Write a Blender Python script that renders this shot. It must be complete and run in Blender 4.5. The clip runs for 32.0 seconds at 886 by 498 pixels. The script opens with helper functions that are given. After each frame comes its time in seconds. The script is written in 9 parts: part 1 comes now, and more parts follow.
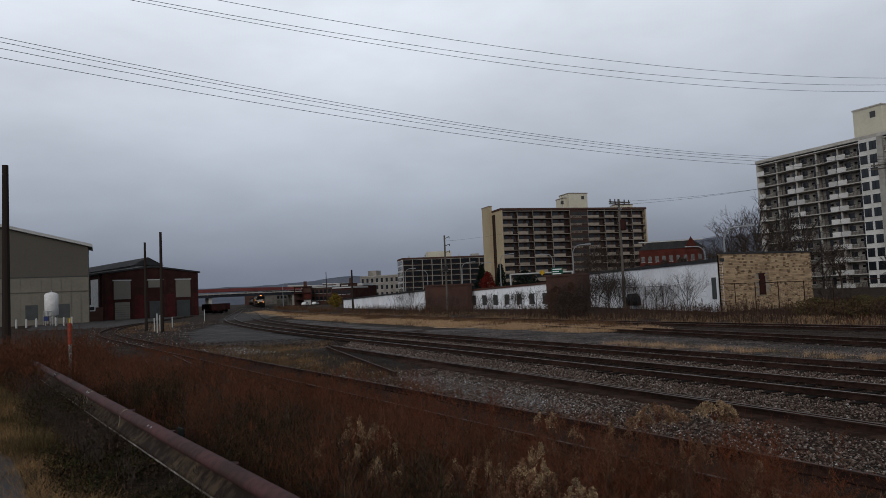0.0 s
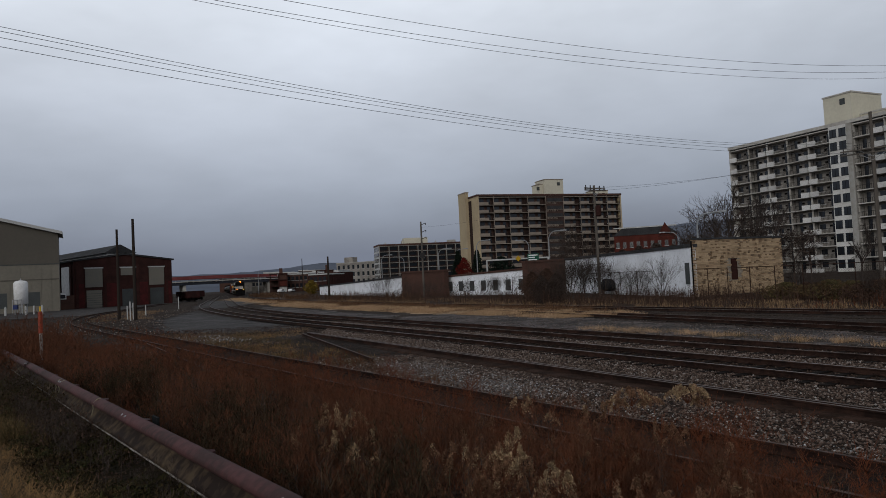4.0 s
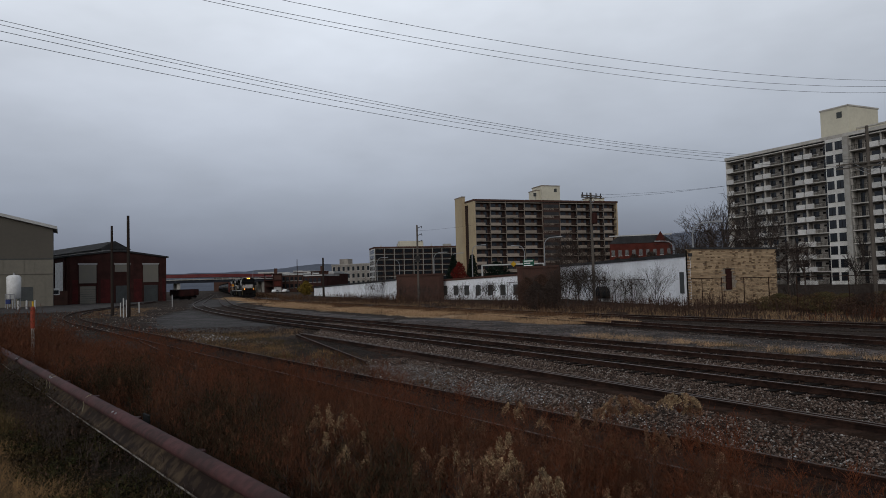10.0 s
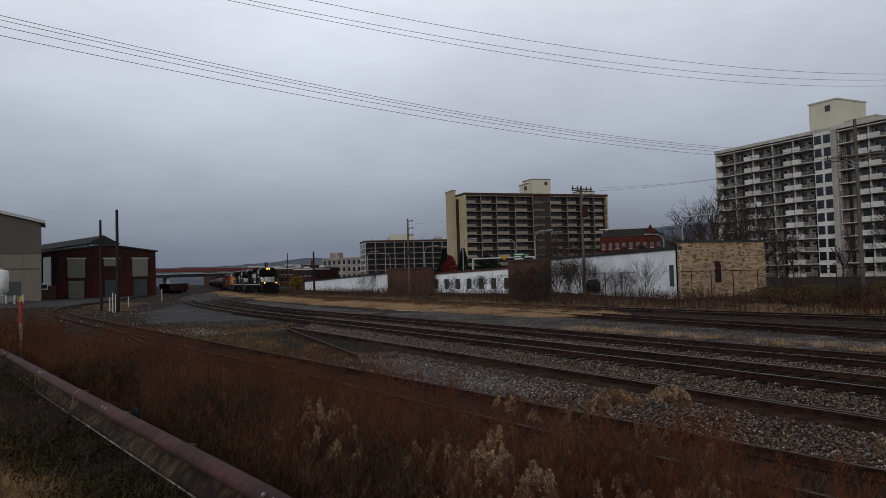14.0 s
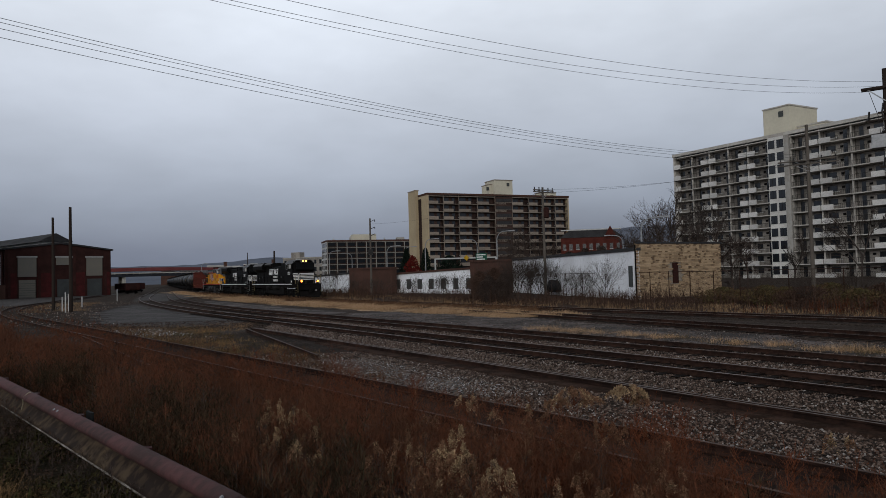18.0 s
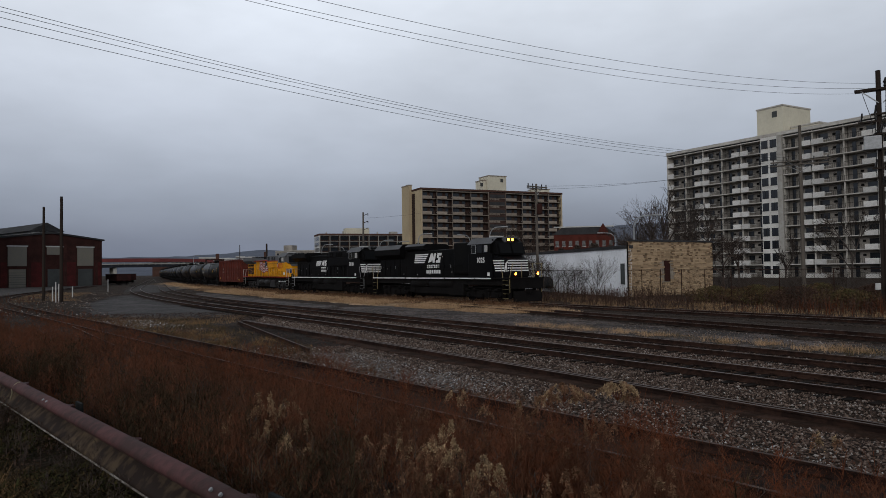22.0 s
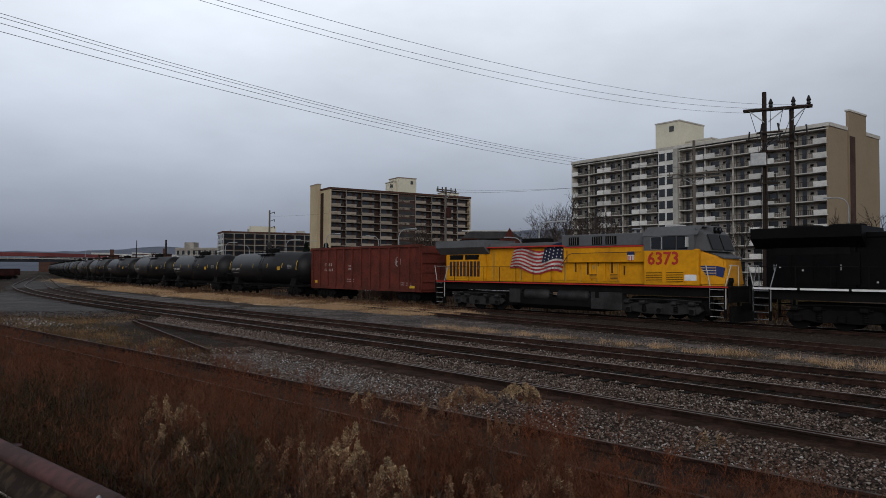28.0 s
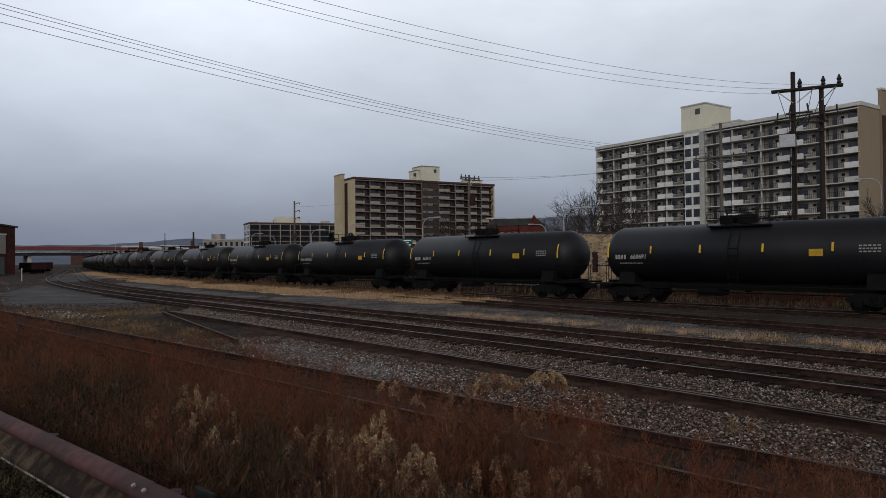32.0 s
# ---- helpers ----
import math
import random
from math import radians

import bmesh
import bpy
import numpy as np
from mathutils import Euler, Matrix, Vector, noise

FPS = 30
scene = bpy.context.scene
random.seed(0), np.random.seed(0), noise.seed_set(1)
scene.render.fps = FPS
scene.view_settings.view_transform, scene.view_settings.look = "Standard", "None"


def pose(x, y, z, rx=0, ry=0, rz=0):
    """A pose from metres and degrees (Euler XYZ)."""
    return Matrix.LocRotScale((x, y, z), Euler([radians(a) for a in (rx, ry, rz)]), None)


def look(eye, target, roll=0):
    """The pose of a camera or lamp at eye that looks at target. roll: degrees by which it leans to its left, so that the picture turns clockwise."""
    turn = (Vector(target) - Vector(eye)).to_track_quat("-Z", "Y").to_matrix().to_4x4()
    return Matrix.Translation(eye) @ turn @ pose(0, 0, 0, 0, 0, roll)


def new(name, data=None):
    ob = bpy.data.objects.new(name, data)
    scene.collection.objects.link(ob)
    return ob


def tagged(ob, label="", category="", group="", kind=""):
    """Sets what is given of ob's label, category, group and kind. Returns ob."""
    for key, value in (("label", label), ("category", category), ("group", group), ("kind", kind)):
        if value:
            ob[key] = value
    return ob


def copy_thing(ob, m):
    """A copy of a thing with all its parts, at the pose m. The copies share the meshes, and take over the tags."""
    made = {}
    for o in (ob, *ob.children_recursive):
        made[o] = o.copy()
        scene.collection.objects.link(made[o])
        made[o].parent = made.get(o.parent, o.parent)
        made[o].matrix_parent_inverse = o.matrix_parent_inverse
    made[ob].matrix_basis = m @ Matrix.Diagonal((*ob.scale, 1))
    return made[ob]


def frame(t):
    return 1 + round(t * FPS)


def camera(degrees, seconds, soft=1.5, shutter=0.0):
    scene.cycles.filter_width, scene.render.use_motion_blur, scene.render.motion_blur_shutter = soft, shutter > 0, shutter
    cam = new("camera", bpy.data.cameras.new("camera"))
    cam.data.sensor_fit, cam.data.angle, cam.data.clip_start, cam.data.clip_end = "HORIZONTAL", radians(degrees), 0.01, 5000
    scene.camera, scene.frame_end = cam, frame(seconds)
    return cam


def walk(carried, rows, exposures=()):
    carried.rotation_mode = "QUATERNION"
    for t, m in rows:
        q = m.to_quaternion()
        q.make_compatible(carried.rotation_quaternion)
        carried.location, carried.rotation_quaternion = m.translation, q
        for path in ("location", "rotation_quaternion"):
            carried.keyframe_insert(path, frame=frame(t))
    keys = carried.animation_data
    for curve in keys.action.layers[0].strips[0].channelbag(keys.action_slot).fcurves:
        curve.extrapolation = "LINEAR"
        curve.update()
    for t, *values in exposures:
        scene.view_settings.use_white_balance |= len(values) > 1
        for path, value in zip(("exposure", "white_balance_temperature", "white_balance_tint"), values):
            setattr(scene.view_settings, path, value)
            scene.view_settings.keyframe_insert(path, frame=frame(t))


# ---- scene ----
cam = camera(64.0, 32.0, soft=0.6)
EYE = 2.72
TURNS = [  # seconds, yaw, pitch, roll
    (0, 0.01, 3.55, 2.59),
    (0.5, -0.05, 3.26, 2.48),
    (1, -0.61, 3.42, 2.52),
    (1.5, -1.65, 3.54, 2.68),
    (2, -1.27, 3.13, 2.68),
    (2.5, -1.14, 2.77, 2.82),
    (3, -1.30, 2.51, 2.66),
    (3.5, -1.70, 2.43, 2.78),
    (5.5, -2.13, 2.00, 2.87),
    (6, -2.43, 1.94, 2.78),
    (6.5, -2.44, 1.96, 2.73),
    (7, -2.28, 2.01, 2.11),
    (7.5, -2.23, 2.28, 2.10),
    (8, -2.27, 2.27, 1.84),
    (8.5, -2.24, 2.38, 1.63),
    (9, -2.16, 2.58, 1.53),
    (9.5, -2.24, 2.35, 1.73),
    (10, -2.29, 2.65, 1.58),
    (10.5, -2.48, 2.64, 1.52),
    (11, -2.55, 3.00, 1.14),
    (11.5, -3.13, 3.19, 1.41),
    (12, -2.90, 3.13, 1.67),
    (12.5, -2.63, 2.74, 1.78),
    (13, -2.67, 2.49, 1.75),
    (13.5, -2.85, 2.25, 1.73),
    (15.5, -3.54, 1.86, 1.81),
    (16, -3.88, 1.70, 1.89),
    (16.5, -4.43, 1.84, 2.01),
    (17, -4.79, 2.01, 1.82),
    (17.5, -5.47, 2.07, 1.68),
    (18, -6.08, 2.03, 1.57),
    (18.5, -6.66, 1.95, 1.29),
    (19, -7.08, 2.04, 1.27),
    (19.5, -7.89, 2.16, 1.01),
    (20, -7.69, 1.68, 1.07),
    (20.5, -6.79, 1.53, 0.96),
    (21, -7.08, 1.82, 0.80),
    (21.5, -7.47, 1.67, 0.75),
    (22, -6.68, 1.62, 0.78),
    (22.5, -6.90, 1.42, 0.73),
    (23, -7.29, 1.12, 0.83),
    (23.5, -7.67, 1.14, 0.69),
    (24, -8.60, 1.05, 0.56),
    (24.5, -9.83, 1.16, 0.40),
    (26.5, -10.77, 1.39, 0.12),
    (27, -11.54, 1.43, 0.21),
    (27.5, -12.88, 1.41, -0.03),
    (28, -14.09, 1.73, -0.30),
    (28.5, -14.10, 1.68, -0.13),
    (29, -13.36, 1.44, 0.27),
    (29.5, -12.77, 1.28, 0.13),
    (30, -11.59, 1.09, 0.12),
    (30.5, -11.54, 1.05, 0.17),
    (31, -11.58, 0.73, 0.34),
    (31.5, -11.70, 0.53, 0.24),
    (32, -12.11, 0.77, 0.49),
]
walk(cam, [(t, pose(0, 0, EYE, 90 + pitch, roll, yaw)) for t, yaw, pitch, roll in TURNS], [(0, -0.03), (6, -0.07), (13, -0.05), (18, 0.06), (23, 0.05), (24, 0.2), (32, 0.22)])

# ---------------------------------------------------------------- world and light
world = bpy.data.worlds.new("overcast_sky")
scene.world = world
world.use_nodes = True
wt = world.node_tree
wt.nodes.clear()


def wnode(kind, **values):
    n = wt.nodes.new(kind)
    for key, value in values.items():
        n.inputs[key.replace("_", " ")].default_value = value
    return n


w_out, w_bg = wnode("ShaderNodeOutputWorld"), wnode("ShaderNodeBackground", Strength=1.0)
w_sky = wnode("ShaderNodeTexSky")
w_sky.sky_type, w_sky.sun_disc = "NISHITA", False
w_sky.sun_elevation, w_sky.sun_rotation = radians(22), radians(200)
w_sky.air_density, w_sky.dust_density = 1.5, 3.0
w_co = wnode("ShaderNodeTexCoord")
w_sep = wnode("ShaderNodeSeparateXYZ")
w_ramp = wnode("ShaderNodeValToRGB")
e = w_ramp.color_ramp.elements
e[0].position, e[0].color = 0.0, (0.160, 0.185, 0.248, 1)
e[1].position, e[1].color = 1.0, (0.19, 0.20, 0.22, 1)
for at, col in ((0.04, (0.178, 0.205, 0.272, 1)), (0.10, (0.275, 0.31, 0.388, 1)), (0.22, (0.47, 0.51, 0.59, 1)), (0.38, (0.74, 0.79, 0.87, 1)), (0.52, (0.58, 0.62, 0.68, 1)), (0.75, (0.24, 0.255, 0.28, 1))):
    el = e.new(at)
    el.color = col
# the clouds: two scales of noise, stretched along the horizon
w_map = wnode("ShaderNodeMapping")
w_map.inputs["Scale"].default_value = (1.0, 1.0, 2.6)
w_n1, w_n2 = wnode("ShaderNodeTexNoise", Scale=1.8, Detail=5.0, Roughness=0.55), wnode("ShaderNodeTexNoise", Scale=6.0, Detail=4.0, Roughness=0.5)
w_r1 = wnode("ShaderNodeMapRange", From_Min=0.3, From_Max=0.72, To_Min=0.86, To_Max=1.14)
w_r2 = wnode("ShaderNodeMapRange", From_Min=0.3, From_Max=0.7, To_Min=0.95, To_Max=1.05)
w_mul = wnode("ShaderNodeMath")
w_mul.operation = "MULTIPLY"
w_cloud = wnode("ShaderNodeMix")
w_cloud.data_type, w_cloud.blend_type = "RGBA", "MULTIPLY"
w_cloud.inputs[0].default_value = 1.0
w_skymul = wnode("ShaderNodeMix")
w_skymul.data_type, w_skymul.blend_type = "RGBA", "ADD"
w_skymul.inputs[0].default_value = 0.006
L = wt.links.new
L(w_co.outputs["Generated"], w_sep.inputs[0]), L(w_sep.outputs["Z"], w_ramp.inputs[0])
L(w_co.outputs["Generated"], w_map.inputs[0]), L(w_map.outputs[0], w_n1.inputs["Vector"]), L(w_map.outputs[0], w_n2.inputs["Vector"])
L(w_n1.outputs["Fac"], w_r1.inputs[0]), L(w_n2.outputs["Fac"], w_r2.inputs[0])
L(w_r1.outputs[0], w_mul.inputs[0]), L(w_r2.outputs[0], w_mul.inputs[1])
w_side = wnode("ShaderNodeMapRange", From_Min=0.0, From_Max=0.8, To_Min=1.02, To_Max=0.80)
w_mul2 = wnode("ShaderNodeMath")
w_mul2.operation = "MULTIPLY"
L(w_sep.outputs["X"], w_side.inputs[0]), L(w_mul.outputs[0], w_mul2.inputs[0]), L(w_side.outputs[0], w_mul2.inputs[1])
L(w_ramp.outputs[0], w_cloud.inputs[6]), L(w_mul2.outputs[0], w_cloud.inputs[7])
L(w_cloud.outputs[2], w_skymul.inputs[6]), L(w_sky.outputs[0], w_skymul.inputs[7])
L(w_skymul.outputs[2], w_bg.inputs[0]), L(w_bg.outputs[0], w_out.inputs[0])

sun_data = bpy.data.lights.new("sun", "SUN")
sun_data.energy, sun_data.angle, sun_data.color = 0.85, radians(40), (1.0, 0.97, 0.93)
sun = new("sun", sun_data)
sun.matrix_world = look((-25, -70, 30), (0, 0, 0))
scene.view_settings.exposure = 0.0

# ---------------------------------------------------------------- materials


def mat(name, col, rough=0.8, metal=0.0, var=0.25, scale=3.0, col2=None, bump=0.0, bscale=None, island=0.0, obj=0.0, stretch=(1, 1, 1), emit=0.0, spec=None):
    """A surface with colour variation at two scales (metres), wear colour col2, relief and a shade per island or object."""
    m = bpy.data.materials.new(name)
    m.use_nodes = True
    t = m.node_tree
    b = t.nodes["Principled BSDF"]
    b.inputs["Roughness"].default_value, b.inputs["Metallic"].default_value = rough, metal
    b.inputs["Specular IOR Level"].default_value = spec if spec is not None else (0.06 if rough > 0.7 else 0.2)
    co, mp = t.nodes.new("ShaderNodeTexCoord"), t.nodes.new("ShaderNodeMapping")
    mp.inputs["Scale"].default_value = stretch
    t.links.new(co.outputs["Object"], mp.inputs[0])
    n1, n2 = t.nodes.new("ShaderNodeTexNoise"), t.nodes.new("ShaderNodeTexNoise")
    n1.inputs["Scale"].default_value, n1.inputs["Detail"].default_value = 1.0 / scale, 6
    n2.inputs["Scale"].default_value, n2.inputs["Detail"].default_value = 9.0 / scale, 5
    t.links.new(mp.outputs[0], n1.inputs["Vector"]), t.links.new(mp.outputs[0], n2.inputs["Vector"])
    c2 = col2 or tuple(c * 0.45 for c in col)
    r1, r2 = t.nodes.new("ShaderNodeMapRange"), t.nodes.new("ShaderNodeMapRange")
    for r, lo, hi, amount in ((r1, 0.38, 0.68, var * 1.6), (r2, 0.4, 0.66, var)):
        r.inputs[1].default_value, r.inputs[2].default_value, r.inputs[3].default_value, r.inputs[4].default_value = lo, hi, 0.0, min(amount, 1.0)
    t.links.new(n1.outputs["Fac"], r1.inputs[0]), t.links.new(n2.outputs["Fac"], r2.inputs[0])
    add = t.nodes.new("ShaderNodeMath")
    add.operation, add.use_clamp = "ADD", True
    t.links.new(r1.outputs[0], add.inputs[0]), t.links.new(r2.outputs[0], add.inputs[1])
    mx = t.nodes.new("ShaderNodeMix")
    mx.data_type = "RGBA"
    mx.inputs[6].default_value, mx.inputs[7].default_value = (*col, 1), (*c2, 1)
    t.links.new(add.outputs[0], mx.inputs[0])
    last = mx.outputs[2]
    for amount, source in ((island, "ShaderNodeNewGeometry"), (obj, "ShaderNodeObjectInfo")):
        if amount:
            g, r, h = t.nodes.new(source), t.nodes.new("ShaderNodeMapRange"), t.nodes.new("ShaderNodeHueSaturation")
            r.inputs[3].default_value, r.inputs[4].default_value = 1 - amount, 1 + amount
            t.links.new(g.outputs["Random Per Island" if source.endswith("Geometry") else "Random"], r.inputs[0])
            t.links.new(r.outputs[0], h.inputs["Value"]), t.links.new(last, h.inputs["Color"])
            last = h.outputs[0]
    t.links.new(last, b.inputs["Base Color"])
    if bump:
        bn, nb = t.nodes.new("ShaderNodeBump"), t.nodes.new("ShaderNodeTexNoise")
        nb.inputs["Scale"].default_value, nb.inputs["Detail"].default_value = 1.0 / (bscale or scale / 20), 4
        bn.inputs["Strength"].default_value, bn.inputs["Distance"].default_value = min(bump, 1.0), (bscale or scale / 20) * 0.6
        t.links.new(mp.outputs[0], nb.inputs["Vector"]), t.links.new(nb.outputs["Fac"], bn.inputs["Height"]), t.links.new(bn.outputs[0], b.inputs["Normal"])
    if emit:
        b.inputs["Emission Color"].default_value, b.inputs["Emission Strength"].default_value = (*col, 1), emit
    return m


def stony(name, dark, light, size, patch=(0.07, 0.055, 0.04), patch_amount=0.5, patch_scale=4.0, rough=0.95):
    """Loose stones: a Voronoi cell for each stone with its own shade, relief, and patches of dirt between."""
    m = bpy.data.materials.new(name)
    m.use_nodes = True
    t = m.node_tree
    b = t.nodes["Principled BSDF"]
    b.inputs["Roughness"].default_value, b.inputs["Specular IOR Level"].default_value = rough, 0.05
    co, v = t.nodes.new("ShaderNodeTexCoord"), t.nodes.new("ShaderNodeTexVoronoi")
    v.inputs["Scale"].default_value = 1.0 / size
    v.inputs["Randomness"].default_value = 1.0
    n, r = t.nodes.new("ShaderNodeTexNoise"), t.nodes.new("ShaderNodeMapRange")
    n.inputs["Scale"].default_value, n.inputs["Detail"].default_value = 1.0 / patch_scale, 7
    r.inputs[1].default_value, r.inputs[2].default_value, r.inputs[4].default_value = 0.45, 0.68, patch_amount
    ramp = t.nodes.new("ShaderNodeValToRGB")
    ramp.color_ramp.elements[0].color, ramp.color_ramp.elements[1].color = (*dark, 1), (*light, 1)
    mid = ramp.color_ramp.elements.new(0.7)
    mid.color = (*[d * 0.6 + l * 0.4 for d, l in zip(dark, light)], 1)
    bw = t.nodes.new("ShaderNodeRGBToBW")
    mx, bp = t.nodes.new("ShaderNodeMix"), t.nodes.new("ShaderNodeBump")
    mx.data_type = "RGBA"
    mx.inputs[7].default_value = (*patch, 1)
    t.links.new(co.outputs["Object"], v.inputs["Vector"]), t.links.new(co.outputs["Object"], n.inputs["Vector"])
    t.links.new(v.outputs["Color"], bw.inputs[0]), t.links.new(bw.outputs[0], ramp.inputs[0])
    t.links.new(n.outputs["Fac"], r.inputs[0]), t.links.new(r.outputs[0], mx.inputs[0])
    t.links.new(ramp.outputs[0], mx.inputs[6]), t.links.new(mx.outputs[2], b.inputs["Base Color"])
    bp.inputs["Strength"].default_value, bp.inputs["Distance"].default_value, bp.invert = 0.9, size * 0.8, True
    t.links.new(v.outputs["Distance"], bp.inputs["Height"]), t.links.new(bp.outputs[0], b.inputs["Normal"])
    return m


def crushed(name, stops):
    """Single stones whose shades follow a given spread, most of them dark."""
    m = mat(name, (0.05, 0.05, 0.05), 0.95, var=0.3, scale=0.2, spec=0.15)
    t = m.node_tree
    g, r = t.nodes.new("ShaderNodeNewGeometry"), t.nodes.new("ShaderNodeValToRGB")
    els = r.color_ramp.elements
    els[0].position, els[0].color = stops[0][0], (*stops[0][1], 1)
    els[1].position, els[1].color = stops[-1][0], (*stops[-1][1], 1)
    for at, col in stops[1:-1]:
        els.new(at).color = (*col, 1)
    t.links.new(g.outputs["Random Per Island"], r.inputs[0])
    t.links.new(r.outputs[0], t.nodes["Principled BSDF"].inputs["Base Color"])
    return m


def glass(name, tint=(0.02, 0.025, 0.03)):
    return mat(name, tint, rough=0.10, var=0.15, scale=2.0, spec=0.5)


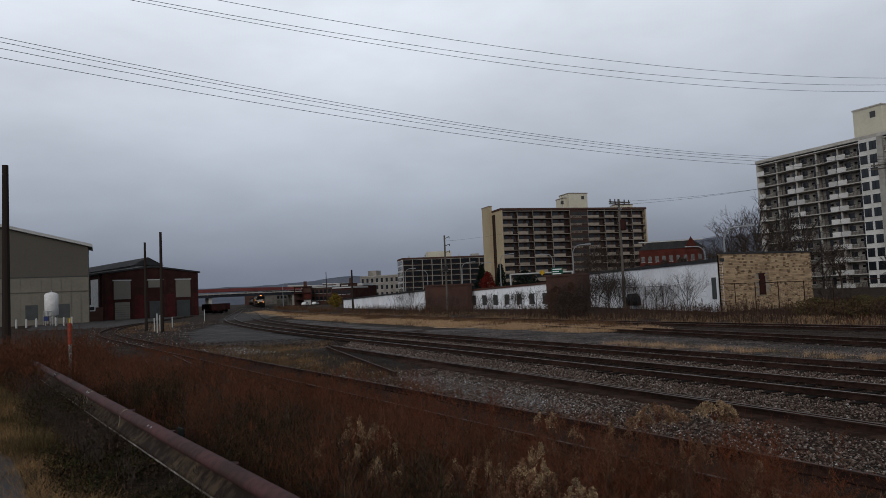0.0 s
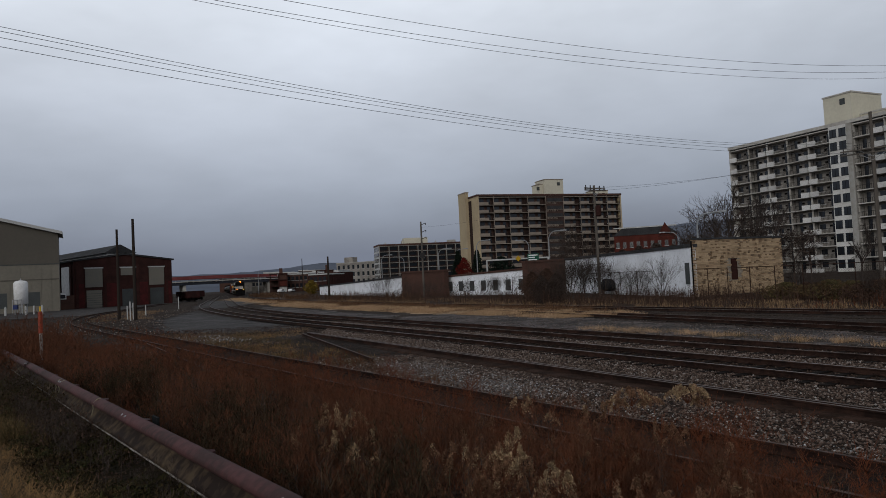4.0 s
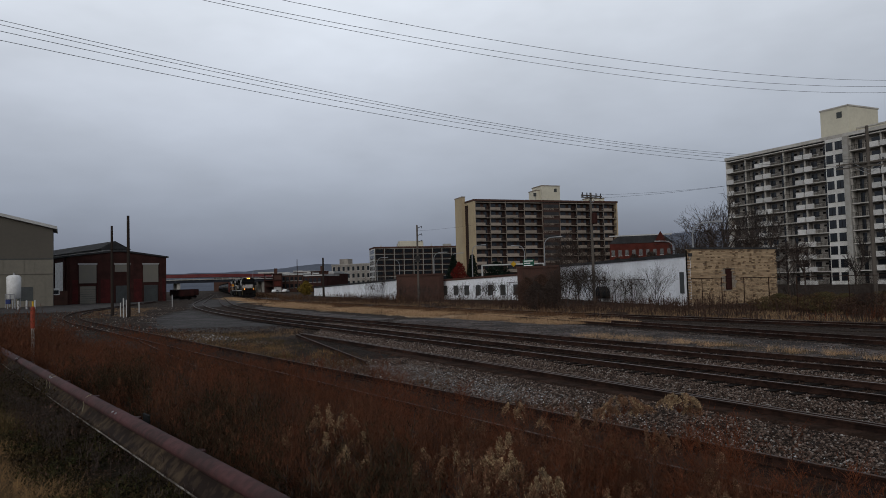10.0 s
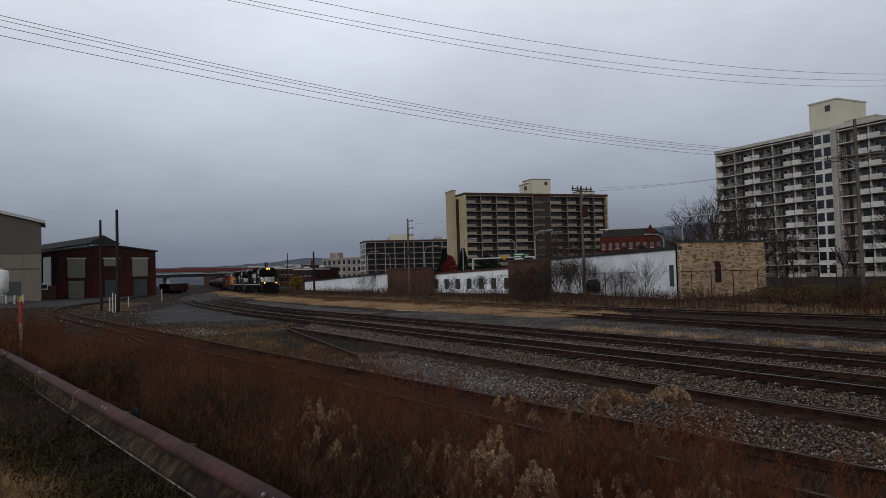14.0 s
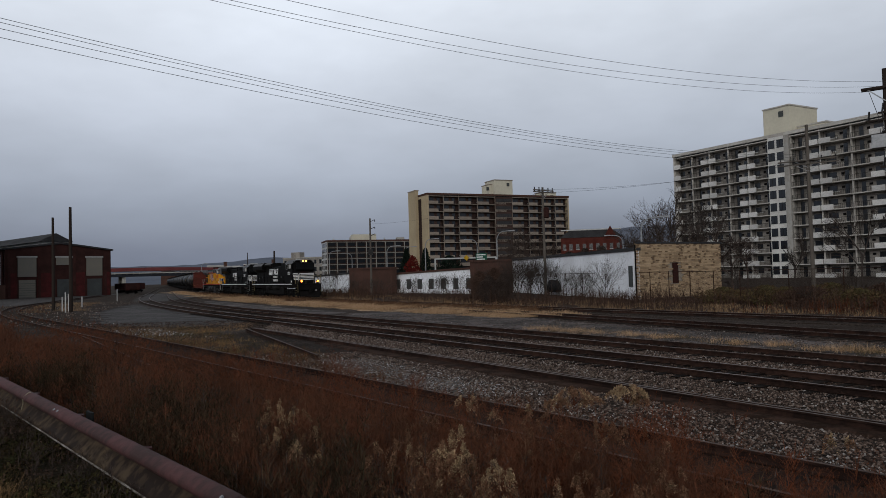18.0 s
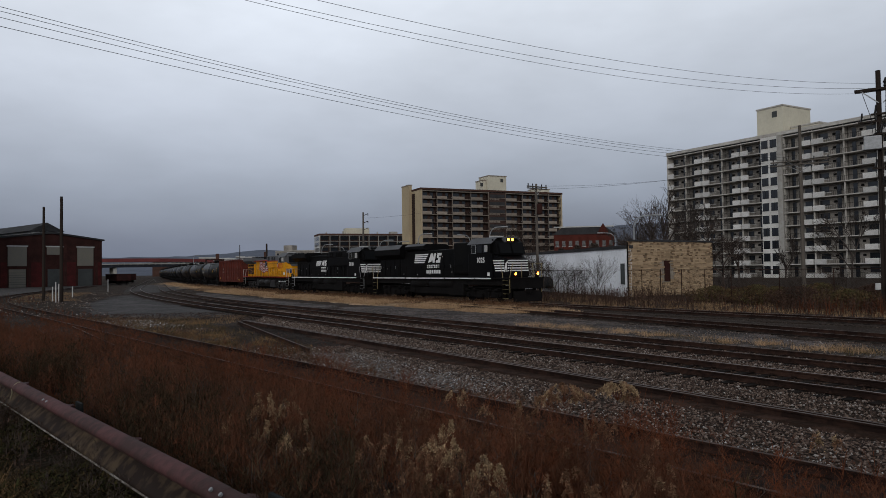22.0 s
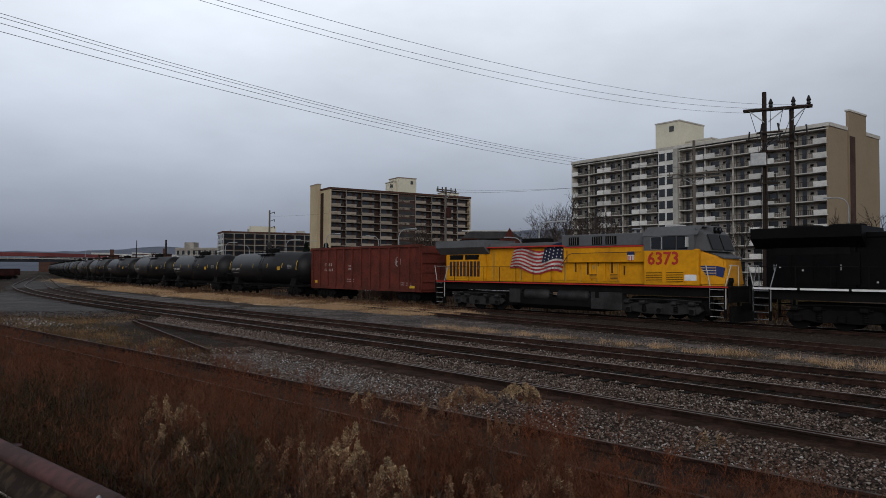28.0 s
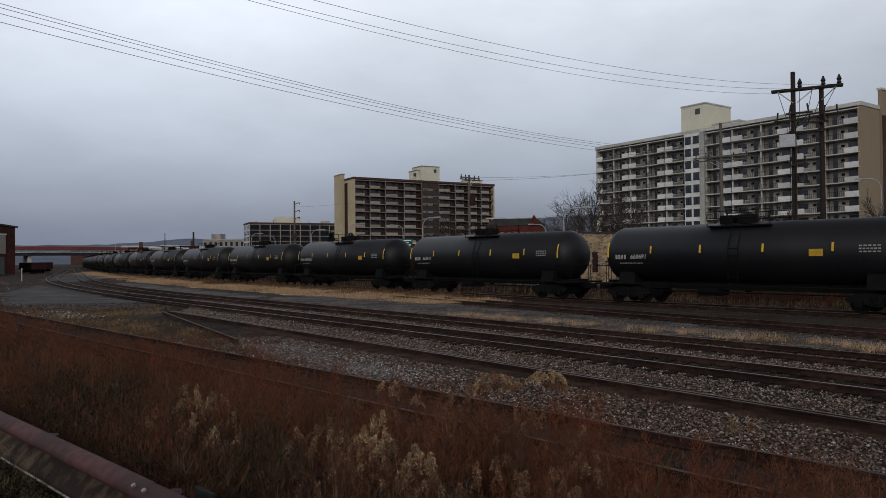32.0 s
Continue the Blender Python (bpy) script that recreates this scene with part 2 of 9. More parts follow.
M = dict(
    yard=stony("yard_gravel", (0.014, 0.010, 0.008), (0.115, 0.092, 0.075), 0.06, (0.026, 0.018, 0.013), 0.9, 3.0),
    ballast=stony("ballast", (0.005, 0.0038, 0.003), (0.115, 0.086, 0.069), 0.06, (0.026, 0.016, 0.011), 0.65, 1.6),
    pale_ballast=stony("pale_ballast", (0.02, 0.019, 0.018), (0.42, 0.42, 0.42), 0.05, (0.024, 0.019, 0.016), 1.0, 0.8),
    stone=crushed("loose_stone", ((0.0, (0.014, 0.0095, 0.0075)), (0.5, (0.092, 0.062, 0.049)), (0.86, (0.172, 0.128, 0.104)), (0.97, (0.27, 0.24, 0.22)), (1.0, (0.36, 0.34, 0.32)))),
    dark_stone=crushed("rust_stained_stone", ((0.0, (0.010, 0.006, 0.005)), (0.6, (0.045, 0.026, 0.018)), (1.0, (0.10, 0.07, 0.055)))),
    pale_stone=crushed("pale_loose_stone", ((0.0, (0.03, 0.028, 0.026)), (0.5, (0.17, 0.168, 0.165)), (1.0, (0.55, 0.55, 0.56)))),
    rust_dirt=mat("rusty_mud", (0.046, 0.024, 0.016), 0.97, var=0.7, scale=0.9, col2=(0.018, 0.011, 0.008), bump=0.8, bscale=0.06, spec=0.05),
    spur_mud=mat("packed_rust_mud", (0.060, 0.035, 0.026), 0.97, var=0.7, scale=0.5, col2=(0.024, 0.015, 0.011), bump=0.5, bscale=0.10, spec=0.03),
    # dark brown ballast; shade of rails and ties is put into its colour
    shaded_bed=stony("dark_ballast_with_shade", (0.003, 0.0023, 0.0019), (0.090, 0.068, 0.056), 0.05, (0.018, 0.012, 0.009), 0.7, 1.2),
    straw_mat=mat("matted_dead_grass", (0.50, 0.35, 0.22), 0.98, var=0.75, scale=1.6, col2=(0.11, 0.075, 0.046), bump=0.6, bscale=0.08, spec=0.05),
    asphalt=mat("worn_asphalt", (0.066, 0.058, 0.056), 0.93, var=0.9, scale=2.6, col2=(0.018, 0.0145, 0.013), bump=0.5, bscale=0.06, spec=0.3),
    lane=mat("damp_blue_grey_asphalt", (0.040, 0.043, 0.052), 0.8, var=0.6, scale=1.6, col2=(0.024, 0.025, 0.030), bump=0.5, bscale=0.02, spec=0.3),
    road=mat("gravel_road", (0.138, 0.115, 0.108), 0.95, var=0.8, scale=2.2, col2=(0.024, 0.020, 0.018), bump=0.6, bscale=0.05, spec=0.2),
    dirt=mat("weedy_dirt", (0.058, 0.025, 0.014), 0.98, var=0.6, scale=1.8, col2=(0.028, 0.013, 0.008), bump=0.8, bscale=0.12, spec=0.0),
    bank_soil=mat("brown_leaf_litter", (0.075, 0.048, 0.032), 0.97, var=0.7, scale=1.4, col2=(0.030, 0.020, 0.014), bump=0.8, bscale=0.10, spec=0.05),
    verge=mat("mossy_verge", (0.013, 0.013, 0.006), 0.98, var=0.7, scale=1.2, col2=(0.022, 0.014, 0.007), bump=0.8, bscale=0.08, spec=0.1),
    rust=mat("rusty_rail", (0.050, 0.027, 0.020), 0.9, 0.0, var=0.6, scale=1.5, col2=(0.018, 0.011, 0.009), bump=0.3, bscale=0.03, spec=0.05),
    shine=mat("worn_rail_head", (0.19, 0.16, 0.145), 0.5, 0.6, var=0.4, scale=2.5, col2=(0.12, 0.09, 0.08)),
    rust_head=mat("rusty_rail_head", (0.105, 0.070, 0.055), 0.7, 0.2, var=0.7, scale=1.2, col2=(0.035, 0.022, 0.017)),
    dull=mat("dull_rail_head", (0.12, 0.088, 0.072), 0.55, 0.5, var=0.5, scale=2.5, col2=(0.05, 0.032, 0.024)),
    tie=mat("creosoted_tie", (0.013, 0.009, 0.007), 0.95, var=0.5, scale=0.8, col2=(0.008, 0.006, 0.005), obj=0.4, bump=0.5, bscale=0.03, stretch=(1, 1, 1)),
    black=mat("black_locomotive_paint", (0.0028, 0.0028, 0.0034), 0.5, var=0.4, scale=2.2, col2=(0.006, 0.0054, 0.005), spec=0.05),
    frame_black=mat("sooty_underframe", (0.0038, 0.0034, 0.0032), 0.85, 0.0, var=0.6, scale=0.9, col2=(0.0075, 0.0066, 0.0064), spec=0.08),
    yellow=mat("yellow_locomotive_paint", (0.62, 0.275, 0.006), 0.55, var=0.4, scale=2.0, col2=(0.42, 0.175, 0.006), spec=0.12),
    grey_paint=mat("grey_roof_paint", (0.095, 0.098, 0.105), 0.7, var=0.4, scale=1.6, col2=(0.07, 0.07, 0.072)),
    red_stripe=mat("red_paint", (0.42, 0.03, 0.02), 0.5, var=0.2, scale=1.0),
    white=mat("white_paint", (0.74, 0.74, 0.74), 0.6, var=0.25, scale=0.7, col2=(0.4, 0.39, 0.37)),
    flag_white=mat("dusty_flag_white", (0.60, 0.56, 0.54), 0.7, var=0.5, scale=0.8, col2=(0.22, 0.18, 0.16)),
    flag_red=mat("faded_flag_red", (0.36, 0.030, 0.032), 0.6, var=0.4, scale=0.8, col2=(0.16, 0.02, 0.02)),
    flag_blue=mat("faded_flag_blue", (0.012, 0.016, 0.045), 0.6, var=0.4, scale=0.6),
    scuffed=mat("scuffed_white_plastic", (0.42, 0.41, 0.39), 0.7, var=0.6, scale=0.15, col2=(0.12, 0.10, 0.085)),
    lettering=mat("worn_white_lettering", (0.36, 0.33, 0.31), 0.8, var=0.6, scale=0.25, col2=(0.14, 0.06, 0.05)),
    cream=mat("reflective_yellow_stripe", (0.60, 0.38, 0.03), 0.5, var=0.3, scale=0.4),
    blue=mat("blue_paint", (0.015, 0.03, 0.12), 0.5, var=0.3, scale=0.5),
    silver=mat("dusty_grey_gear", (0.030, 0.029, 0.030), 0.6, var=0.6, scale=0.6, col2=(0.012, 0.011, 0.011), spec=0.2),
    gondola=mat("oxide_red_gondola", (0.125, 0.029, 0.021), 0.75, var=0.55, scale=1.4, col2=(0.062, 0.021, 0.016)),
    # rusty dark red, with the shade on the standing cars put into it
    shaded_maroon=mat("shaded_maroon_freight_paint", (0.050, 0.016, 0.015), 0.85, var=0.6, scale=1.4, col2=(0.026, 0.012, 0.011)),
    tank_mark=mat("dusty_white_tank_lettering", (0.33, 0.32, 0.31), 0.8, var=0.5, scale=0.3, col2=(0.16, 0.15, 0.14)),
    placard=mat("weathered_yellow_placard", (0.46, 0.27, 0.02), 0.6, var=0.4, scale=0.4, col2=(0.26, 0.15, 0.02)),
    tank=mat("black_tank_shell", (0.0034, 0.0035, 0.0046), 0.48, var=0.5, scale=2.4, col2=(0.007, 0.0066, 0.0075), obj=0.3, spec=0.2),
    glass=glass("dark_glass", (0.006, 0.007, 0.008)),
    flat_black=mat("tinted_cab_glass", (0.004, 0.0045, 0.005), 0.35, var=0.2, scale=1.0, spec=0.06),
    window=glass("window_glass", (0.015, 0.018, 0.022)),
    lamp=mat("headlight_lens", (1.0, 0.17, 0.018), 0.3, var=0.0, emit=26.0),
    ditch=mat("ditch_light_lens", (1.0, 0.15, 0.014), 0.3, var=0.0, emit=24.0),
    red_base=mat("faded_red_brick_paint", (0.085, 0.018, 0.018), 0.9, var=0.6, scale=1.6, col2=(0.045, 0.014, 0.013)),
    shrub=mat("dark_shrub_twigs", (0.060, 0.047, 0.040), 0.95, var=0.4, scale=0.8, island=0.4, spec=0.05),
    brick=mat("red_brick", (0.050, 0.021, 0.018), 0.9, var=0.6, scale=1.8, col2=(0.030, 0.014, 0.012), obj=0.1),
    dark_brick=mat("dark_brown_brick", (0.085, 0.045, 0.035), 0.9, var=0.4, scale=2.0, col2=(0.05, 0.03, 0.024)),
    blond=mat("blond_split_stone", (0.44, 0.33, 0.22), 0.9, var=0.45, scale=1.0, col2=(0.30, 0.21, 0.14), obj=0.25),
    blond_isle=mat("blond_split_stone_courses", (0.40, 0.295, 0.185), 0.9, var=0.4, scale=1.0, col2=(0.29, 0.20, 0.125), island=0.2),
    slot_brown=mat("dark_red_boarding", (0.04, 0.016, 0.013), 0.8, var=0.3, scale=1.0),
    fleck=mat("brown_split_stone", (0.215, 0.14, 0.086), 0.9, var=0.4, scale=0.6, island=0.3, obj=0.25),
    bright_brick=mat("orange_red_brick", (0.088, 0.025, 0.019), 0.9, var=0.35, scale=2.2),
    stair_white=mat("grey_white_stair_wall", (0.66, 0.65, 0.62), 0.85, var=0.3, scale=2.5, col2=(0.36, 0.34, 0.31)),
    grid_frame=mat("pale_frame_grid", (0.30, 0.29, 0.265), 0.85, var=0.3, scale=4.0),
    rail_cream=mat("dull_cream_rail", (0.28, 0.23, 0.11), 0.6, var=0.4, scale=0.5),
    mortar=mat("mortar", (0.30, 0.26, 0.21), 0.95, var=0.3, scale=0.6),
    whitewall=mat("whitewashed_block", (0.82, 0.84, 0.88), 0.85, var=0.18, scale=3.0, col2=(0.42, 0.42, 0.43)),
    concrete=mat("apartment_concrete", (0.37, 0.36, 0.335), 0.9, var=0.35, scale=6.0, col2=(0.22, 0.20, 0.17)),
    tan=mat("tan_wall", (0.42, 0.34, 0.22), 0.9, var=0.3, scale=6.0, col2=(0.30, 0.24, 0.16)),
    slab_pale=mat("pale_slab_edge_concrete", (0.49, 0.47, 0.435), 0.9, var=0.35, scale=5.0, col2=(0.27, 0.25, 0.22)),
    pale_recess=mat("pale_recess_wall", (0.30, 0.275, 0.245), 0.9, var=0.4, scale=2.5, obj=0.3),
    # darker tan: the end wall's shade is put into the colour
    tan_shaded=mat("shaded_tan_wall", (0.235, 0.185, 0.128), 0.9, var=0.3, scale=6.0, col2=(0.20, 0.155, 0.105)),
    tan_light=mat("pale_penthouse_wall", (0.55, 0.52, 0.42), 0.9, var=0.25, scale=5.0, col2=(0.4, 0.37, 0.3)),
    panel=mat("white_balcony_panel", (0.62, 0.61, 0.585), 0.8, var=0.3, scale=1.5, col2=(0.35, 0.34, 0.32), obj=0.2),
    panel_tan=mat("tan_balcony_panel", (0.26, 0.225, 0.19), 0.85, var=0.3, scale=1.5, col2=(0.18, 0.14, 0.11), obj=0.2),
    brown=mat("brown_recess_wall", (0.058, 0.036, 0.030), 0.9, var=0.4, scale=2.5, obj=0.3),
    # grey kept dark so that recess shade is part of the colour
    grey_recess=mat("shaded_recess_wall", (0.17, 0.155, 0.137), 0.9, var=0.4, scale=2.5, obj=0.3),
    metal_siding=mat("taupe_metal_siding", (0.17, 0.155, 0.125), 0.7, var=0.25, scale=5.0, col2=(0.11, 0.10, 0.085)),
    metal_dark=mat("brown_metal_siding", (0.09, 0.08, 0.065), 0.7, var=0.25, scale=5.0, col2=(0.065, 0.058, 0.05)),
    roof=mat("dark_roof", (0.05, 0.05, 0.052), 0.85, var=0.4, scale=3.0),
    pale_trim=mat("pale_trim", (0.45, 0.45, 0.44), 0.7, var=0.2, scale=2.0),
    door_grey=mat("grey_roller_door", (0.17, 0.155, 0.128), 0.7, var=0.25, scale=2.0, col2=(0.13, 0.13, 0.12)),
    door_dark=mat("dark_roller_door", (0.06, 0.065, 0.065), 0.7, var=0.25, scale=2.0),
    pole=mat("weathered_pole_wood", (0.032, 0.024, 0.020), 0.95, var=0.5, scale=0.8, col2=(0.025, 0.02, 0.017), bump=0.4, bscale=0.03, stretch=(1, 1, 0.1)),
    pole_grey=mat("grey_pole_wood", (0.115, 0.100, 0.085), 0.95, var=0.4, scale=0.8, col2=(0.07, 0.062, 0.055), stretch=(1, 1, 0.1)),
    lamp_steel=mat("dull_lamp_steel", (0.30, 0.31, 0.32), 0.6, 0.3, var=0.3, scale=1.0),
    galv=mat("galvanised_steel", (0.33, 0.34, 0.35), 0.5, 0.6, var=0.3, scale=1.0),
    insulator=mat("dark_insulator", (0.02, 0.018, 0.018), 0.35, var=0.2, scale=0.2),
    wire=mat("power_cable", (0.02, 0.02, 0.022), 0.6, var=0.2, scale=2.0),
    guard=mat("weathering_steel_guardrail", (0.094, 0.040, 0.040), 0.7, 0.0, var=0.6, scale=0.7, col2=(0.045, 0.024, 0.022), bump=0.2, bscale=0.02, spec=0.12),
    plate_grey=mat("dull_grey_plate", (0.020, 0.022, 0.022), 0.8, var=0.4, scale=0.4),
    strip_yellow=mat("faded_yellow_strip", (0.30, 0.26, 0.18), 0.6, var=0.4, scale=0.1),
    guard_pale=mat("pale_tan_steel", (0.094, 0.066, 0.040), 0.75, 0.0, var=0.85, scale=0.9, col2=(0.020, 0.013, 0.010), spec=0.08),
    # sky light caught by the flared lower edge, painted as pale steel
    guard_edge=mat("sky_lit_steel_edge", (0.36, 0.335, 0.30), 0.6, 0.2, var=0.75, scale=0.22, col2=(0.07, 0.055, 0.042)),
    straw=mat("straw", (0.47, 0.325, 0.20), 0.95, var=0.5, scale=0.8, col2=(0.34, 0.215, 0.12), island=0.45, spec=0.1),
    verge_straw=mat("golden_brown_verge_straw", (0.33, 0.195, 0.085), 0.95, var=0.5, scale=0.6, col2=(0.16, 0.10, 0.05), island=0.45, spec=0.05),
    straw_pale=mat("pale_dead_grass", (0.26, 0.170, 0.098), 0.95, var=0.35, scale=0.8, island=0.45, spec=0.1),
    dull_grass=mat("dull_olive_grass", (0.105, 0.078, 0.036), 0.95, var=0.4, scale=0.8, island=0.45, spec=0.05),
    russet=mat("russet_dead_grass", (0.150, 0.082, 0.045), 0.95, var=0.5, scale=1.2, col2=(0.080, 0.046, 0.028), island=0.4, spec=0.02),
    weed=mat("brown_weed", (0.160, 0.058, 0.031), 0.95, var=0.9, scale=1.3, col2=(0.088, 0.042, 0.026), island=0.16, spec=0.0),
    weed_red=mat("rusty_weed", (0.150, 0.049, 0.024), 0.95, var=0.6, scale=0.7, col2=(0.095, 0.034, 0.018), island=0.2, spec=0.0),
    seed=mat("beige_seed_head", (0.40, 0.28, 0.165), 0.95, var=0.4, scale=0.3, island=0.5, spec=0.1),
    seed_dull=mat("brown_seed_head", (0.25, 0.140, 0.085), 0.95, var=0.4, scale=0.3, island=0.4, spec=0.02),
    green=mat("low_green_weeds", (0.032, 0.036, 0.013), 0.9, var=0.8, scale=0.6, col2=(0.034, 0.022, 0.011), island=0.75, spec=0.05),
    old_stone=mat("soot_stained_office_stone", (0.30, 0.275, 0.245), 0.92, var=0.5, scale=5.0, col2=(0.17, 0.155, 0.14)),
    brown_brush=mat("russet_brush", (0.085, 0.050, 0.036), 0.95, var=0.4, scale=0.8, island=0.5, spec=0.1),
    bark=mat("bare_bark", (0.055, 0.045, 0.04), 0.95, var=0.4, scale=0.5, island=0.3),
    dark_leaf=mat("dark_withered_leaf", (0.062, 0.038, 0.023), 0.95, var=0.6, scale=0.6, col2=(0.030, 0.024, 0.014), island=0.5, spec=0.02),
    brush=mat("bare_brush", (0.065, 0.048, 0.040), 0.95, var=0.4, scale=0.8, island=0.5, spec=0.1),
    bank_green=mat("dull_green_scrub", (0.088, 0.082, 0.036), 0.95, var=0.6, scale=0.9, col2=(0.095, 0.055, 0.030), island=0.5, spec=0.05),
    evergreen=mat("dark_evergreen", (0.012, 0.02, 0.014), 0.9, var=0.4, scale=1.0, island=0.4),
    red_leaf=mat("red_autumn_leaves", (0.13, 0.016, 0.012), 0.9, var=0.3, scale=0.8, island=0.4),
    yellow_leaf=mat("yellow_autumn_leaves", (0.17, 0.115, 0.022), 0.9, var=0.3, scale=0.8, island=0.4),
    # pale blue-grey holds the distance haze as surface colour
    hill=mat("haze_tinted_hill", (0.135, 0.15, 0.185), 1.0, var=0.4, scale=40.0, col2=(0.10, 0.112, 0.14), spec=0.0),
    bridge_red=mat("red_bridge_girder", (0.17, 0.05, 0.05), 0.85, var=0.3, scale=6.0),
    bridge_dark=mat("dark_bridge_girder", (0.03, 0.032, 0.04), 0.85, var=0.3, scale=6.0),
    sign_green=mat("green_road_sign", (0.005, 0.085, 0.05), 0.5, var=0.3, scale=1.0),
    sign_yellow=mat("yellow_road_sign", (0.42, 0.25, 0.01), 0.5, var=0.3, scale=1.0),
    orange=mat("orange_marker_plastic", (0.26, 0.045, 0.022), 0.5, var=0.3, scale=0.3),
    car_dark=mat("dark_car_paint", (0.015, 0.016, 0.018), 0.25, var=0.2, scale=1.0),
)

# ---------------------------------------------------------------- building helpers


def part(name, bm, material, parent=None, label="", smooth=False):
    """Links a bmesh as one mesh object under a thing or a part."""
    me = bpy.data.meshes.new(name)
    bm.to_mesh(me)
    bm.free()
    me.materials.append(material)
    if smooth:
        me.shade_smooth()
    ob = new(name, me)
    ob.parent = parent
    if label:
        ob["label"] = label
    return ob


def piece(name, me, parent, at=(0, 0, 0), turn=0.0):
    """One more object on a shared mesh."""
    ob = new(name, me)
    ob.parent = parent
    ob.location = at
    if turn:
        ob.rotation_euler = (0, 0, turn)
    return ob


def thing(name, m, label, category, group="", kind=""):
    ob = new(name)
    ob.empty_display_size = 0.2
    ob.matrix_world = m
    return tagged(ob, label, category, group, kind)


def mesh_of(bm, material, name="mesh"):
    me = bpy.data.meshes.new(name)
    bm.to_mesh(me)
    bm.free()
    me.materials.append(material)
    return me


def box(bm, x0, x1, y0, y1, z0, z1, bevel=0.0):
    vs = [bm.verts.new((x, y, z)) for x in (x0, x1) for y in (y0, y1) for z in (z0, z1)]
    fs = [bm.faces.new([vs[i] for i in f]) for f in ((0, 1, 3, 2), (4, 6, 7, 5), (0, 4, 5, 1), (2, 3, 7, 6), (0, 2, 6, 4), (1, 5, 7, 3))]
    if bevel:
        es = list({e for f in fs for e in f.edges})
        bmesh.ops.bevel(bm, geom=es, offset=bevel, segments=2, affect="EDGES", profile=0.6)
    return bm


def B(*args, bevel=0.0):
    return box(bmesh.new(), *args, bevel=bevel)


def rod(bm, a, b, r, r2=None, n=8, caps=True):
    """A round bar from a to b."""
    a, b = Vector(a), Vector(b)
    q = (b - a).to_track_quat("Z", "Y")
    r2 = r if r2 is None else r2
    rings = []
    for c, rr in ((a, r), (b, r2)):
        rings.append([bm.verts.new(c + q @ Vector((rr * math.cos(k * math.tau / n), rr * math.sin(k * math.tau / n), 0))) for k in range(n)])
    for k in range(n):
        bm.faces.new((rings[0][k], rings[0][(k + 1) % n], rings[1][(k + 1) % n], rings[1][k]))
    if caps:
        bm.faces.new(rings[0][::-1])
        bm.faces.new(rings[1])
    return bm


def rods(pairs, r, n=6):
    bm = bmesh.new()
    for a, b in pairs:
        rod(bm, a, b, r, n=n)
    return bm


def tube(pts, r, n=8):
    """One bent bar through the points."""
    bm = bmesh.new()
    pts = [Vector(p) for p in pts]
    rings = []
    for k, p in enumerate(pts):
        d = (pts[min(k + 1, len(pts) - 1)] - pts[max(k - 1, 0)]).normalized()
        q = d.to_track_quat("Z", "Y")
        rings.append([bm.verts.new(p + q @ Vector((r * math.cos(j * math.tau / n), r * math.sin(j * math.tau / n), 0))) for j in range(n)])
    for a, b in zip(rings, rings[1:]):
        for j in range(n):
            bm.faces.new((a[j], a[(j + 1) % n], b[(j + 1) % n], b[j]))
    bm.faces.new(rings[0][::-1])
    bm.faces.new(rings[-1])
    bmesh.ops.recalc_face_normals(bm, faces=bm.faces[:])
    return bm


def prism(bm, outline, axis, lo, hi):
    """A closed outline of (a, b) pairs, drawn out along an axis."""
    def at(a, b, c):
        return {"x": (c, a, b), "y": (a, c, b), "z": (a, b, c)}[axis]
    one, two = [bm.verts.new(at(a, b, lo)) for a, b in outline], [bm.verts.new(at(a, b, hi)) for a, b in outline]
    n = len(outline)
    for k in range(n):
        bm.faces.new((one[k], one[(k + 1) % n], two[(k + 1) % n], two[k]))
    bm.faces.new(one[::-1])
    bm.faces.new(two)
    bmesh.ops.recalc_face_normals(bm, faces=bm.faces[:])
    return bm


def lathe(bm, profile, axis="x", n=20):
    """A round body from (along, radius) pairs."""
    rings = []
    for s, r in profile:
        ring = []
        for k in range(n):
            c, d = r * math.cos(k * math.tau / n), r * math.sin(k * math.tau / n)
            ring.append(bm.verts.new((s, c, d) if axis == "x" else (c, s, d) if axis == "y" else (c, d, s)))
        rings.append(ring)
    for p, q in zip(rings, rings[1:]):
        for k in range(n):
            bm.faces.new((p[k], p[(k + 1) % n], q[(k + 1) % n], q[k]))
    bm.faces.new(rings[0][::-1])
    bm.faces.new(rings[-1])
    bmesh.ops.recalc_face_normals(bm, faces=bm.faces[:])
    return bm


def stuff(name, verts, faces, material, label, category):
    """A joined mass of small pieces that nobody could count."""
    me = bpy.data.meshes.new(name)
    me.from_pydata([tuple(v) for v in verts], [], [tuple(f) for f in faces])
    me.materials.append(material)
    return tagged(new(name, me), label, category, kind="stuff")


def face_text(text, size, material, parent, m, name="number", label="", thick=0.004):
    """Raised characters in the built-in font, as a mesh."""
    cu = bpy.data.curves.new(name, "FONT")
    cu.offset = size * 0.022
    cu.body, cu.size, cu.extrude, cu.align_x, cu.align_y, cu.resolution_u = text, size, thick, "CENTER", "CENTER", 2
    tmp = bpy.data.objects.new("tmp", cu)
    me = bpy.data.meshes.new_from_object(tmp)
    bpy.data.objects.remove(tmp)
    me.materials.clear()
    me.materials.append(material)
    ob = new(name, me)
    ob.parent = parent
    ob.matrix_local = m
    if label:
        ob["label"] = label
    return ob


def polar(az, dist, z=0.0):
    return Vector((dist * math.sin(radians(az)), dist * math.cos(radians(az)), z))


